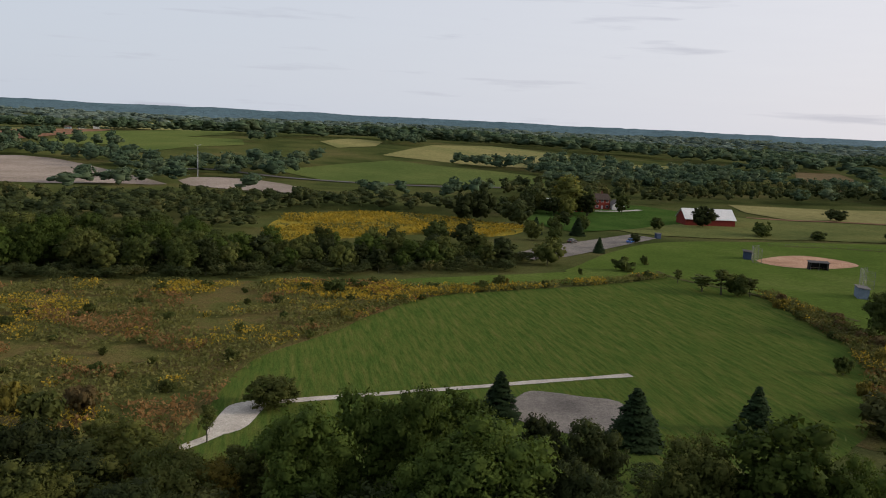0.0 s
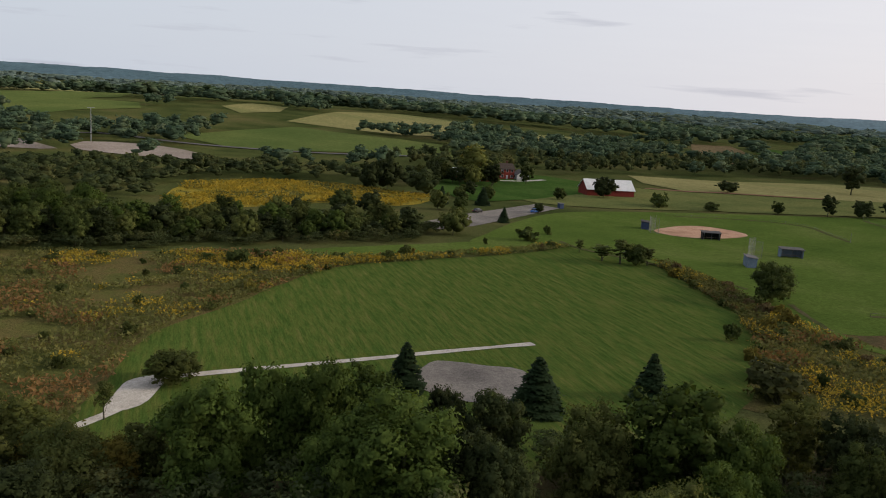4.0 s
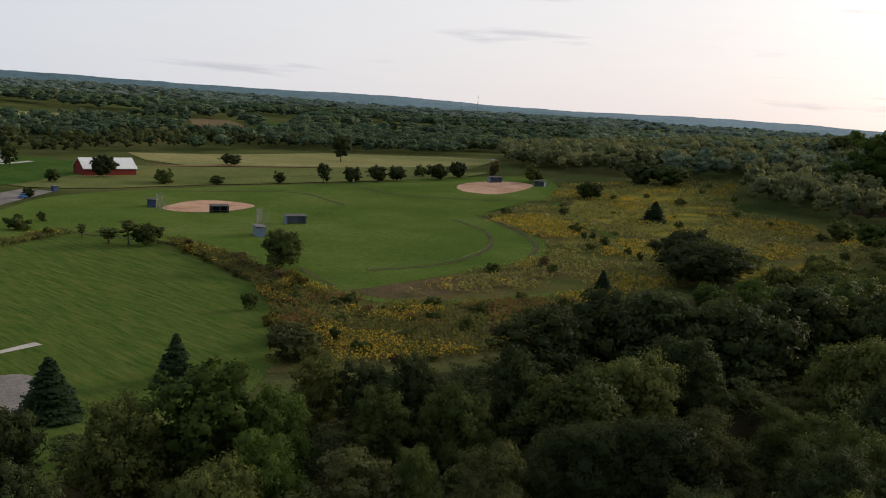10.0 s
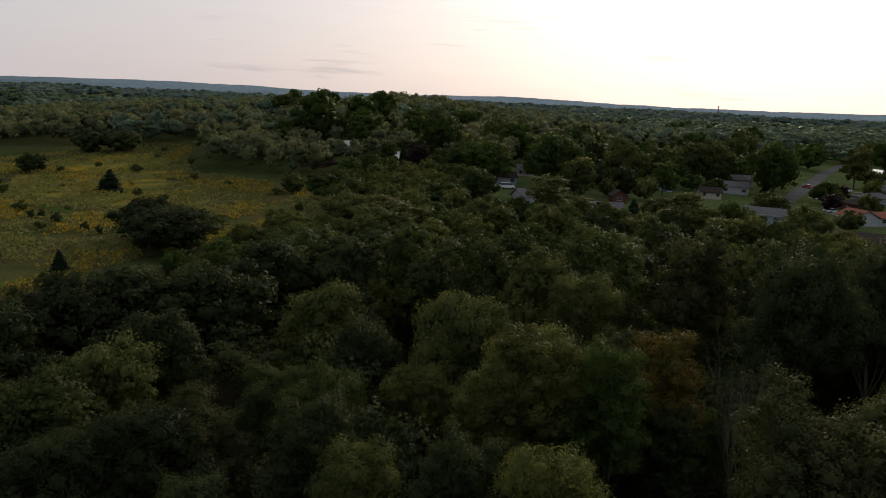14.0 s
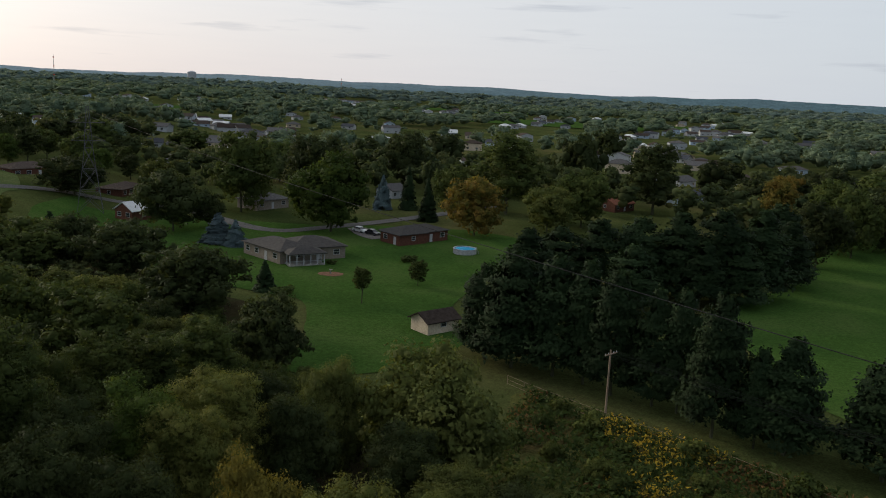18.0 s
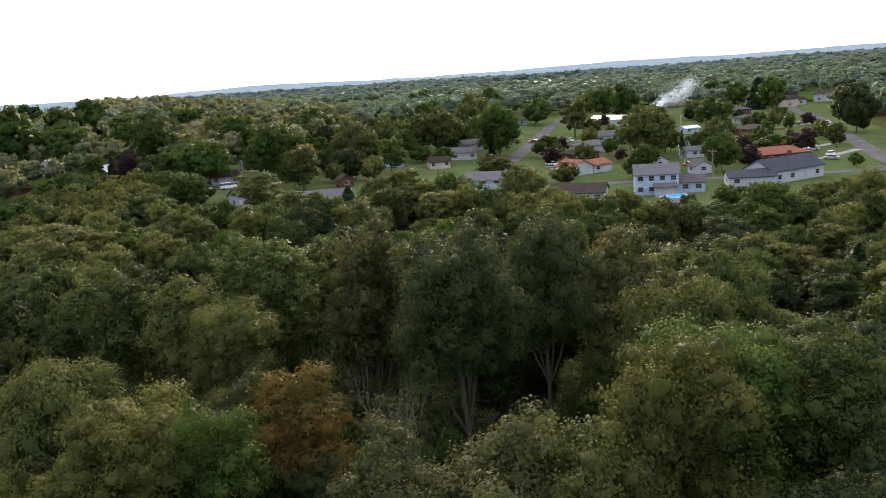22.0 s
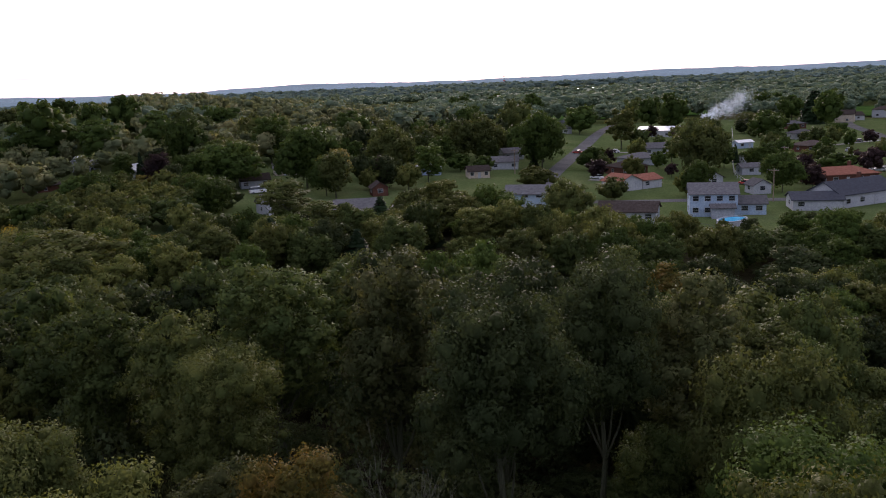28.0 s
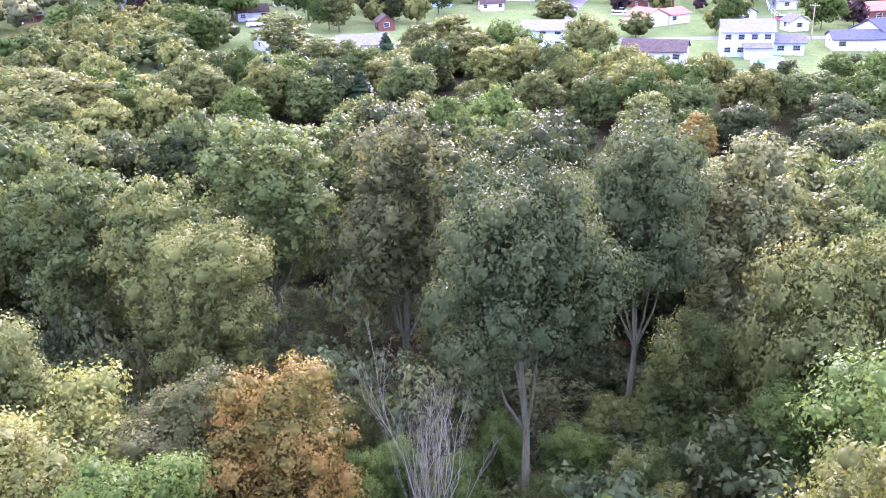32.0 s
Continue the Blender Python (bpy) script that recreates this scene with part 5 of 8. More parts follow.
stand("olive_tree", 211.7, -79.6, 8.0, 6.2)
stand("maple", 208.2, -97.2, 9.0, 6.3)
stand("dark_tree", 262.8, -20.5, 9.0, 6.0)
stand("yellow_tree", 165.1, -49.5, 8.0, 3.1)
stand("olive_tree", 178.6, -61.6, 5.0, 2.5)
stand("orange_tree", 138.7, -82.0, 12.0, 3.0)
stand("olive_tree", 152.3, -81.1, 10.0, 4.4)
stand("maple", 163.2, -77.8, 9.0, 4.7)
stand("dark_tree", 148.3, -94.8, 9.0, 5.0)
stand("maple", 162.4, -115.7, 7.0, 5.3)
stand("dark_tree", 147.5, -112.8, 9.0, 6.8)
stand("maple", 159.6, -92.8, 8.0, 4.3)
stand("dark_tree", 129.0, -93.7, 12.0, 5.6)
stand("olive_tree", 111.0, -79.0, 14.0, 5.5)
stand("dark_tree", 128.9, -85.4, 12.0, 4.6)
stand("maple", 135.8, -57.1, 16.0, 4.6)
stand("maple", 132.1, -49.4, 17.0, 4.7)
stand("oak", 126.3, -30.3, 20.0, 4.5)
stand("oak", 139.7, -16.2, 18.0, 5.2)
stand("oak", 133.7, -21.8, 19.0, 3.9)
stand("olive_tree", 139.8, -3.4, 16.0, 6.3)
stand("maple", 119.1, -2.3, 19.0, 4.3)
stand("yellow_tree", 77.4, -57.8, 17.0, 2.7)
stand("green_tree", 73.2, -50.9, 15.0, 3.6)
stand("olive_tree", 93.0, -64.9, 18.0, 4.4)
stand("maple", 88.0, -65.9, 18.0, 3.3)
stand("silver_bush", 97.6, -12.4, 9.0, 2.2)
stand("yellow_tree", 84.9, -8.7, 15.0, 3.6)
stand("olive_tree", 107.9, -84.5, 15.0, 3.9)
stand("maple", 179.6, -94.1, 4.0, 3.2)
stand("blue_spruce", 113.1, -191.3, 7.4, 5.1, "garden trees")
stand("blue_spruce", 94.6, -267.6, 11.2, 3.7, "garden trees")
stand("spruce", 82.5, -151.7, 5.9, 2.5, "garden trees")
stand("maple", 62.3, -149.6, 6.8, 1.7, "garden trees")
stand("maple", 56.3, -167.4, 5.3, 2.0, "garden trees")
stand("bush", 64.3, -189.7, 1.5, 2.5, "garden trees")
stand("bush", 78.2, -150.2, 1.5, 2.5, "garden trees")
stand("blue_spruce", 107.6, -189.6, 6.3, 3.5, "garden trees")
stand("bush", 79.4, -179.6, 1.0, 1.3, "garden trees")
stand("bush", 207.2, -224.3, 5.7, 3.9, "garden trees")
stand("dark_tree", 130.4, -200.0, 15.8, 9.5, "garden trees")
stand("oak", 130.7, -239.1, 24.0, 11.2, "garden trees")
stand("green_tree", 94.5, -219.4, 21.3, 11.5, "garden trees")
stand("dark_tree", 121.4, -273.1, 22.5, 10.3, "garden trees")
stand("dark_tree", 106.2, -333.4, 22.5, 11.5, "garden trees")
stand("oak", 55.8, -279.2, 27.0, 11.5, "garden trees")
stand("dark_tree", 36.7, -369.2, 24.0, 11.5, "garden trees")
stand("maple", 30.0, -262.5, 17.9, 9.8, "garden trees")
stand("olive_tree", 38.8, -247.6, 13.3, 8.1, "garden trees")
stand("dark_tree", 8.3, -305.2, 24.6, 9.8, "garden trees")
stand("dark_tree", -19.2, -382.1, 15.5, 11.5, "garden trees")
stand("spruce", 87.1, -271.7, 14.1, 3.5, "garden trees")
stand("spruce", 75.3, -250.7, 13.1, 3.5, "garden trees")
stand("dark_tree", 180.5, -228.9, 12.1, 9.9, "garden trees")
stand("orange_tree", 57.2, -231.8, 16.3, 8.1, "garden trees")
stand("dark_tree", 129.6, -354.8, 18.1, 9.7, "garden trees")
stand("maple", 75.4, -287.0, 14.4, 7.7, "garden trees")
stand("dark_tree", 109.2, -422.9, 18.4, 11.5, "garden trees")
stand("maple", 153.4, -318.7, 16.6, 8.8, "garden trees")
stand("dark_tree", -28.3, -326.3, 13.3, 9.2, "garden trees")
stand("orange_tree", -40.3, -339.7, 13.8, 8.5, "garden trees")
stand("dark_tree", -56.2, -338.6, 16.8, 11.5, "garden trees")
stand("maple", -76.5, -356.4, 16.4, 11.5, "garden trees")
stand("dark_tree", -85.4, -344.5, 12.6, 9.5, "garden trees")
stand("olive_tree", 170.2, -257.5, 12.8, 6.4, "garden trees")
stand("dark_tree", 125.2, -208.8, 10.3, 5.1, "garden trees")
stand("maple", 240.2, -399.7, 12.7, 11.5, "garden trees")
stand("dark_tree", 258.4, -371.3, 13.3, 10.6, "garden trees")
stand("dark_tree", 32.1, -554.3, 19.8, 11.5, "garden trees")
stand("pine", 35.1, -125.9, 14.4, 4.6, "pine belt")
stand("pine", 30.6, -123.3, 16.8, 5.3, "pine belt")
stand("pine", 24.4, -121.7, 17.2, 5.2, "pine belt")
stand("pine", 16.1, -116.6, 16.7, 4.2, "pine belt")
stand("pine", 10.7, -114.4, 15.6, 3.8, "pine belt")
stand("pine", 7.6, -113.0, 16.0, 3.4, "pine belt")
stand("pine", 3.8, -106.1, 17.3, 4.2, "pine belt")
stand("pine", -4.0, -103.6, 13.8, 4.5, "pine belt")
stand("pine", -0.8, -104.4, 12.0, 2.8, "pine belt")
stand("pine", -13.5, -99.9, 13.9, 5.2, "pine belt")
stand("pine", 20.0, -119.8, 17.3, 3.9, "pine belt")
stand("pine", 33.8, -161.8, 14.4, 6.4, "pine belt")
stand("pine", 28.3, -171.7, 13.7, 6.2, "pine belt")
stand("pine", 20.6, -175.1, 15.4, 6.8, "pine belt")
stand("pine", 12.9, -177.2, 16.0, 6.9, "pine belt")
stand("pine", 5.1, -177.8, 17.6, 7.0, "pine belt")
stand("pine", -2.8, -180.2, 18.2, 7.1, "pine belt")
stand("pine", -11.1, -185.3, 18.5, 6.7, "pine belt")
stand("pine", -18.9, -198.5, 14.8, 5.9, "pine belt")
stand("pine", 1.1, -172.4, 13.2, 5.1, "pine belt")
stand("pine", -6.8, -176.6, 12.8, 5.2, "pine belt")
stand("pine", 14.0, -163.8, 12.7, 5.3, "pine belt")
stand("pine", -18.3, -210.0, 17.0, 6.9, "pine belt")
stand("dark_tree", -30.4, -227.4, 16.8, 8.3, "pine belt")
stand("oak", -43.0, -247.3, 18.2, 8.3, "pine belt")
stand("dark_tree", -55.2, -260.8, 15.9, 9.7, "pine belt")
stand("oak", -66.9, -275.2, 18.3, 9.4, "pine belt")
stand("orange_tree", -25.8, -259.2, 18.5, 5.2, "pine belt")
stand("maple", -40.8, -264.5, 19.5, 7.1, "pine belt")
stand("spruce", 40.2, 101.4, 6.7, 3.3, "park trees")
stand("spruce", 54.2, 89.9, 7.4, 4.2, "park trees")
stand("spruce", 72.5, 89.9, 6.7, 3.1, "park trees")
stand("olive_tree", 11.1, 109.8, 4.6, 3.6, "park trees")
stand("bush", 106.4, 111.5, 3.3, 1.7, "park trees")
stand("maple", 135.2, 132.1, 9.7, 4.9, "park trees")
stand("slim_tree", 127.5, 176.3, 6.6, 3.4, "park trees")
stand("slim_tree", 124.9, 180.6, 4.5, 3.0, "park trees")
stand("slim_tree", 124.9, 191.7, 3.9, 1.3, "park trees")
stand("maple", 130.7, 173.9, 5.9, 2.8, "park trees")
stand("slim_tree", 134.2, 173.8, 4.9, 1.9, "park trees")
stand("spruce", 128.3, 243.6, 5.1, 2.2, "park trees")
stand("dark_tree", 153.8, 265.2, 3.5, 2.1, "park trees")
stand("olive_tree", 99.8, 220.4, 8.3, 5.0, "park trees")
stand("slim_tree", 2.0, 99.6, 4.8, 1.1, "park trees")
stand("bush", 31.5, 183.4, 3.8, 2.7, "park trees")
stand("bush", 118.9, 209.5, 3.8, 4.1, "park trees")
stand("bush", 131.4, 219.8, 2.8, 1.6, "park trees")
stand("bush", 103.1, 205.3, 1.9, 0.9, "park trees")
stand("olive_bush", 73.3, 189.7, 2.8, 2.1, "park trees")
stand("bush", 55.7, 187.1, 1.9, 2.0, "park trees")
stand("yellow_tree", 168.5, 354.1, 18.4, 8.0, "park trees")
stand("gold_tree", 186.3, 393.5, 15.1, 8.1, "park trees")
stand("dark_tree", 117.5, 328.6, 12.9, 7.1, "park trees")
stand("dark_tree", 109.9, 328.0, 11.6, 5.9, "park trees")
stand("dark_tree", 126.9, 310.9, 10.2, 6.3, "park trees")
stand("maple", 79.2, 264.8, 7.5, 4.7, "park trees")
stand("dark_tree", 87.1, 259.0, 7.8, 4.6, "park trees")
stand("olive_tree", 116.5, 271.6, 7.0, 3.5, "park trees")
stand("maple", 199.0, 357.6, 9.6, 3.5, "park trees")
stand("maple", 180.6, 356.0, 12.0, 3.4, "park trees")
stand("maple", 184.7, 301.9, 5.2, 3.0, "park trees")
stand("dark_tree", 212.1, 310.5, 9.5, 5.7, "park trees")
stand("bush", 219.2, 280.5, 5.8, 4.8, "park trees")
stand("bush", 241.9, 276.0, 3.1, 3.7, "park trees")
stand("dark_tree", 382.2, 327.9, 16.0, 6.8, "park trees")
stand("dark_tree", 305.4, 336.5, 6.1, 6.1, "park trees")
stand("dark_tree", 282.1, 251.7, 9.4, 3.6, "park trees")
stand("bush", 265.5, 262.0, 5.0, 3.5, "park trees")
stand("dark_tree", 295.0, 246.0, 7.7, 4.5, "park trees")
stand("dark_tree", 309.3, 242.6, 7.8, 5.3, "park trees")
stand("dark_tree", 319.7, 239.0, 7.4, 4.7, "park trees")
stand("bush", 345.0, 243.5, 5.8, 3.7, "park trees")
stand("dark_tree", 339.4, 228.6, 8.1, 6.2, "park trees")
stand("dark_tree", 354.6, 227.5, 8.3, 5.0, "park trees")
stand("rust_bush", 378.9, 220.6, 6.5, 3.5, "park trees")
stand("yellow_tree", 358.7, 188.7, 9.6, 4.1, "park trees")
stand("maple", 365.1, 189.4, 6.6, 4.2, "park trees")
stand("spruce", 290.2, 101.9, 7.5, 5.2, "park trees")
stand("bush", 230.1, 94.9, 3.5, 1.9, "park trees")
stand("bush", 239.0, 102.6, 2.6, 1.2, "park trees")
stand("bush", 222.2, 84.6, 2.7, 1.3, "park trees")
stand("bush", 219.6, 79.9, 2.3, 1.1, "park trees")
stand("spruce", 173.8, 71.2, 5.1, 2.7, "park trees")
stand("bush", 101.3, 86.6, 2.9, 1.1, "park trees")
stand("silver_bush", 89.8, 83.8, 4.9, 5.6, "park trees")
stand("silver_bush", 96.0, 92.4, 3.3, 3.7, "park trees")
stand("bush", 236.9, 104.7, 2.5, 1.2, "park trees")
stand("rust_bush", 188.4, 93.6, 2.8, 1.3, "park trees")
stand("dark_tree", 213.4, 66.7, 10.9, 8.4, "park trees")
stand("maple", 325.7, 143.7, 7.8, 6.0, "park trees")
stand("dark_tree", 383.2, 144.2, 11.2, 8.3, "park trees")
stand("maple", 386.0, 130.6, 9.8, 8.2, "park trees")
stand("bush", 222.7, 284.1, 4.8, 4.9, "park trees")
stand("bush", 239.1, 271.8, 2.9, 3.7, "park trees")


stand("green_tree", 78.5, -24.9, 11.6, 2.6)
stand("green_tree", 80.1, -27.9, 11.7, 2.2)
stand("green_tree", 77.5, -30.8, 10.6, 2.4)
stand("olive_tree", 76.8, -21.8, 11.9, 2.4)
stand("green_tree", 84.5, -35.5, 8.5, 2.4)
stand("olive_tree", 86.4, -26.8, 10.9, 1.8)
stand("maple", 77.7, -36.6, 8.3, 2.6)
stand("green_tree", 84.4, -41.3, 6.9, 2.6)
stand("olive_tree", 86.7, -46.0, 6.5, 2.6)
stand("maple", 78.8, -43.7, 8.1, 2.6)
stand("green_tree", 82.6, -49.2, 7.8, 2.8)
stand("maple", 77.7, -49.3, 8.1, 2.8)
stand("olive_tree", 72.7, -42.3, 9.3, 2.4)
stand("olive_tree", 85.5, -55.6, 7.8, 3.0)
stand("dark_tree", 96.5, -48.6, 4.8, 3.4)
stand("dark_tree", 98.3, -38.3, 4.1, 3.2)
stand("green_tree", 74.5, -38.9, 9.2, 2.2)


def to_rim(x, y):
    """How far a place lies from the rim of the woods."""
    best = 1e9
    for (ax, ay), (bx, by) in zip(WOODS, WOODS[1:] + WOODS[:1]):
        ux, uy = bx - ax, by - ay
        t = min(1.0, max(0.0, ((x - ax) * ux + (y - ay) * uy) / (ux * ux + uy * uy)))
        best = min(best, math.hypot(x - ax - ux * t, y - ay - uy * t))
    return best


def near_woods():
    """The undergrowth and lesser trees between the tall ones, and the rest of the valley woods."""
    rng = random.Random(11)
    kinds = ["maple"] * 5 + ["dark_tree"] * 3 + ["yellow_tree"] + ["olive_tree"] * 3
    mixed = ["maple"] * 2 + ["green_tree"] * 4 + ["dark_tree"] + ["yellow_tree"] * 4 + ["olive_tree"] * 2 + ["spruce"]
    rest, young, count = [], [], 0
    for x, y in scatter(WOODS, 7.0, 4):
        d = min(math.hypot(x, y), math.hypot(x - 20, y + 10), math.hypot(x - 40, y + 21))
        room = min(math.hypot(x - a, y - b) / (r + 1.5) for a, b, r in TALL)
        deep = 62 < x < 140 and -80 < y < 12
        if room < (0.62 if deep else 0.8):
            continue
        edge = to_rim(x, y)
        h = min(rng.uniform(7, 11) if d < 110 else rng.uniform(8, 12), 2.2 + edge * (26 / max(40, d)))
        if deep:
            h = rng.uniform(11, 16)
        if x > 92 and -4 < y < 34 and d >= 85 and rng.random() < 0.5:
            tree(rng.choice(("yellow_tree", "yellow_tree", "olive_tree")), x, y, h, min(h * 0.7, rng.uniform(3.2, 4.6)), level=1)
            continue
        if x > 118 and -175 < y < 45 and d >= 85:
            if rng.random() < 0.62:
                h = max(3.2, min(rng.uniform(6.5, 10.5), 2.4 + edge * 0.42))
                tree(rng.choice(mixed), x, y, h, h * rng.uniform(0.42, 0.56), level=1)
            continue
        if d < 125 and count < 150:
            tree(rng.choice(kinds), x, y, h, min(h * 0.7, rng.uniform(2.8, 4.2) + deep))
            count += 1
        else:
            (young if d < 105 else rest).append((x, y, h, min(h * 0.7, rng.uniform(3.2, 4.6))))
    grove("valley_saplings", young, M["mid_leaf"], "young green trees crowding the hollow", 4, 78)
    grove("valley_woods", rest, M["mid_leaf"], "dense green deciduous woods in the valley", 3, 77)


near_woods()


def undergrowth():
    rng = random.Random(17)
    rows = [(x, y, rng.uniform(3.0, 8.0), rng.uniform(1.8, 3.2)) for x, y in scatter([(40, -60), (60, -80), (110, -80), (140, -40), (135, 10), (90, 12), (60, 10), (48, -10)], 4.6, 17)]
    grove("undergrowth", rows, M["mid_leaf"], "thick green saplings and shrubs under the tall trees", 4, 91, "undergrowth")


undergrowth()


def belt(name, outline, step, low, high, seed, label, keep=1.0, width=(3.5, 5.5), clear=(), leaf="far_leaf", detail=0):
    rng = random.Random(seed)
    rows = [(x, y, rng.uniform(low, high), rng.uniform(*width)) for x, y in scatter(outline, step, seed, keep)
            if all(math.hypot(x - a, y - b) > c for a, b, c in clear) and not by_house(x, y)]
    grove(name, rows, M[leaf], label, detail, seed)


def copse(outline, step, low, high, seed, kinds, group):
    """Single trees of several kinds, close together."""
    rng = random.Random(seed)
    for x, y in scatter(outline, step, seed):
        h = rng.uniform(low, high)
        tree(rng.choice(kinds), x, y, h, h * rng.uniform(0.36, 0.5), group=group)


copse([(-80, 208), (-8, 206), (14, 214), (8, 240), (-18, 246), (-42, 238), (-90, 230)], 7.6, 8, 13, 21, ["dark_tree", "maple", "maple", "green_tree", "green_tree", "olive_tree"], "meadow edge trees")
copse([(0, 206), (36, 211), (80, 213), (97, 226), (70, 236), (20, 240), (6, 236)], 7.0, 5, 9.5, 22, ["olive_tree", "dark_tree", "maple", "olive_tree", "green_tree"], "meadow edge trees")
copse([(150, 345), (176, 345), (186, 362), (160, 380), (140, 372)], 9.0, 6, 11, 33, ["maple", "yellow_tree", "dark_tree"], "farm trees")
copse([(120, 262), (160, 298), (150, 318), (112, 296)], 12.0, 3.5, 7, 34, ["maple", "olive_tree", "dark_tree", "spruce"], "car park trees")
belt("hedge_shrubs", [(-84, 203), (-8, 201), (40, 206), (84, 209), (101, 226), (96, 236), (60, 222), (10, 218), (-84, 216)], 3.2, 1.8, 4.2, 35, "low brown-green shrubs under the tree line", 0.85, (1.8, 2.8), (), "mid_leaf", 3)
belt("tree_belt", [(-90, 275), (-40, 278), (20, 285), (36, 345), (76, 358), (132, 335), (150, 345), (120, 385), (40, 392), (-90, 380)], 9, 5, 9, 23, "hedgerow trees north of the goldenrod", leaf="mid_leaf")
belt("tree_belt", [(150, 400), (240, 405), (300, 420), (470, 425), (560, 380), (640, 350), (700, 420), (480, 520), (200, 480), (140, 440)], 11, 7, 12, 24, "trees behind the farm", 0.75, leaf="mid_leaf")
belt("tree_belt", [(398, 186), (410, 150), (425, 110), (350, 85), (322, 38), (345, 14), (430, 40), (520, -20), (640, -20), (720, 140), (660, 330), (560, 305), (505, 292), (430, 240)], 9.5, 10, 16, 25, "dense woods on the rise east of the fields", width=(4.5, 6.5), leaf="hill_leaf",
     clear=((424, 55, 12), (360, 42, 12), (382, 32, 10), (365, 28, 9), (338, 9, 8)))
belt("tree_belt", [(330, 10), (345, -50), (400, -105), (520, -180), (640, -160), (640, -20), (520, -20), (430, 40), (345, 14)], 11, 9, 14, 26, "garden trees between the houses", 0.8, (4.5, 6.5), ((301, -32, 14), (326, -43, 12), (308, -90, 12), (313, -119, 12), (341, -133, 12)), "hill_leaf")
belt("tree_belt", [(-90, -300), (-60, -300), (-30, -250), (20, -290), (60, -300), (110, -300), (160, -280), (230, -300), (330, -360), (330, -430), (-130, -430)], 12, 9, 15, 27, "garden trees between the houses", 0.9, (4.5, 7), ((-8, -410, 16), (-37, -432, 18), (-9, -346, 18), (17, -308, 12), (216, -353, 14), (97, -297, 9)), "mid_leaf")
belt("tree_belt", [(-160, -290), (-72, -300), (-60, -300), (-90, -330), (-130, -430), (-260, -400)], 9, 10, 15, 28, "woods at the end of the hay field", leaf="mid_leaf")


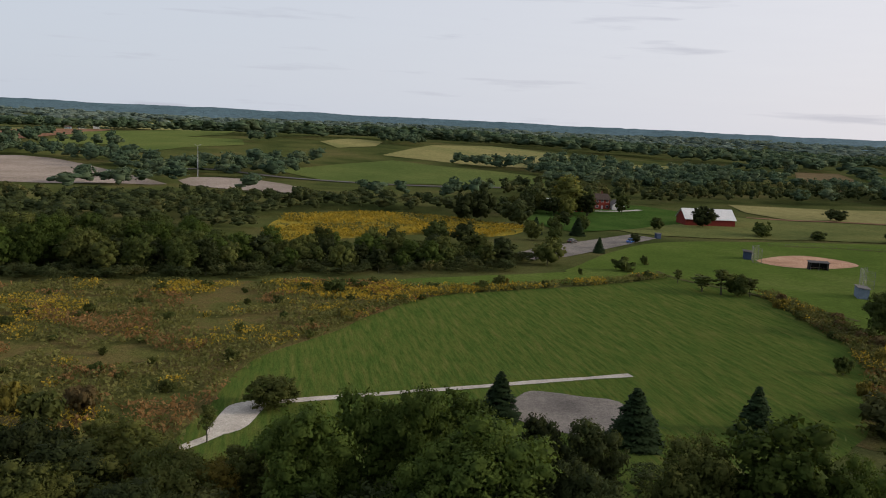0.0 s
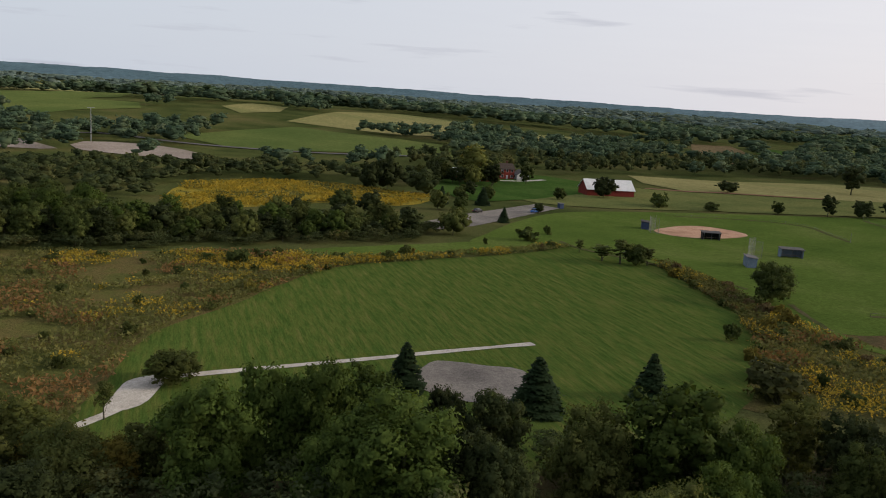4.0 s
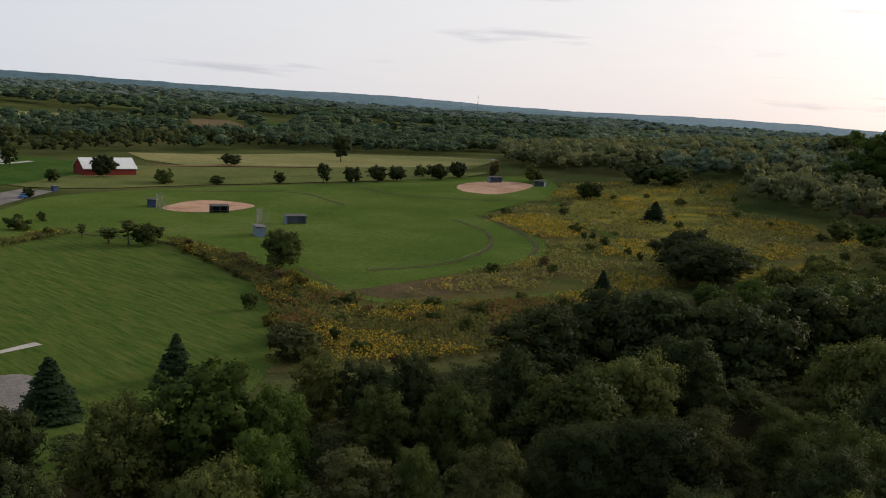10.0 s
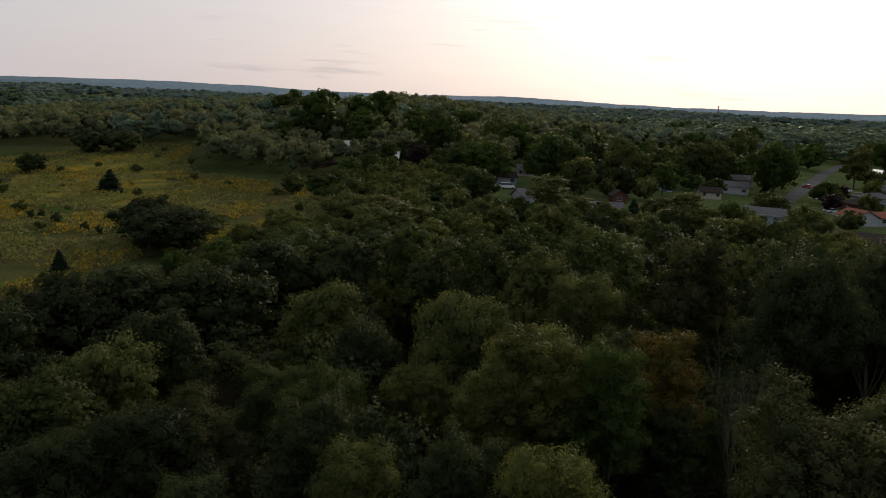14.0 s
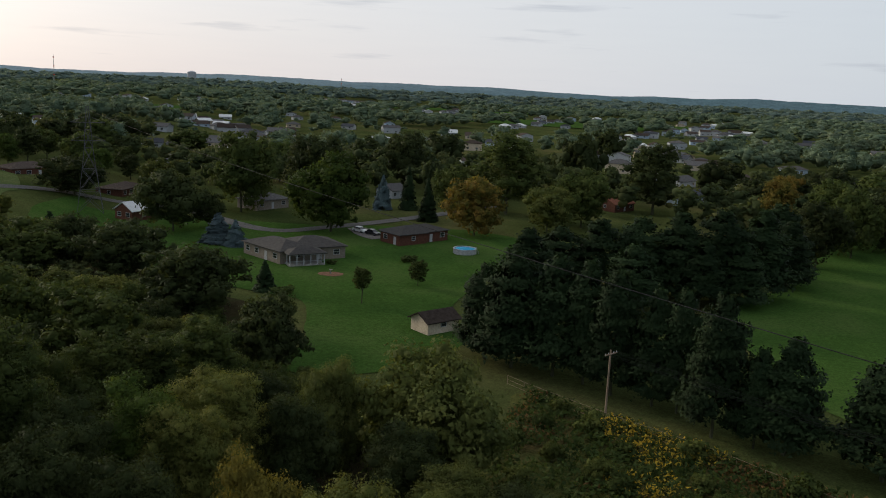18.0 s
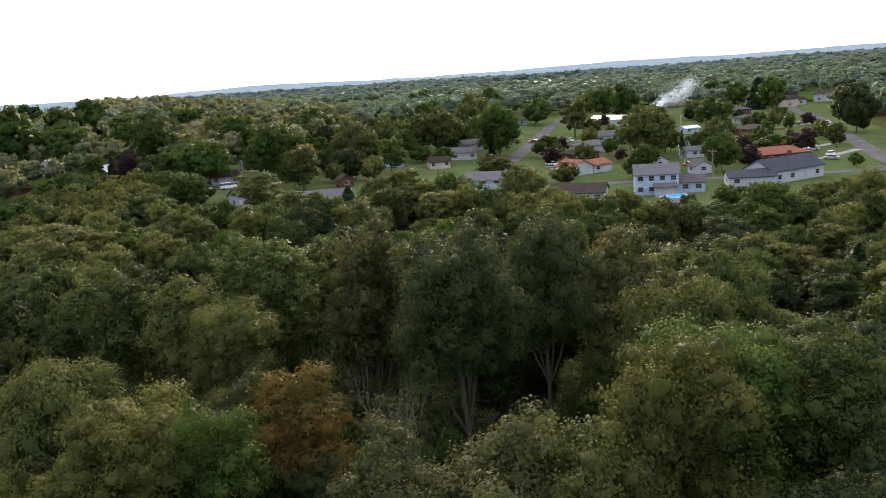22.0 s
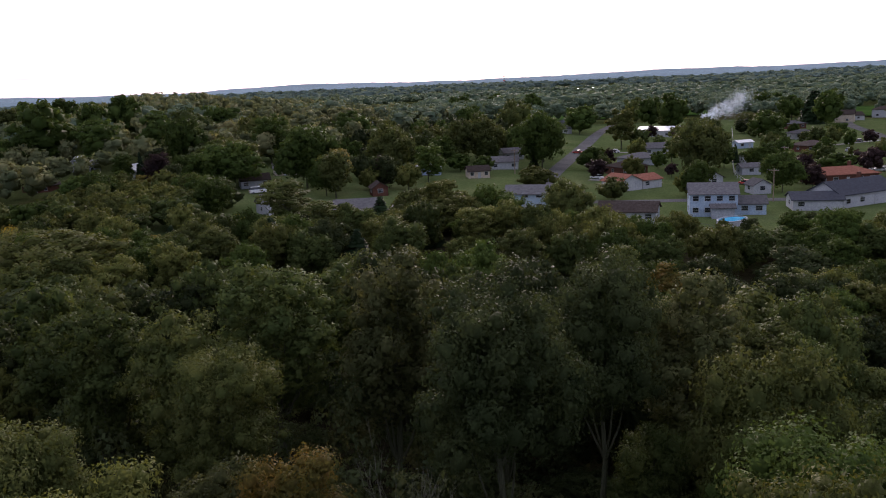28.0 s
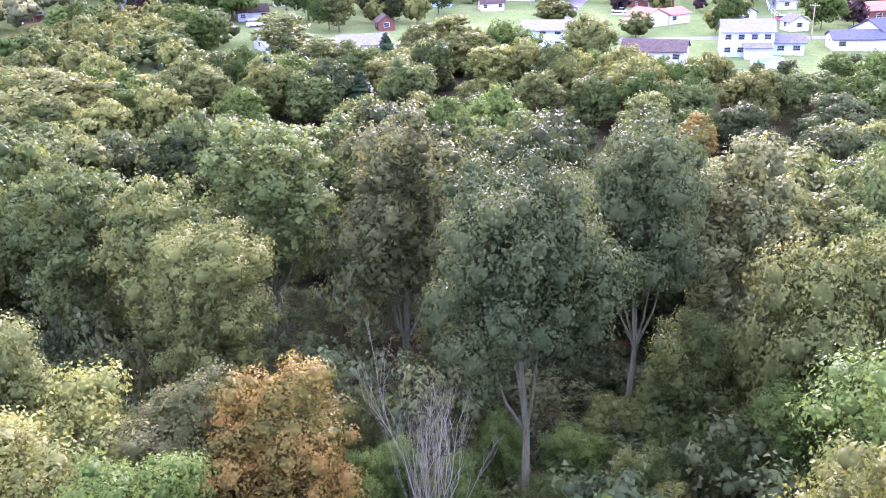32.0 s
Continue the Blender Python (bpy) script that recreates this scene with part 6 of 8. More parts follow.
# ---- trees of the estate ----
# Many kinds here are light-leaved in place of haze over the estate.
GARDEN_TREES = """
dark_tree 285.9 -275.1 19.8 10.0
spruce 467.7 -374.7 18.6 8.1
green_tree 391.1 -286.7 11.7 8.1
dark_tree 416.6 -288.9 7.7 6.2
yellow_tree 164.7 -162.3 9.1 4.4
yellow_tree 164.9 -154.9 7.2 3.8
olive_tree 167.3 -149.4 5.9 3.8
green_tree 206.9 -199.1 4.0 2.4
green_tree 367.0 -288.8 4.2 5.6
green_tree 418.8 46.1 24.0 10.0
green_tree 400.5 25.3 24.0 8.4
green_tree 370.4 1.2 19.8 7.9
olive_tree 485.4 74.0 18.6 8.2
green_tree 392.8 58.8 16.5 6.6
yellow_tree 313.2 -25.7 15.1 8.6
green_tree 324.4 -52.3 17.0 10.0
green_tree 354.9 -40.6 18.8 7.8
gold_tree 285.3 -55.4 12.9 4.8
slim_tree 210.5 -33.0 14.2 5.3
slim_tree 200.7 -39.1 10.4 3.7
yellow_tree 278.5 -75.7 8.4 4.6
purple_tree 285.1 -68.9 10.1 3.5
olive_tree 315.9 -79.2 18.0 8.5
green_tree 414.6 -82.7 14.8 9.4
green_tree 431.2 -24.3 15.7 8.6
yellow_tree 246.0 -0.2 6.8 5.1
yellow_tree 246.7 12.1 7.0 4.6
green_tree 275.3 29.0 8.3 5.6
olive_tree 246.6 -10.0 8.8 5.2
green_tree 251.7 -17.4 10.9 5.6
yellow_tree 210.2 15.2 8.6 8.8
yellow_tree 198.9 -10.8 6.8 4.8
yellow_tree 204.4 -1.2 6.6 3.8
yellow_tree 193.8 -50.1 7.1 4.2
yellow_tree 199.6 -57.4 8.2 5.2
yellow_tree 211.7 -67.4 11.3 4.7
green_tree 291.4 12.9 9.9 5.5
spruce 334.8 4.8 9.2 2.1
purple_tree 322.1 -1.8 10.1 4.6
green_tree 320.2 24.9 7.4 5.4
olive_tree 250.6 5.4 7.7 4.2
yellow_tree 385.4 -36.3 16.5 7.7
oak 412.1 -11.1 16.5 9.7
green_tree 495.4 51.4 21.2 10.0
green_tree 441.0 16.8 20.9 9.4
green_tree 512.1 73.4 19.7 10.0
olive_tree 296.2 41.8 7.8 4.9
gold_tree 304.6 2.6 5.9 2.9
yellow_tree 204.5 6.6 6.1 4.9
olive_tree 202.0 -19.6 4.7 4.2
green_tree 194.8 -23.7 4.5 3.7
olive_tree 341.9 -121.7 18.4 8.9
green_tree 327.8 -139.9 18.6 10.0
olive_tree 335.3 -109.2 16.4 6.3
green_tree 466.6 -218.4 15.1 8.6
yellow_tree 362.3 -190.0 18.0 6.7
green_tree 493.7 -278.0 18.7 8.9
green_tree 444.1 -264.0 21.6 10.0
oak 279.5 -177.3 17.8 9.1
purple_tree 277.0 -137.9 6.3 3.6
green_tree 297.8 -145.7 8.4 5.4
olive_tree 203.2 -95.2 11.2 5.9
green_tree 206.2 -78.8 10.3 5.5
yellow_tree 264.4 -111.2 7.0 6.1
green_tree 227.5 -142.6 10.2 4.7
olive_tree 232.7 -120.5 6.4 4.5
green_tree 303.2 -107.5 6.7 4.1
green_tree 313.1 -102.5 6.6 4.6
green_tree 224.3 -167.0 11.2 5.8
purple_tree 235.6 -182.2 8.8 4.0
green_tree 253.4 -209.8 6.3 6.5
green_tree 368.1 -268.4 14.3 9.4
spruce 460.2 -365.8 19.5 10.0
green_tree 593.5 -432.0 17.2 10.0
yellow_tree 205.5 -71.0 8.5 3.7
yellow_tree 188.6 -100.0 4.9 2.5
spruce 294.5 -200.3 6.5 1.7
green_tree 329.2 -179.5 7.4 2.9
green_tree 271.5 -194.7 9.1 5.6
olive_tree 435.3 -301.9 9.3 6.1
olive_tree 466.2 -180.0 18.5 10.0
green_tree 451.0 -150.0 15.6 8.6
green_tree 767.2 -309.3 20.7 10.0
green_tree 917.9 -325.7 20.5 10.0
yellow_tree 186.1 -100.4 2.2 2.7
green_tree 705.8 -220.2 21.7 10.0
"""


def estate_trees():
    done = []
    for row in GARDEN_TREES.split("\n"):
        if row:
            kind, x, y, h, r = row.split()
            done.append((float(x), float(y), float(r)))
            tree(kind, float(x), float(y), float(h), float(r), group="estate trees")
    g = "estate trees"
    tree("olive_tree", 271.5, -52.5, 13.5, 5.3, group=g)
    tree("green_tree", 294.6, -46.9, 19.2, 10.0, group=g)
    tree("green_tree", 301.2, -23.3, 14.9, 10.0, group=g)
    tree("green_tree", 305.6, -130.3, 20.5, 10.0, group=g)
    tree("olive_tree", 264.9, -168.3, 18.4, 9.1, group=g)
    tree("green_tree", 398.1, 47.0, 29.5, 10.0, group=g)
    tree("green_tree", 372.5, 22.3, 19.4, 8.3, group=g)
    tree("green_tree", 348.6, -9.7, 18.6, 8.8, group=g)
    tree("olive_tree", 475.1, -278.4, 10.0, 8.8, group=g)
    tree("olive_tree", 405.2, -295.8, 11.7, 9.5, group=g)
    tree("green_tree", 432.9, -353.4, 20.7, 10.0, group=g)
    tree("green_tree", 499.0, -381.2, 16.4, 10.0, group=g)
    tree("spruce", 307.6, -127.9, 5.5, 2.6, group=g)
    tree("olive_tree", 550.2, -297.9, 17.2, 10.0, group=g)
    tree("green_tree", 449.5, -210.1, 15.2, 9.4, group=g)

estate_trees()


def thickets():
    """Young yellow-green trees at the edge of the gardens."""
    rng = random.Random(29)
    for outline, step in (([(222, 18), (226, -8), (250, -18), (285, -20), (310, 5), (290, 30), (250, 26)], 9.0), ([(206, -55), (222, -58), (238, -66), (226, -84), (206, -80)], 7.5)):
        for x, y in scatter(outline, step, 30):
            h = rng.uniform(5.5, 8.5)
            tree(rng.choice(("yellow_tree", "yellow_tree", "olive_tree", "maple")), x, y, h, h * rng.uniform(0.45, 0.6), group="estate trees")


thickets()


def street_trees():
    """Tall garden trees round the brick houses beyond the bend of the street."""
    rng = random.Random(71)
    homes = ((206, -244), (175, -252), (125, -250), (164, -213), (150, -209), (231, -192))
    streets = ((183, -232), (150, -235), (112, -214), (196, -208), (240, -236), (290, -272))
    for x, y in scatter([(272, -306), (261, -338), (251, -376), (195, -289), (194, -247), (199, -220)], 17.0, 72):
        if min(math.hypot(x - a, y - b) for a, b in homes) < 13 or min(math.hypot(x - a, y - b) for a, b in streets) < 9 or by_house(x, y):
            continue
        h = rng.uniform(9, 17)
        tree(rng.choice(("green_tree", "oak", "dark_tree", "maple", "dark_tree")), x, y, h, h * rng.uniform(0.38, 0.5), group="estate trees")


street_trees()


def garden_trees():
    """Small trees and bushes on the lawns between the two straight streets."""
    rng = random.Random(83)
    homes = ((252, -141), (280, -152), (303, -170), (336, -193), (419, -240), (245, -160), (225, -161), (341, -237), (290, -205), (262, -184), (230, -193), (196, -155), (200, -170), (311, -249), (366, -287), (429, -330), (200, -130), (201, -108))
    lines = (((240, -100), (560, -290)), ((196, -208), (520, -440)), ((444, -300), (227, -163)))
    for x, y in scatter([(236, -118), (300, -150), (430, -232), (450, -335), (330, -290), (250, -236), (212, -178)], 15.0, 84):
        if min(math.hypot(x - a, y - b) for a, b in homes) < 11:
            continue
        if min(abs((b[0] - a[0]) * (y - a[1]) - (b[1] - a[1]) * (x - a[0])) / math.hypot(b[0] - a[0], b[1] - a[1]) for a, b in lines) < 7:
            continue
        h = rng.uniform(3.5, 9)
        tree(rng.choice(("green_tree", "maple", "olive_tree", "green_tree", "yellow_tree", "purple_tree")), x, y, h, h * rng.uniform(0.4, 0.55), group="estate trees")


garden_trees()


def estate_copses():
    """Garden trees between the houses north of the straight street."""
    rng = random.Random(44)
    homes = ((301, -32), (326, -43), (308, -90), (313, -119), (341, -133), (295, -104), (270, -65), (285, -31), (250, -35), (235, -52))
    kinds = ["green_tree", "green_tree", "maple", "olive_tree", "yellow_tree", "dark_tree"]
    for x, y in scatter([(258, -5), (262, -48), (292, -112), (420, -185), (480, -130), (400, -40), (330, 20)], 15.5, 44):
        if min(math.hypot(x - a, y - b) for a, b in homes) < 13 or abs(y + 100 + (x - 240) * 0.58) < 13:
            continue
        h = rng.uniform(7, 13)
        tree(rng.choice(kinds), x, y, h, h * rng.uniform(0.4, 0.52), group="estate trees")


estate_copses()


# ---- buildings ----
def ridge_roof(L, W, z, rise, over=0.45, thick=0.18):
    """Two sloping slabs that meet at a ridge along x."""
    bm = bmesh.new()
    hw = W / 2 + over
    drop = rise * over / (W / 2)
    prof = [(-hw, z - drop), (0, z + rise), (hw, z - drop), (hw, z - drop + thick), (0, z + rise + thick * 1.15), (-hw, z - drop + thick)]
    ends = []
    for x in (-L / 2 - over, L / 2 + over):
        ends.append([bm.verts.new((x, y, h)) for y, h in prof])
    n = len(prof)
    for i in range(n):
        bm.faces.new((ends[0][i], ends[0][(i + 1) % n], ends[1][(i + 1) % n], ends[1][i]))
    for e in ends:
        bm.faces.new((e[0], e[1], e[4], e[5]))
        bm.faces.new((e[1], e[2], e[3], e[4]))
    bmesh.ops.recalc_face_normals(bm, faces=bm.faces[:])
    return bm


def hip_roof(L, W, z, rise, over=0.5, thick=0.16):
    bm = bmesh.new()
    a, b = L / 2 + over, W / 2 + over
    r = max(0.3, a - b)
    low = [bm.verts.new((x, y, z)) for x, y in ((-a, -b), (a, -b), (a, b), (-a, b))]
    mid = [bm.verts.new((v.co.x, v.co.y, z + thick)) for v in low]
    top = [bm.verts.new((-r, 0, z + thick + rise)), bm.verts.new((r, 0, z + thick + rise))]
    bm.faces.new(low)
    for i in range(4):
        bm.faces.new((low[i], low[(i + 1) % 4], mid[(i + 1) % 4], mid[i]))
    bm.faces.new((mid[0], mid[1], top[1], top[0]))
    bm.faces.new((mid[1], mid[2], top[1]))
    bm.faces.new((mid[2], mid[3], top[0], top[1]))
    bm.faces.new((mid[3], mid[0], top[0]))
    bmesh.ops.recalc_face_normals(bm, faces=bm.faces[:])
    return bm


def gable_walls(L, W, z, rise):
    bm = bmesh.new()
    prof = [(-W / 2, -0.4), (W / 2, -0.4), (W / 2, z), (0, z + rise), (-W / 2, z)]
    ends = [[bm.verts.new((x, y, h)) for y, h in prof] for x in (-L / 2, L / 2)]
    for e in ends:
        bm.faces.new(e)
    for i in range(5):
        bm.faces.new((ends[0][i], ends[0][(i + 1) % 5], ends[1][(i + 1) % 5], ends[1][i]))
    bmesh.ops.recalc_face_normals(bm, faces=bm.faces[:])
    return bm


def window(parent, x, y, z, w, h, turn):
    m = pose(x, y, z, 0, 0, turn)
    bm = bmesh.new()
    for a, b, c, d in ((-w / 2, 0, 0.09, h), (w / 2, 0, 0.09, h), (0, -h / 2, w + 0.09, 0.09), (0, h / 2, w + 0.09, 0.09), (0, 0, w, 0.05)):
        add_box(bm, (c, 0.12, d), (a, 0, b))
    bm.transform(m)
    f = part("window", bm, M["white"], parent, "white window frame")
    bm = box((w, 0.03, h))
    bm.transform(m)
    part("pane", bm, M["glass"], f, "dark window glass")


def house(p, q, depth, wall_h=2.7, rise=1.6, walls="white", roof="roof_grey", shape="gable", label="", name="house", floors=1, windows=3, chimney=False, door=True, garage=0, cross=False, category="house", sides=True, group=""):
    """A house fitted to the camera's view: near corners left and right, and depth."""
    L = math.hypot(q[0] - p[0], q[1] - p[1])
    a = math.atan2(q[1] - p[1], q[0] - p[0])
    cx, cy = (p[0] + q[0]) / 2 - math.sin(a) * depth / 2, (p[1] + q[1]) / 2 + math.cos(a) * depth / 2
    z = min(terrain(p[0], p[1]), terrain(q[0], q[1]), terrain(cx, cy))
    ob = thing(name, pose(cx, cy, z + 0.1, 0, 0, math.degrees(a)), label, category, group)
    flip = cross
    if shape == "gable":
        if flip:
            bm = gable_walls(depth, L, wall_h, rise)
            bm.transform(pose(0, 0, 0, 0, 0, 90))
            part("wall", bm, M[walls], ob)
            bm = ridge_roof(depth, L, wall_h, rise)
            bm.transform(pose(0, 0, 0, 0, 0, 90))
            part("roof", bm, M[roof], ob)
        else:
            part("wall", gable_walls(L, depth, wall_h, rise), M[walls], ob)
            part("roof", ridge_roof(L, depth, wall_h, rise), M[roof], ob)
    else:
        part("wall", box((L, depth, wall_h + 0.4), (0, 0, wall_h / 2 - 0.2)), M[walls], ob)
        part("roof", hip_roof(L, depth, wall_h, rise), M[roof], ob)
    for f in range(floors):
        zc = 1.55 + f * 2.7
        for k in range(windows):
            x = -L / 2 + L * (k + 0.5) / windows
            if door and f == 0 and k == windows // 2 and windows > 1:
                d = part("door", box((0.95, 0.1, 2.05), (x, -depth / 2 - 0.03, 1.03)), M["white"], ob, "pale panel door")
                part("handle", box((0.05, 0.08, 0.12), (x + 0.36, -depth / 2 - 0.1, 1.0)), M["dark_metal"], d)
                continue
            window(ob, x, -depth / 2 - 0.02, zc, min(1.5, L / windows * 0.5), 1.15, 0)
        if sides:
            for s in (-1, 1):
                window(ob, s * (L / 2 + 0.02), 0, zc, 1.1, 1.1, 90)
    for k in range(garage):
        x = L / 2 - 1.8 - k * 3.0
        part("garage_door", box((2.6, 0.1, 2.2), (x, -depth / 2 - 0.04, 1.1), 0.03), M["white"], ob, "white garage door")
    if chimney:
        part("chimney", box((0.9, 0.7, rise + 1.6), (L * 0.2, depth * 0.12, wall_h + rise * 0.5 + 0.6), 0.03), M["brick"], ob, "red brick chimney")
    return ob


def sub(p, q, t0, t1, off=0.0):
    """Two points along the line p-q at shares t0 and t1, shifted back by off."""
    a = math.atan2(q[1] - p[1], q[0] - p[0])
    n = (-math.sin(a) * off, math.cos(a) * off)
    return [(p[0] + (q[0] - p[0]) * t + n[0], p[1] + (q[1] - p[1]) * t + n[1]) for t in (t0, t1)]


# the estate
P, Q = (202, -125), (197, -134.4)
house(P, Q, 8.5, 5.3, 2.0, "siding_blue", "roof_grey", label="two-storey pale blue house with grey shingle roof", floors=2, windows=4)
house(*sub(P, Q, 1.02, 1.62, 2.5), 6.5, 2.6, 1.4, "siding_blue", "roof_grey", label="pale blue garage wing beside the tall house", name="garage", windows=2, door=False)
house(*sub(P, Q, 0.44, 0.90, -3.2), 3.2, 2.5, 0.6, "siding_grey", "roof_grey", label="low covered porch behind the pale blue house", name="porch", windows=0, door=False, sides=False, category="porch")
house((205, -103), (197.4, -113.6), 8.5, 2.6, 1.7, "siding_grey", "roof_brown", label="long grey house with brown shingle roof", windows=4)
house((229, -89), (223.5, -98), 8.0, 4.6, 1.7, "siding_blue", "roof_grey", label="pale blue house half hidden by trees", floors=2)
house((236, -47), (234.3, -57.6), 8.5, 2.7, 1.8, "white", "roof_grey", label="white house with dark grey gable roof", windows=3)
house((246.5, -130), (248.5, -138), 8.0, 2.7, 1.8, "white", "roof_red", label="white house with terracotta gable roof", cross=True, windows=2)
house((248.8, -138.4), (250.5, -145.5), 7.5, 2.5, 1.3, "white", "roof_red", label="low white wing with terracotta roof", windows=2)
house((279, -147), (280.5, -157.5), 9, 2.7, 1.7, "brick", "roof_brown", label="brown brick house with brown roof", windows=3, shape="hip")
house((301, -163), (302.5, -176), 10, 2.7, 1.7, "siding_grey", "roof_grey", label="grey house with grey hipped roof", shape="hip")
house((337, -187), (332, -198.5), 10, 2.7, 1.8, "siding_grey", "roof_grey", label="grey house with pale shingle roof", garage=1)
house((427, -232), (410, -247), 12, 3.4, 1.8, "white", "roof_white", label="long white building with pale metal roof", windows=5)
house((245, -156.5), (244.4, -162), 6, 2.5, 1.5, "white", "roof_brown", label="small white garage with brown roof", name="garage", windows=1, cross=True, door=False)
house((225, -158.5), (224.3, -163.5), 5, 2.4, 1.4, "white", "roof_grey", label="white garden garage with gable roof", name="garage", windows=1, cross=True)
house((341, -233.5), (340.8, -240.5), 5, 2.5, 0.8, "siding_blue", "roof_white", label="pale blue mobile home along the fence", windows=2)
house((290, -201), (288.5, -208), 5, 2.5, 0.8, "white", "roof_grey", label="white mobile home along the fence", windows=2)
house((262, -180.5), (260.6, -186.5), 5, 2.5, 1.0, "siding_grey", "roof_grey", label="grey shed beside the white fence", name="shed", windows=1, category="shed")
house((231, -183.5), (227.6, -201.5), 10, 2.7, 1.8, "brick", "roof_red", label="brick ranch house with reddish hipped roof", shape="hip", windows=5, chimney=True)
house((198, -150), (193, -160), 8, 2.5, 1.4, "white", "roof_navy", label="white wing with dark slate roof", windows=3, garage=1)
house((195, -161), (198.5, -180), 10, 3.2, 2.6, "white", "roof_navy", label="white house with a large dark slate roof", windows=4, chimney=True)
house((310, -243), (311, -255.5), 10, 2.7, 1.6, "brick", "roof_brown", label="brick ranch house with brown hipped roof", shape="hip", windows=4)
house((367, -281.5), (364.4, -292), 9, 2.7, 1.6, "white", "roof_grey", label="white ranch house with grey hipped roof", shape="hip")
house((430, -324.5), (428, -336), 9, 2.7, 1.6, "brick", "roof_grey", label="brick ranch house with grey roof", shape="hip")
house((300.5, -27), (301, -36), 8, 2.6, 1.6, "siding_grey", "roof_brown", label="grey house with brown roof under trees")
house((326, -39), (325.4, -47), 8, 2.6, 1.6, "siding_tan", "roof_grey", label="tan house behind garden trees")
house((270, -63), (270, -67.6), 5, 2.5, 1.5, "brick", "roof_brown", label="small brick shed with white door", name="shed", windows=1, cross=True, category="shed")
house((310, -85.5), (307, -93.5), 6, 2.6, 0.9, "siding_blue", "roof_white", label="pale blue mobile home under trees", windows=3)
house((315, -114.5), (311.5, -123.5), 7, 2.8, 1.6, "white", "roof_grey", label="white house with grey roof near the street")
house((341, -129), (341, -137), 8, 2.7, 1.6, "siding_grey", "roof_grey", label="grey house with grey roof behind the street")
house((295, -100), (294, -107), 7, 2.4, 1.4, "siding_tan", "roof_brown", label="low tan house with brown roof")
house((250, -31.5), (252.6, -38.4), 7, 3.2, 2.0, "white", "roof_grey", label="white gabled house behind birches", windows=2)
house((424, 58.5), (420, 50), 9, 2.8, 1.8, "siding_tan", "roof_brown", label="tan house in the woods")
house((340, 12), (337, 6.6), 6, 2.6, 2.0, "white", "roof_white", label="small white garage in the woods", name="garage", cross=True, windows=1)
house((362, 48), (353, 37), 9, 2.6, 1.3, "brick", "roof_brown", label="low brick house with brown roof in the woods", shape="hip")
house((386, 34), (378, 29), 7, 4.5, 2.0, "white", "roof_white", label="white house with pale roof in the woods", floors=2, windows=2, cross=True)
# the ranch houses in the south
P, Q = (102, -181), (88.5, -173)
house((102, -182.5), (89.5, -174.5), 9.5, 2.7, 1.5, "stone", "roof_dark", label="stone ranch house with low dark hipped roof", shape="hip", windows=4, chimney=False)
house((88.6, -178.2), (79, -187.5), 11.0, 2.7, 1.8, "stone", "roof_dark", label="stone wing of the ranch house with dark hipped roof", shape="hip", windows=3)


def porch(p, q, depth, label):
    """An open porch: floor, white posts and rail under a low hipped roof."""
    L = math.hypot(q[0] - p[0], q[1] - p[1])
    a = math.atan2(q[1] - p[1], q[0] - p[0])
    ob = thing("porch", pose((p[0] + q[0]) / 2 - math.sin(a) * depth / 2, (p[1] + q[1]) / 2 + math.cos(a) * depth / 2, 0.1, 0, 0, math.degrees(a)), label, "porch")
    part("floor", box((L, depth, 0.3), (0, 0, 0.1)), M["concrete"], ob)
    part("roof", hip_roof(L, depth, 2.55, 1.1, 0.4), M["roof_dark"], ob)
    for k in range(6):
        part("post", box((0.18, 0.18, 2.4), (-L / 2 + 0.15 + k * (L - 0.3) / 5, -depth / 2 + 0.15, 1.4)), M["white"], ob)
    for s_ in (-1, 1):
        part("post", box((0.18, 0.18, 2.4), (s_ * (L / 2 - 0.15), 0, 1.4)), M["white"], ob)
    part("rail", box((L - 0.4, 0.08, 0.1), (0, -depth / 2 + 0.15, 1.0)), M["white"], ob)
    part("beam", box((L, 0.2, 0.25), (0, -depth / 2 + 0.15, 2.48)), M["white"], ob)


porch((86.6, -173.0), (80.4, -178.4), 4.6, "white porch with posts under a dark roof")
house((78, -212), (71.6, -207.4), 9, 2.6, 1.4, "brick", "roof_dark", label="red brick ranch house with dark roof", shape="hip", windows=2)
house((71.4, -208.6), (62.5, -222), 8.5, 2.6, 1.4, "brick", "roof_dark", label="long red brick wing with dark roof", shape="hip", windows=4, door=True)
house((49.5, -137.0), (45.9, -134.2), 6.5, 2.05, 1.15, "siding_tan", "roof_brown", label="cream garden shed with brown gable roof", name="shed", cross=True, windows=0, door=True, category="shed")
house((154, -210), (147.4, -208), 8, 2.8, 2.0, "brick", "roof_white", label="small red brick garage with pale roof", name="garage", cross=True, windows=2, door=False)
house((338, -348), (344, -366), 10, 2.8, 2.0, "brick", "roof_brown", label="brick house with steep brown roof")
house((209, -237), (203.6, -251), 10, 2.7, 1.7, "brick", "roof_brown", label="brick ranch house by the street", shape="hip", windows=4)
house((175, -245), (176.4, -260), 9, 2.6, 1.4, "brick", "roof_brown", label="low brick house under dark trees", shape="hip", windows=4)
house((128, -244), (122.5, -256), 9, 2.7, 1.8, "stone", "roof_grey", label="stone house with grey roof under oaks", shape="hip", windows=3)
house((99, -294), (95.6, -301), 8, 2.8, 2.0, "siding_grey", "roof_grey", label="grey house behind the oaks")
house((-5, -402), (-13, -416), 9, 3.0, 2.0, "white", "roof_grey", label="white house with grey roof among trees")
house((-31, -423), (-42, -440), 9, 3.0, 2.2, "white", "roof_brown", label="white house with brown gable roof")
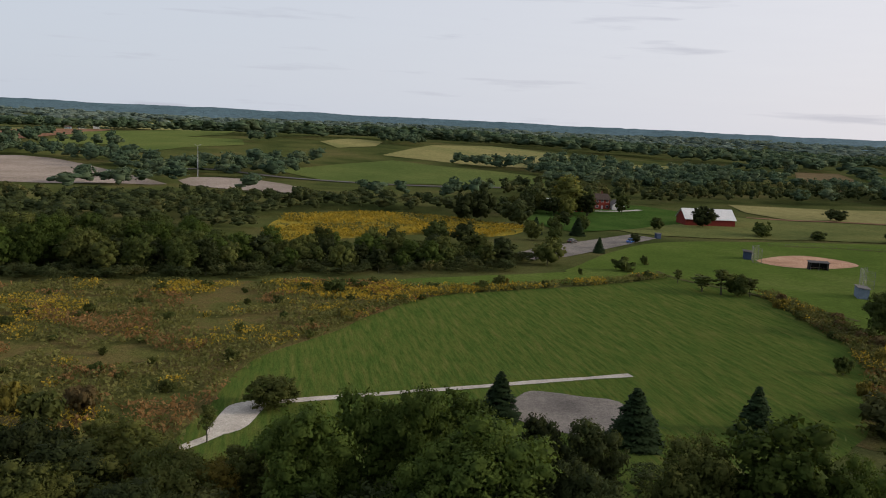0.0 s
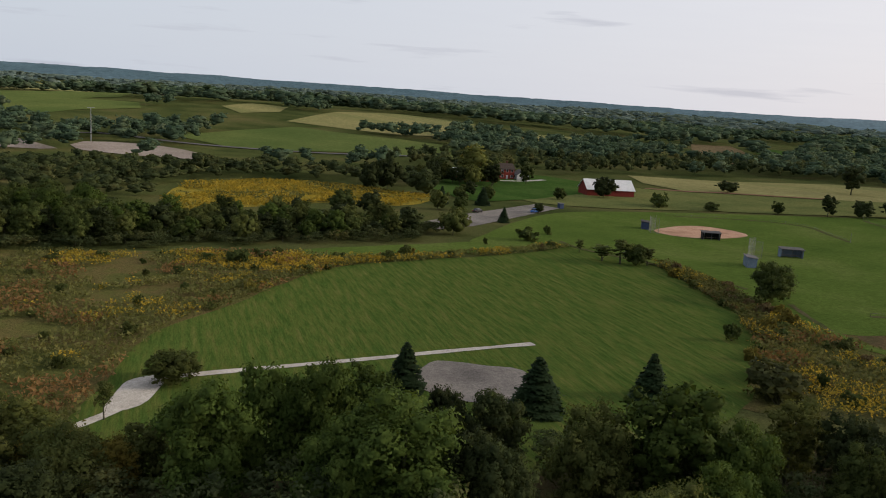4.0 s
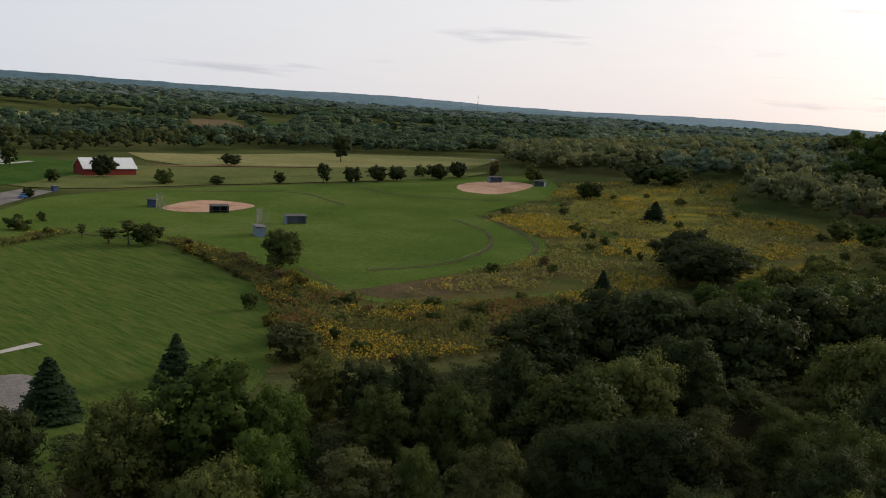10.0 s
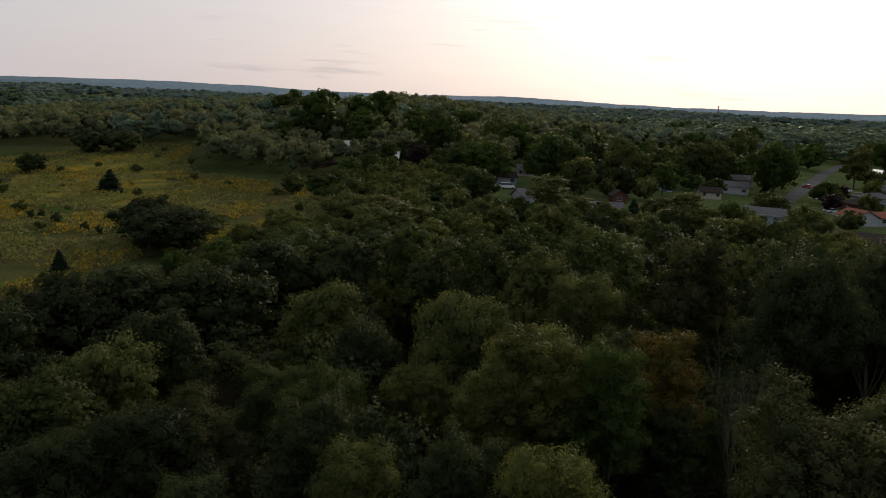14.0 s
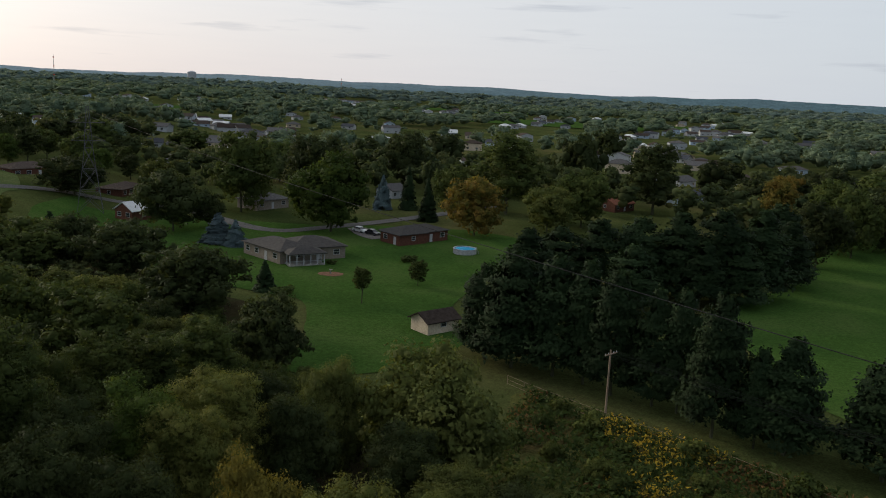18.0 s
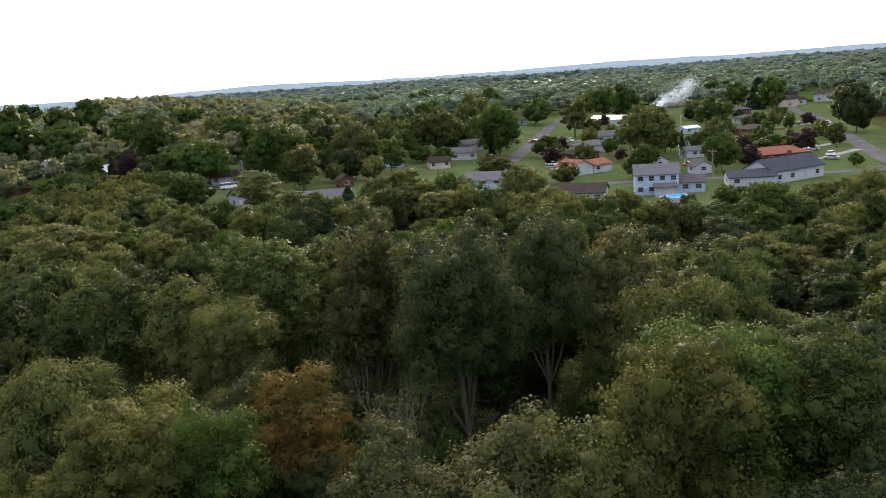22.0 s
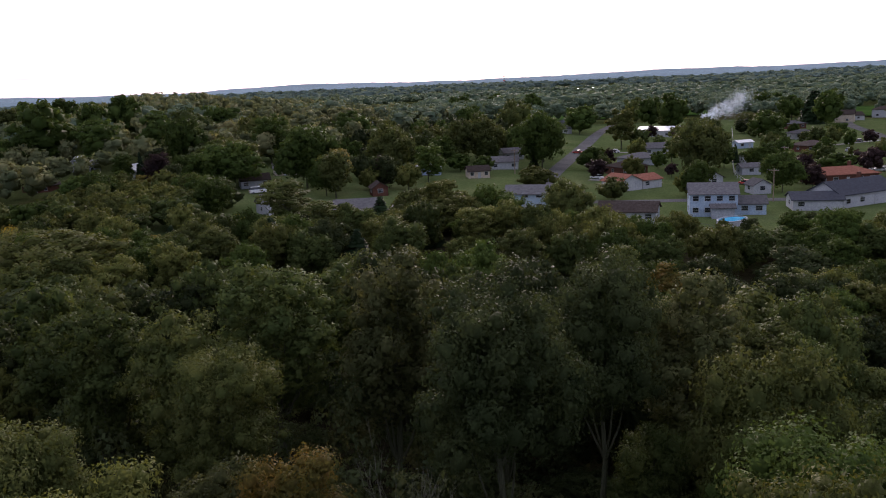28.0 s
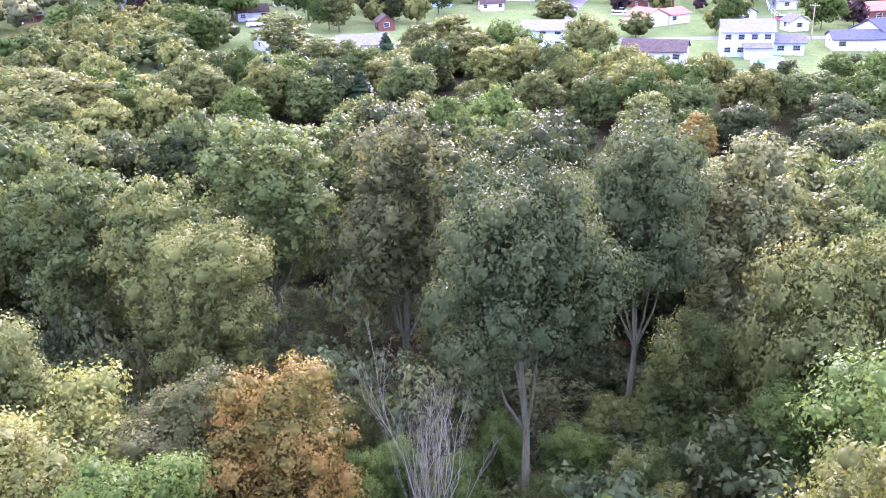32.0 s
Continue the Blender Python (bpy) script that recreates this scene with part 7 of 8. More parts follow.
house((-1, -336), (-14, -353), 9, 2.8, 2.0, "siding_blue", "roof_navy", label="blue house with dark slate roof")
house((21, -304), (14.6, -312.6), 9, 2.7, 2.0, "brick", "roof_red", label="brick house with reddish roof behind the pines")
house((216, -344), (216, -360), 9, 2.8, 1.8, "siding_grey", "roof_grey", label="grey ranch house among trees", shape="hip")


def suburbs():
    """Houses of the town far off, in loose rows."""
    rng = random.Random(61)
    wall, roof = ["white", "white", "white", "siding_grey", "siding_tan", "siding_blue", "siding_grey"], ["roof_grey", "roof_brown", "roof_grey", "roof_brown", "roof_grey", "roof_navy", "roof_white"]
    text = {"white": "white", "siding_grey": "pale grey", "siding_tan": "tan", "siding_blue": "pale blue", "brick": "red brick"}
    for x, y in HOUSES:
        a = math.atan2(-y, -x) + math.pi / 2 + rng.uniform(-0.5, 0.5)
        w = rng.uniform(10, 15)
        c = rng.choice(wall)
        d = (math.cos(a) * w / 2, math.sin(a) * w / 2)
        house((x - d[0], y - d[1]), (x + d[0], y + d[1]), rng.uniform(8, 10), rng.choice((2.8, 2.8, 3.0, 4.8)), rng.uniform(1.6, 2.4), c, rng.choice(roof), rng.choice(("gable", "gable", "hip")),
              text[c] + " house in the town among trees", windows=2, door=False, sides=False, group="town houses", cross=rng.random() < 0.3)


suburbs()


# ---- the farm ----
house((208.6, 318.2), (230.5, 313.4), 11.5, 3.0, 3.9, "barn_red", "roof_white", label="long red barn with white metal roof", name="barn", windows=0, door=False, sides=False, category="barn")
house((196.5, 381), (204.5, 380.4), 8, 5.2, 2.4, "barn_red", "roof_brown", label="red two-storey farmhouse with dark roof", name="farmhouse", floors=2, windows=3, chimney=True)
house((205, 378), (211.5, 377.6), 6, 2.8, 2.0, "white", "roof_grey", label="white farm garage with gable roof", name="garage", cross=True, windows=0, garage=1)
house((166, 371), (183, 366), 10, 2.6, 3.0, "barn_red", "roof_white", label="red farm shed with white metal roof", name="barn", windows=2, sides=False, category="barn")


# ---- the park ----
def dugout(x, y, turn, w, d, h, paint, label):
    """An open-fronted shelter with a sloping roof and a bench."""
    ob = thing("dugout", pose(x, y, terrain(x, y) + 0.1, 0, 0, turn), label, "dugout", "dugouts")
    part("back_wall", box((w, 0.15, h), (0, d / 2, h / 2 - 0.1)), M[paint], ob)
    for s in (-1, 1):
        part("side_wall", box((0.15, d - 0.16, h), (s * (w / 2 - 0.08), -0.08, h / 2 - 0.1)), M[paint], ob)
    bm = box((w + 0.5, d + 0.7, 0.14))
    bm.transform(pose(0, 0, h + 0.1, 5))
    part("roof", bm, M["roof_grey"], ob, "grey sloping roof")
    part("bench", box((w - 0.8, 0.4, 0.08), (0, d / 2 - 0.5, 0.5)), M["wood"], ob, "wooden bench")
    for k in range(3):
        part("post", box((0.1, 0.1, h), (-w / 2 + 0.4 + k * (w - 0.8) / 2, -d / 2 + 0.05, h / 2 - 0.05)), M["metal"], ob)


dugout(184.5, 208.5, -25, 5.6, 2.4, 2.3, "black", "dark dugout beside the dirt infield")
dugout(175, 230, 55, 4.5, 2.4, 2.4, "navy", "dark blue dugout beyond the dirt infield")
dugout(188.5, 179, -26, 6.4, 2.5, 2.5, "steel_blue", "blue-grey dugout on the near field")
dugout(164.5, 169.5, 58, 5.0, 2.5, 2.6, "steel_blue", "blue-grey shelter beside the backstop")
dugout(351.5, 204, -28, 7.0, 2.5, 2.6, "steel_blue", "blue dugout beside the far infield")
dugout(352, 180, -80, 5.0, 2.5, 2.4, "steel_blue", "blue dugout at the corner of the far field")


def backstop(x, y, turn, label):
    """A tall three-sided wire screen on steel posts."""
    ob = thing("backstop", pose(x, y, 0.1, 0, 0, turn), label, "backstop", "backstops")
    pts = [(-4.2, -2.2), (-2.2, 0), (2.2, 0), (4.2, -2.2)]
    for p in pts:
        part("post", tube((*p, -0.2), (*p, 5.2), 0.06, sides=6), M["metal"], ob)
    for a, b in zip(pts, pts[1:]):
        for h in (0.1, 2.6, 5.1):
            part("rail", tube((*a, h), (*b, h), 0.03, sides=5), M["metal"], ob)
        bm = bmesh.new()
        n = 10
        for k in range(1, n):
            t = k / n
            q = (a[0] + (b[0] - a[0]) * t, a[1] + (b[1] - a[1]) * t)
            add_tube(bm, (*q, 0.1), (*q, 5.1), 0.012, 0.012, 3)
            add_tube(bm, (*a, 5.1 * t), (*b, 5.1 * t), 0.012, 0.012, 3)
        tagged(part("netting", bm, M["metal"], ob, "galvanised wire mesh"), kind="stuff")


backstop(177, 183, 60, "tall wire backstop on the near field")
backstop(172.5, 224, 60, "tall wire backstop behind the dirt infield")


def rail_fence(name, points, label, spacing=3.0, height=1.1, rails=2, mat="dark_metal", group="park fences", radius=0.04):
    """A fence of posts and thin rails along a smooth line."""
    line = rounded(points, 8, closed=False)
    x0, y0 = line[0].x, line[0].y
    z0 = terrain(x0, y0)
    ob = thing(name, pose(x0, y0, z0), label, "fence", group)
    posts, run, last = [line[0]], 0.0, line[0]
    for p in line[1:]:
        run += (p - last).length
        last = p
        if run >= spacing:
            posts.append(p)
            run = 0.0
    mesh = None
    for p in posts:
        z = terrain(p.x, p.y) - z0
        if mesh is None:
            o = part("post", tube((0, 0, -0.2), (0, 0, height), radius, sides=5), M[mat], ob)
            mesh = o.data
        else:
            o = new("post", mesh)
            o.parent = ob
        o.location = (p.x - x0, p.y - y0, z)
    for k in range(rails):
        h = height * (1 - 0.45 * k) - 0.04
        bm = bmesh.new()
        for a, b in zip(posts, posts[1:]):
            add_tube(bm, (a.x - x0, a.y - y0, terrain(a.x, a.y) - z0 + h), (b.x - x0, b.y - y0, terrain(b.x, b.y) - z0 + h), radius * 0.6, radius * 0.6, 4)
        part("rail", bm, M[mat], ob)


CURVES = [[(151, 120), (171, 113), (190, 114), (207, 120), (222, 130), (230, 139), (238, 154)], [(252, 153), (245, 140), (237, 130), (226, 118), (214, 109), (197, 102)], [(205, 258), (235, 246), (247, 231), (240, 212), (234, 198)],
          [(290, 241), (278, 215), (278, 200), (284, 186), (290, 176), (311, 149)]]
for c in CURVES:
    strip("worn_strip", c, 1.6, 0.16, M["worn"], "dark worn strip along the outfield line", "track", ragged=0.5)
    rail_fence("outfield_fence", c, "low dark outfield fence on thin posts", 4.0, 0.9, 1)
for c in ([(141, 132), (136, 122), (132, 113)], [(129, 209), (129, 196), (137, 175), (142, 146)], [(300, 150), (330, 120), (350, 96)]):
    strip("worn_strip", c, 1.3, 0.17, M["worn"], "narrow dark footpath in the grass", "track", ragged=0.5)
strip("worn_strip", [(310, 152), (296, 142), (276, 126), (258, 110), (241, 86.5), (230, 72)], 3.0, 0.17, M["field"], "mown green path through the goldenrod", "track", ragged=0.3)
for x, y in ((234, 198), (290, 241)):
    ob = thing("foul_pole", pose(x, y, 0), "thin grey foul pole at the field edge", "pole", "foul poles")
    part("post", tube((0, 0, -0.2), (0, 0, 4.2), 0.06, sides=6), M["metal"], ob)


def bleacher(x, y, turn):
    ob = thing("bleacher", pose(x, y, 0.1, 0, 0, turn), "low metal bleacher beside the far field", "bleacher", "bleachers")
    for k in range(3):
        part("plank", box((5.0, 0.3, 0.05), (0, 0.55 * k, 0.42 + 0.3 * k)), M["metal"], ob)
    for s in (-1, 0, 1):
        bm = box((0.06, 1.5, 0.06), (s * 2.2, 0.55, 0.1))
        add_box(bm, (0.06, 0.06, 0.42), (s * 2.2, 0, 0.2))
        add_box(bm, (0.06, 0.06, 1.0), (s * 2.2, 1.1, 0.5))
        part("frame", bm, M["metal"], ob)


bleacher(337, 220, -30)
bleacher(360, 172, -80)


def car(x, y, turn, paint, label, long=4.5, tall=1.45, van=False):
    """A parked car: shaped body, glazed cabin, four wheels with rims, lamps."""
    ob = thing("van" if van else "car", pose(x, y, terrain(x, y) + 0.14, 0, 0, turn), label, "van" if van else "car", "parked cars")
    h = long / 2
    hood = 0.62 * tall

    def profile(pts, w, inset=0.0):
        bm = bmesh.new()
        sides = [[bm.verts.new((px, s * (w / 2 - (inset if pz > hood + 0.05 else 0)), pz)) for px, pz in pts] for s in (-1, 1)]
        n = len(pts)
        for e in sides:
            bm.faces.new(e)
        for i in range(n):
            bm.faces.new((sides[0][i], sides[0][(i + 1) % n], sides[1][(i + 1) % n], sides[1][i]))
        bmesh.ops.recalc_face_normals(bm, faces=bm.faces[:])
        return bm

    front = 0.82 if van else 0.45
    part("body", profile([(-h, 0.3), (-h, hood * 0.92), (-h * 0.96, hood), (h * 0.5, hood), (h * 0.97, hood * 0.85), (h, 0.55), (h, 0.3)], 1.78), M[paint], ob)
    part("cabin", profile([(-h * (0.97 if van else 0.8), hood), (-h * (0.93 if van else 0.55), tall - 0.05), (h * front * 0.35, tall - 0.05), (h * front + 0.1, hood)], 1.66, 0.12), M["glass"], ob, "dark glazed cabin")
    part("roof", box((long * (0.62 if van else 0.40), 1.42, 0.07), (-h * (0.28 if van else 0.2), 0, tall), 0.02), M[paint], ob)
    for sx in (-0.62, 0.64):
        for sy in (-1, 1):
            w = part("wheel", tube((h * sx, sy * 0.72, 0.31), (h * sx, sy * 0.92, 0.31), 0.33, sides=12), M["black"], ob)
            part("rim", tube((h * sx, sy * 0.9, 0.31), (h * sx, sy * 0.935, 0.31), 0.19, sides=8), M["metal"], w)
    for sy in (-0.62, 0.62):
        part("headlight", box((0.06, 0.32, 0.14), (h + 0.01, sy, 0.62)), M["white"], ob)
        part("tail_light", box((0.06, 0.3, 0.16), (-h - 0.01, sy, 0.7)), M["plastic_red"], ob)


car(129, 265, 35, "car_black", "black car parked in the park lot")
car(152.5, 265.5, 35, "car_blue", "blue car parked in the park lot")
car(155.5, 268.5, 35, "car_black", "dark car parked beside the blue one")
car(87, -222, 150, "car_white", "white car parked on the driveway")
car(82.5, -219.5, 150, "car_black", "black car parked by the brick house")
car(290.5, -31.5, -80, "car_white", "white van parked by the house", 5.2, 2.0, True)
for x, y, t, c in ((262, -148, -70, "car_black"), (268, -143, 20, "car_silver"), (283, -141, -30, "car_red"), (300, -152, 20, "car_silver"), (318, -170, 10, "car_red"), (262, -190, 10, "car_silver"), (296, -240, 40, "car_white"), (288, -262, 35, "car_white"),
                   (248, -220, 60, "car_silver"), (233, -214, -60, "car_white"), (305, -258, -55, "car_silver"), (338, -292, -55, "car_black"), (349, -180, 20, "car_white"), (312, -156, 20, "car_black"), (276, -137, 20, "car_white"), (225, -207, 30, "car_silver"), (330, -300, 40, "car_white"), (270, -215, -60, "car_black"), (352, -165, 30, "car_red"), (242, -168, 10, "car_red")):
    car(x, y, t, c, {"car_black": "black", "car_silver": "silver", "car_red": "red", "car_white": "white"}[c] + " car parked on the estate")
for a, b in (((258, -150), (275, -134)), ((300, -160), (318, -150)), ((228, -205), (240, -232)), ((290, -240), (303, -278)), ((330, -265), (340, -306)), ((345, -195), (352, -166)), ((250, -206), (262, -246))):
    strip("driveway", [a, ((a[0] + b[0]) / 2, (a[1] + b[1]) / 2), b], 3.2, 0.18, M["concrete"], "pale concrete driveway of a house", "driveway")
strip("driveway", [(90, -228), (84, -219), (79, -215)], 5.5, 0.18, M["asphalt"], "grey asphalt driveway of the brick house", "driveway")
strip("driveway", [(240, -62), (262, -72), (275, -80)], 4.5, 0.18, M["concrete"], "pale concrete driveway of the white house", "driveway")
strip("driveway", [(186, 372), (205, 372), (222, 380)], 3.5, 0.3, M["gravel"], "pale gravel farm drive", "driveway")


def litter_bin(x, y):
    ob = thing("litter_bin", pose(x, y, 0.12), "dark green park litter hut at the car park", "bin")
    part("body", box((1.8, 1.8, 1.9), (0, 0, 0.95), 0.05), M["navy"], ob)
    part("lid", box((2.1, 2.1, 0.2), (0, 0, 2.0), 0.06), M["dark_metal"], ob)


litter_bin(170.5, 277.5)


# ---- the gardens ----
def pool(x, y, rx, ry, turn, label):
    """A round pool above ground with a frame of posts, a rim and a ladder."""
    ob = thing("swimming_pool", pose(x, y, terrain(x, y) + 0.05, 0, 0, turn), label, "pool", "garden pools")
    n = 32
    ring = [(math.cos(2 * math.pi * i / n) * rx, math.sin(2 * math.pi * i / n) * ry) for i in range(n)]

    def hoop(k0, k1, z0, z1):
        bm = bmesh.new()
        rows = [[bm.verts.new((px * k, py * k, z)) for px, py in ring] for k, z in ((k1, z0), (k1, z1), (k0, z1), (k0, z0))]
        for i in range(n):
            for a in range(4):
                bm.faces.new((rows[a][i], rows[a][(i + 1) % n], rows[(a + 1) % 4][(i + 1) % n], rows[(a + 1) % 4][i]))
        bmesh.ops.recalc_face_normals(bm, faces=bm.faces[:])
        return bm

    part("wall", hoop(0.97, 1.0, 0, 1.2), M["white"], ob)
    part("rim", hoop(0.95, 1.05, 1.2, 1.28), M["siding_grey"], ob, "pale grey top rim")
    bm = bmesh.new()
    bm.faces.new([bm.verts.new((px * 0.97, py * 0.97, 1.08)) for px, py in ring])
    part("water", bm, M["water"], ob, "bright blue pool water")
    for i in range(0, n, 2):
        px, py = ring[i]
        part("post", tube((px * 1.03, py * 1.03, 0), (px * 1.03, py * 1.03, 1.2), 0.05, sides=5), M["siding_grey"], ob)
    bm = bmesh.new()
    for s in (-0.25, 0.25):
        add_tube(bm, (-rx - 0.8, s, 0), (-rx - 0.05, s, 1.7), 0.03, 0.03, 5)
    for k in range(4):
        add_tube(bm, (-rx - 0.7 + 0.17 * k, -0.25, 0.3 + 0.35 * k), (-rx - 0.7 + 0.17 * k, 0.25, 0.3 + 0.35 * k), 0.03, 0.03, 5)
    part("ladder", bm, M["metal"], ob)


pool(54.5, -206, 2.8, 2.8, 0, "round above-ground pool with bright blue water")
pool(189, -127.5, 4.4, 2.6, -62, "oval above-ground pool behind the blue house")


def playset(x, y, turn):
    ob = thing("play_set", pose(x, y, terrain(x, y) + 0.05, 0, 0, turn), "wooden play set with red slide and yellow roof", "play set")
    for sx in (-0.8, 0.8):
        for sy in (-0.8, 0.8):
            part("post", box((0.12, 0.12, 3.0), (sx, sy, 1.5)), M["wood"], ob)
    part("platform", box((1.7, 1.7, 0.1), (0, 0, 1.4)), M["wood"], ob)
    part("roof", ridge_roof(1.6, 1.6, 3.0, 0.7, 0.15, 0.06), M["plastic_yellow"], ob, "yellow canvas roof")
    bm = box((2.6, 0.55, 0.06))
    bm.transform(pose(1.9, 0, 0.75, 0, 30))
    part("slide", bm, M["plastic_red"], ob, "red plastic slide")
    part("beam", box((3.6, 0.12, 0.12), (-2.7, 0, 2.3)), M["wood"], ob)
    for s in (-0.7, 0.7):
        part("leg", tube((-4.4, s, 0), (-4.4, 0, 2.3), 0.06, sides=6), M["wood"], ob)
    for k in (-2.0, -3.3):
        part("swing", box((0.5, 0.2, 0.05), (k, 0, 0.5)), M["plastic_red"], ob)
        part("chain", tube((k, 0, 0.5), (k, 0, 2.3), 0.02, sides=4), M["metal"], ob)


playset(233, -24, 100)


def dome_tent(x, y):
    ob = thing("boulder_shelter", pose(x, y, terrain(x, y)), "grey rounded tarpaulin shelter at the wood edge", "shelter")
    bm = bmesh.new()
    bmesh.ops.create_icosphere(bm, subdivisions=3, radius=1.0)
    for v in bm.verts:
        v.co = Vector((v.co.x * 2.6, v.co.y * 2.0, max(-0.1, v.co.z) * 2.1)) * (1 + 0.06 * noise.noise(v.co * 3))
    part("cover", bm, M["siding_grey"], ob, smooth_faces=True)


dome_tent(197, -71.5)
rail_fence("chain_fence", [(30, -116), (26, -113), (17, -107), (5, -100), (-3, -94), (-14, -86)], "old wire fence with grey posts", 3.0, 1.3, 3, "wood", "wire fences", 0.035)
rail_fence("white_fence", [(444, -300), (341, -231), (262, -178), (227, -163)], "long white board fence between the gardens", 3.0, 1.7, 2, "white", "garden fences", 0.09)
rail_fence("garden_fence", [(196, -116), (187, -119), (182, -121)], "dark wire fence across the lawn", 2.5, 1.2, 2, "dark_metal", "garden fences", 0.04)


def flower_ring(x, y):
    patch("garden_bed", [(x - 2.6, y - 1), (x, y - 2.2), (x + 2.6, y - 0.8), (x + 2.2, y + 1.4), (x - 1.5, y + 1.8)], 0.12, M["soil"], "round bare garden bed in the lawn", "garden bed", 0.3)
    ob = thing("birdbath", pose(x, y, 0.1), "small pale stone birdbath in the bed", "birdbath")
    part("stem", tube((0, 0, 0), (0, 0, 0.8), 0.16, 0.09, 8), M["concrete"], ob)
    part("bowl", tube((0, 0, 0.8), (0, 0, 0.95), 0.18, 0.42, 12), M["concrete"], ob)


flower_ring(76, -170)


# ---- poles, pylons, wires, masts ----
def cable(name, a, b, sag, radius, label, group="overhead wires"):
    a, b = Vector(a), Vector(b)
    cu = bpy.data.curves.new(name, "CURVE")
    cu.dimensions, cu.bevel_depth, cu.bevel_resolution = "3D", radius, 1
    sp = cu.splines.new("POLY")
    n = 28
    sp.points.add(n)
    for i in range(n + 1):
        t = i / n
        p = a.lerp(b, t)
        sp.points[i].co = (p.x, p.y, p.z - 4 * sag * t * (1 - t), 1)
    cu.materials.append(M["black"])
    tagged(new(name, cu), label, "wire", group)


def pole(x, y, h, turn, label):
    ob = thing("utility_pole", pose(x, y, terrain(x, y), 0, 0, turn), label, "utility pole", "utility poles")
    part("post", tube((0, 0, -0.3), (0, 0, h), 0.16, 0.11, 8), M["wood"], ob)
    arm = part("crossarm", box((2.4, 0.12, 0.14), (0, 0.1, h - 0.5)), M["wood"], ob)
    for s in (-1.1, -0.5, 0.5, 1.1):
        part("insulator", tube((s, 0.1, h - 0.43), (s, 0.1, h - 0.25), 0.05, 0.04, 6), M["siding_grey"], arm)


pole(16.4, -107, 9.2, 55, "grey wooden utility pole with a crossarm")
pole(-38, -72, 9.5, 55, "grey wooden utility pole by the field edge")
for s in (-1.1, -0.5, 0.5, 1.1):
    o = Vector((math.cos(radians(55)) * s, math.sin(radians(55)) * s, 0))
    cable("overhead_wire", Vector((16.4, -107, 8.9)) + o, Vector((-38, -72, 9.2)) + o, 0.9, 0.014, "thin overhead wire along the pines")
pole(212, -155, 8.5, 30, "wooden utility pole on the estate")
pole(262, -196, 8.5, 30, "wooden utility pole on the estate")
pole(300, -118, 8.5, 30, "wooden utility pole by the street")
pole(350, -150, 8.5, 30, "wooden utility pole by the street")


def pylon(x, y, h, turn, label):
    """A lattice tower: four leaning legs, rings, diagonals and two arms."""
    ob = thing("power_pylon", pose(x, y, terrain(x, y), 0, 0, turn), label, "pylon", "power pylons")
    levels = [(0, 3.4), (6, 2.6), (12, 1.8), (18, 1.1), (23, 0.8), (h, 0.35)]
    corner = [(-1, -1), (1, -1), (1, 1), (-1, 1)]
    for cx, cy in corner:
        part("leg", limbs([((cx * w0, cy * w0, z0), (cx * w1, cy * w1, z1), 0.1, 0.1, 4) for (z0, w0), (z1, w1) in zip(levels, levels[1:])]), M["dark_metal"], ob)
    for (z0, w0), (z1, w1) in zip(levels, levels[1:]):
        rows = []
        for k in range(4):
            a, b = corner[k], corner[(k + 1) % 4]
            rows += [((a[0] * w0, a[1] * w0, z0), (b[0] * w1, b[1] * w1, z1), 0.06, 0.06, 4), ((b[0] * w0, b[1] * w0, z0), (a[0] * w1, a[1] * w1, z1), 0.06, 0.06, 4), ((a[0] * w1, a[1] * w1, z1), (b[0] * w1, b[1] * w1, z1), 0.06, 0.06, 4)]
        part("bracing", limbs(rows), M["dark_metal"], ob)
    for z in (20, 25):
        bm = bmesh.new()
        add_tube(bm, (-4.5, 0, z), (4.5, 0, z), 0.1, 0.1, 4)
        for s in (-1, 1):
            add_tube(bm, (s * 4.5, 0, z), (s * 0.8, 0, z + 1.6), 0.06, 0.06, 4)
        part("arm", bm, M["dark_metal"], ob)
    return ob


pylon(164.2, -213.5, 29.4, 35, "grey steel lattice pylon behind the garage")
cable("overhead_wire", (164.2, -213.5, 29.4), (-42, -24, 24), 2.2, 0.035, "single long power line over the gardens")


def mast(x, y, h, w, label):
    ob = thing("radio_mast", pose(x, y, terrain(x, y)), label, "mast", "masts")
    part("post", tube((0, 0, -1), (0, 0, h), w, w * 0.4, 4), M["metal"], ob)
    for k in range(3):
        part("ring", tube((0, 0, h * (0.3 + 0.3 * k)), (0, 0, h * (0.3 + 0.3 * k) + 2), w * 1.5, sides=6), M["plastic_red"], ob, "faded red band")


mast(2554, 1574, 74, 1.0, "thin radio mast on the far ridge")
mast(2524, 1621, 52, 1.0, "shorter radio mast on the far ridge")
mast(1337, -1733, 66, 1.1, "tall lattice radio mast beyond the town")
mast(1034, -2832, 52, 1.2, "thin radio mast on the horizon")
mast(2450, -880, 44, 2.2, "grey steel tower in the haze")


def water_tower(x, y):
    ob = thing("water_tower", pose(x, y, terrain(x, y)), "pale water tower on the horizon", "water tower")
    part("shaft", tube((0, 0, -2), (0, 0, 16), 5, 4, 12), M["siding_grey"], ob)
    part("tank", tube((0, 0, 16), (0, 0, 38), 14, 14, 24), M["siding_grey"], ob)
    part("cap", tube((0, 0, 38), (0, 0, 42), 14, 4, 24), M["siding_grey"], ob)


water_tower(1486, -2618)
house((1689, -734), (1617, -790), 60, 9, 3, "white", "roof_white", "hip", "long white factory hall beyond the trees", "factory_hall", windows=0, door=False, sides=False, category="factory")


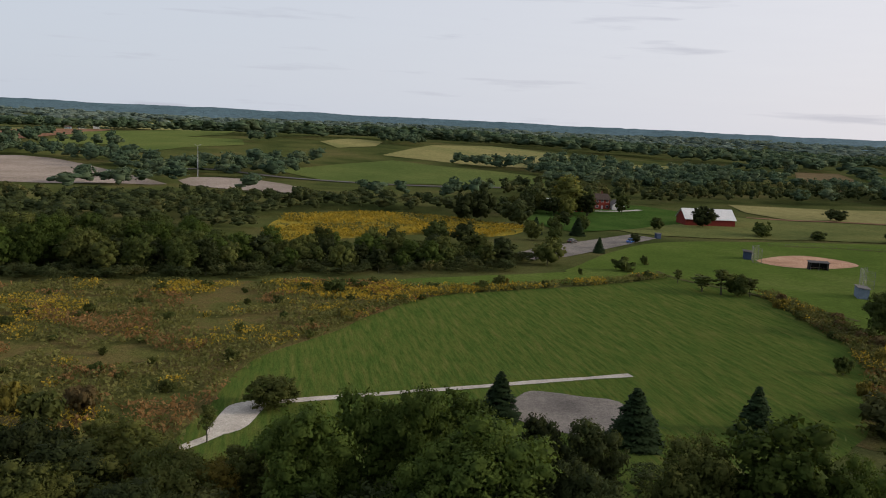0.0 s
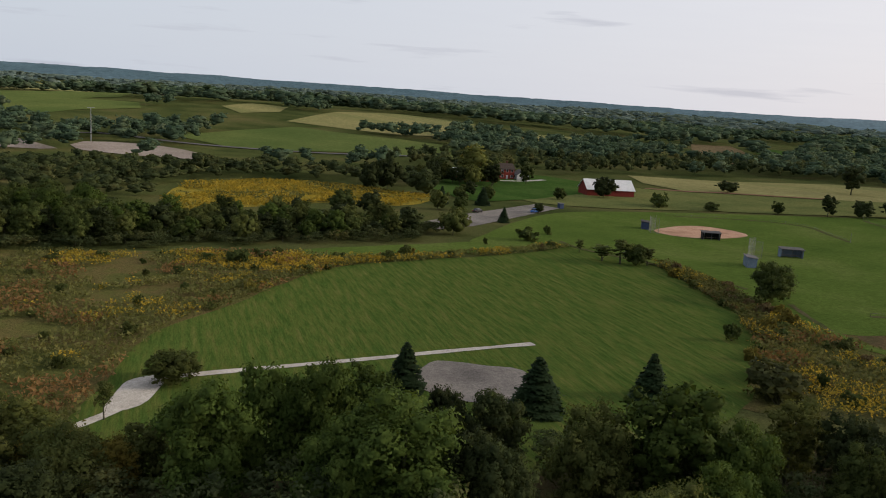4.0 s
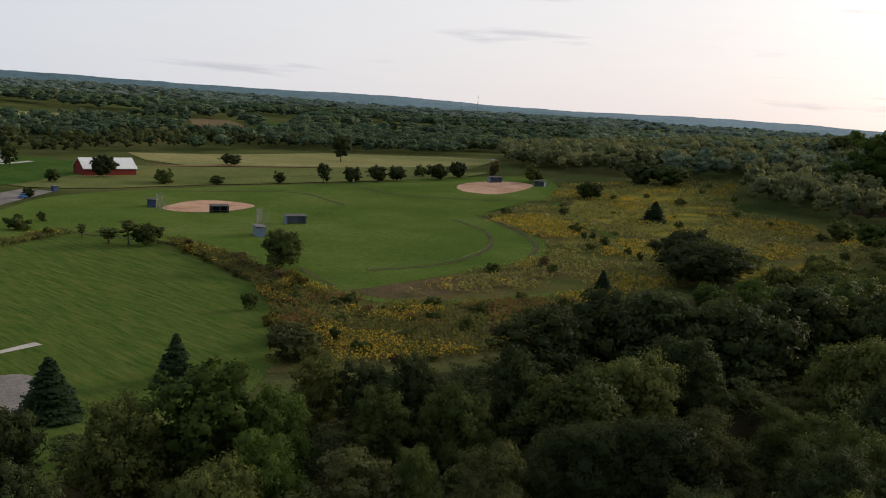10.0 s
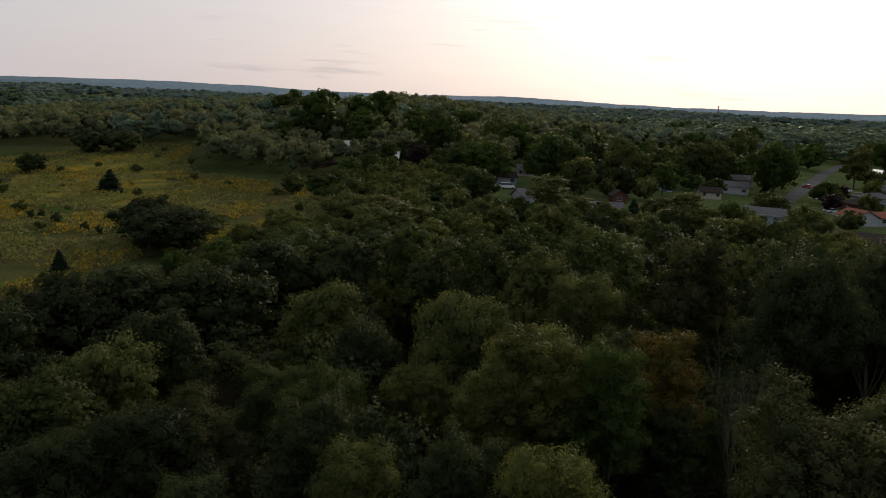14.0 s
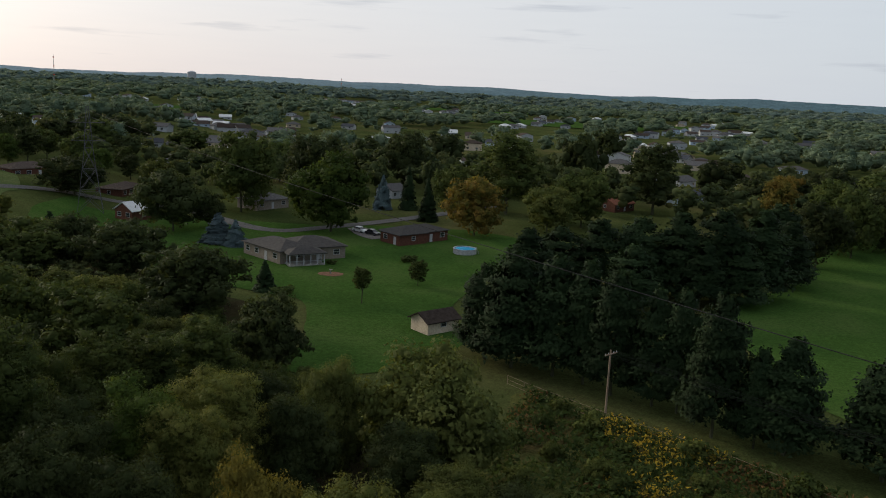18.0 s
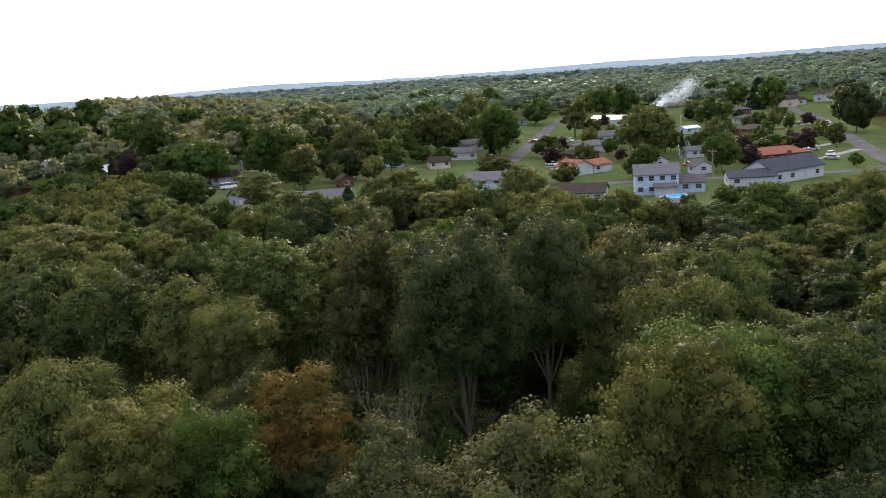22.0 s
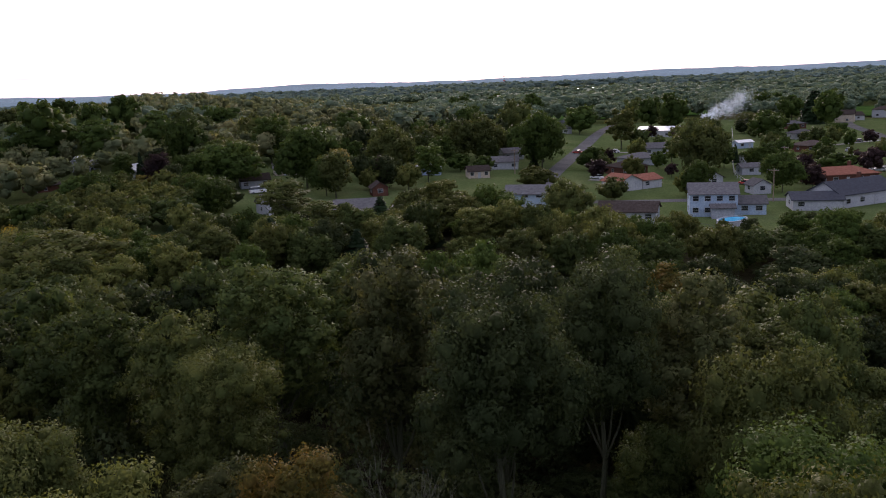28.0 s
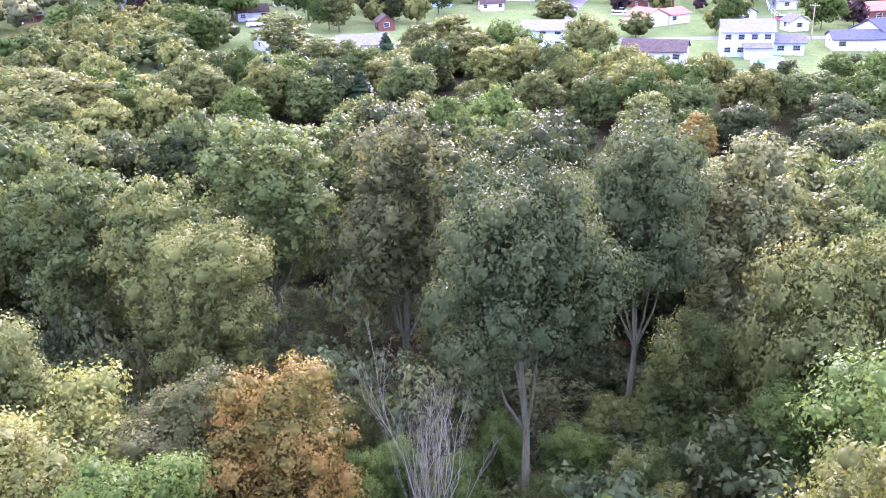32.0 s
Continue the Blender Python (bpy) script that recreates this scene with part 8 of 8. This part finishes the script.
def silo(x, y):
    ob = thing("silo", pose(x, y, 0), "small pale grain silo by the hedge", "silo")
    part("body", tube((0, 0, 0), (0, 0, 5.5), 1.8, sides=16), M["white"], ob)
    part("cap", tube((0, 0, 5.5), (0, 0, 6.4), 1.9, 0.2, 16), M["metal"], ob)


silo(484, 283)
patch("pond", [(-60, 290), (-46, 298), (-40, 275), (-41, 257), (-52, 252), (-64, 268)], 0.15, M["pond"], "still pond reflecting the sky", "pond", 1)


# ---- smoke from a garden fire: fine drifting flecks ----
def smoke():
    m = bpy.data.materials.new("white_smoke")
    m.use_nodes = True
    n, l = m.node_tree.nodes, m.node_tree.links
    n.clear()
    o, di = n.new("ShaderNodeOutputMaterial"), n.new("ShaderNodeBsdfTranslucent")
    di.inputs[0].default_value = (0.52, 0.60, 0.70, 1)
    l.new(di.outputs[0], o.inputs[0])
    rng = np.random.default_rng(3)
    P = []
    for k in range(44):
        t = (k + 0.5) / 44
        wide = 0.7 + 3.4 * t ** 0.8
        at = np.array([t * 8 + rng.normal() * wide * 0.5, -t * 34 + rng.normal() * wide * 0.6, 1.5 + 15.5 * t ** 0.6 + rng.normal() * wide * 0.7])
        P.append(at + rng.normal(size=(360, 3)) * wide * rng.uniform(0.4, 0.75))
    P = np.concatenate(P)
    v, t, _ = leaves_at(rng, P, directions(rng, len(P)), 0.15)
    v[:, 2] = np.maximum(v[:, 2], 0.3)
    ob = new("smoke", mesh_from("smoke", v, t, m))
    ob.location = (443, -278, terrain(443, -278))
    tagged(ob, "thin white smoke drifting from a garden fire", "smoke", kind="stuff")


smoke()


# ---- herbs, hedges and bushes of the meadows ----
M["herb_rust"] = foliage("rusty_herbs", [(0.10, 0.068, 0.03), (0.145, 0.088, 0.038), (0.18, 0.106, 0.045)])
M["herb_olive"] = foliage("olive_herbs", [(0.075, 0.085, 0.028), (0.11, 0.115, 0.038), (0.15, 0.14, 0.05)])
M["herb_gold"] = foliage("goldenrod_heads", [(0.14, 0.125, 0.024), (0.25, 0.185, 0.026), (0.36, 0.25, 0.03)])
M["herb_green"] = foliage("green_herbs", [(0.030, 0.050, 0.016), (0.048, 0.072, 0.022), (0.070, 0.095, 0.028)])


def herbs(name, outline, step, which, low, tall, material, label, seed, size=0.42, per=9):
    """Tufts of upright sprays where a slow noise runs high, joined into one mesh."""
    rng = np.random.default_rng(seed)
    spots = [(x, y) for x, y in scatter(outline, step, seed) if noise.noise((x / 17, y / 17, which)) + 0.5 * noise.noise((x / 6, y / 6, which + 2)) > low]
    if not spots:
        return
    p = np.repeat(np.array([(x, y, terrain(x, y)) for x, y in spots]), per, axis=0)
    n = len(p)
    p = p + rng.normal(size=(n, 3)) * np.array([step * 0.42, step * 0.42, 0]) + np.stack([np.zeros(n), np.zeros(n), rng.uniform(0.15, 1, n) ** 0.6 * tall], 1)
    v, t, _ = leaves_at(rng, p, np.tile([0, 0, 0.7], (n, 1)) + rng.normal(size=(n, 3)) * 0.5, size, 1.8)
    tagged(new(name, mesh_from(name, v, t, M[material])), label, "meadow plants", kind="stuff")


WEST = [(-2, 92), (2, 112), (7, 127), (13, 138), (26, 151), (41, 169), (55, 181), (70, 188), (43, 197), (20, 200), (-20, 204), (-60, 190), (-70, 110), (-40, 80)]
EAST = [(86, 86), (98, 98), (112, 112), (122, 127), (129, 150), (131, 130), (128, 112), (128, 97), (141, 85.5), (158, 77), (172, 71), (177, 66), (130, 60), (104, 70)]
EAST_FAR = [(176, 78), (152, 90), (138, 100), (168, 103), (201, 100), (226, 112), (254, 151), (300, 152), (360, 172), (405, 148), (420, 110), (341, 87), (313, 40), (254, 26), (217, 46), (180, 64)]
GOLDS = [(24, 283), (39, 339), (76, 353), (105, 337), (129, 306), (104, 279), (77, 285), (29, 265)]
BANK = [(28, -103), (26, -113), (-3, -96), (-30, -80), (-30, -68), (5, -73), (28, -82)]
HEDGE = [(24, 150), (40, 168), (54, 180), (86, 187), (110, 192), (128, 198), (128, 205), (108, 197), (84, 192), (54, 187), (38, 175), (20, 156)]
ROW = [(137, 176), (130, 153), (121, 127), (111, 111), (116, 106), (127, 119), (136, 145), (141, 174)]
herbs("rust_herbs", WEST, 1.5, 1.0, 0.27, 1.2, "herb_rust", "rust-brown dry herbs of the meadow", 1)
herbs("olive_herbs", WEST, 1.5, 5.0, -0.12, 1.1, "herb_olive", "olive grass tufts of the meadow", 2)
herbs("goldenrod", WEST, 1.5, 9.0, 0.26, 1.4, "herb_gold", "yellow goldenrod heads in the meadow", 3, 0.3)
herbs("goldenrod", [(-30, 176), (-2, 198), (20, 201), (43, 196), (56, 186), (54, 181), (38, 174), (18, 184), (1, 180), (-14, 172)], 1.5, 7.5, -0.02, 1.4, "herb_gold", "band of yellow goldenrod at the head of the meadow", 21, 0.4)
herbs("rust_herbs", EAST, 1.3, 2.0, 0.14, 1.3, "herb_rust", "rust-brown brambles and dry herbs", 4)
herbs("olive_herbs", EAST, 1.3, 6.0, -0.2, 1.3, "herb_olive", "olive brambles and grass tufts", 5)
herbs("goldenrod", EAST, 1.3, 8.5, 0.18, 1.6, "herb_gold", "yellow goldenrod heads among brambles", 6, 0.3)
herbs("olive_herbs", EAST_FAR, 2.4, 6.0, -0.15, 1.1, "herb_olive", "olive grass tufts of the far meadow", 7, 0.6)
herbs("goldenrod", EAST_FAR, 2.4, 8.5, 0.22, 1.2, "herb_gold", "yellow goldenrod in the far meadow", 9, 0.5)
herbs("goldenrod", GOLDS, 2.2, 1.5, -0.25, 1.2, "herb_gold", "dense yellow goldenrod bloom", 10, 0.6)
herbs("olive_herbs", GOLDS, 3.0, 4.5, 0.1, 1.2, "herb_olive", "olive stalks among the goldenrod", 11, 0.7)
herbs("green_herbs", BANK, 1.1, 3.0, -0.4, 1.4, "herb_green", "green brambles on the bank", 12, 0.36, 12)
herbs("goldenrod", BANK, 1.1, 8.0, 0.25, 1.6, "herb_gold", "goldenrod clumps on the bank", 13, 0.26)
herbs("rust_herbs", BANK, 1.1, 5.0, 0.2, 1.3, "herb_rust", "dry brown stalks on the bank", 14, 0.3)
herbs("goldenrod", HEDGE, 1.2, 7.0, -0.05, 1.4, "herb_gold", "goldenrod along the grass edge", 15, 0.34)
herbs("olive_herbs", HEDGE, 1.2, 3.0, -0.3, 1.3, "herb_olive", "olive weeds along the grass edge", 16, 0.4)
herbs("olive_herbs", ROW, 1.1, 3.0, -0.4, 1.7, "herb_olive", "olive brambles along the field edge", 17, 0.4, 12)
herbs("goldenrod", ROW, 1.2, 7.0, 0.1, 1.7, "herb_gold", "goldenrod along the field edge", 18, 0.3)


def bushes():
    rng = random.Random(23)
    for outline, step, kinds, lo, hi, group in ((WEST, 13, ["olive_bush", "olive_bush", "olive_bush", "bush"], 0.8, 2.2, "meadow bushes"), (HEDGE, 7, ["olive_bush", "bush", "gold_bush", "rust_bush"], 1.2, 2.6, "hedge bushes"),
                                                (ROW, 5.4, ["olive_bush", "bush", "gold_bush", "rust_bush"], 1.0, 2.6, "hedge bushes"), (EAST, 8.0, ["olive_bush", "olive_bush", "rust_bush", "gold_bush", "bush"], 1.0, 2.4, "meadow bushes"),
                                                (EAST_FAR, 27, ["bush", "olive_bush", "olive_bush"], 1.2, 3.0, "meadow bushes"), (BANK, 6, ["bush", "olive_bush"], 1.3, 2.6, "bank bushes")):
        for x, y in scatter(outline, step, rng.randrange(99)):
            h = rng.uniform(lo, hi)
            tree(rng.choice(kinds), x, y, h, h * rng.uniform(0.6, 0.95), group=group)


bushes()


# ---- the country road and the yard beyond the goldenrod ----
strip("country_road", [(-5, 567), (20, 568), (62, 526), (124, 499), (177, 497), (218, 500)], 6.0, 0.42, M["road"], "grey country road past the gravel yard", "road")
car(-39.8, 519.3, 20, "car_white", "white lorry parked on the gravel yard", 8.5, 2.9, True)
car(-35.7, 515.6, 60, "car_white", "white van on the edge of the yard", 5.4, 2.1, True)


def light_pole(x, y, h):
    ob = thing("light_pole", pose(x, y, terrain(x, y)), "tall pale steel light pole beside the yard", "light pole")
    part("base", tube((0, 0, 0), (0, 0, 0.8), 0.35, 0.3, 10), M["concrete"], ob, "round concrete foot")
    part("post", tube((0, 0, 0.7), (0, 0, h), 0.24, 0.12, 8), M["siding_grey"], ob)
    part("arm", tube((-1.4, 0, h - 0.2), (1.4, 0, h - 0.2), 0.09, sides=6), M["siding_grey"], ob)
    for s in (-1, 1):
        part("lamp_head", box((0.9, 0.5, 0.3), (s * 1.4, 0, h - 0.05), 0.05), M["siding_grey"], ob)


light_pole(6.5, 518.7, 19.2)
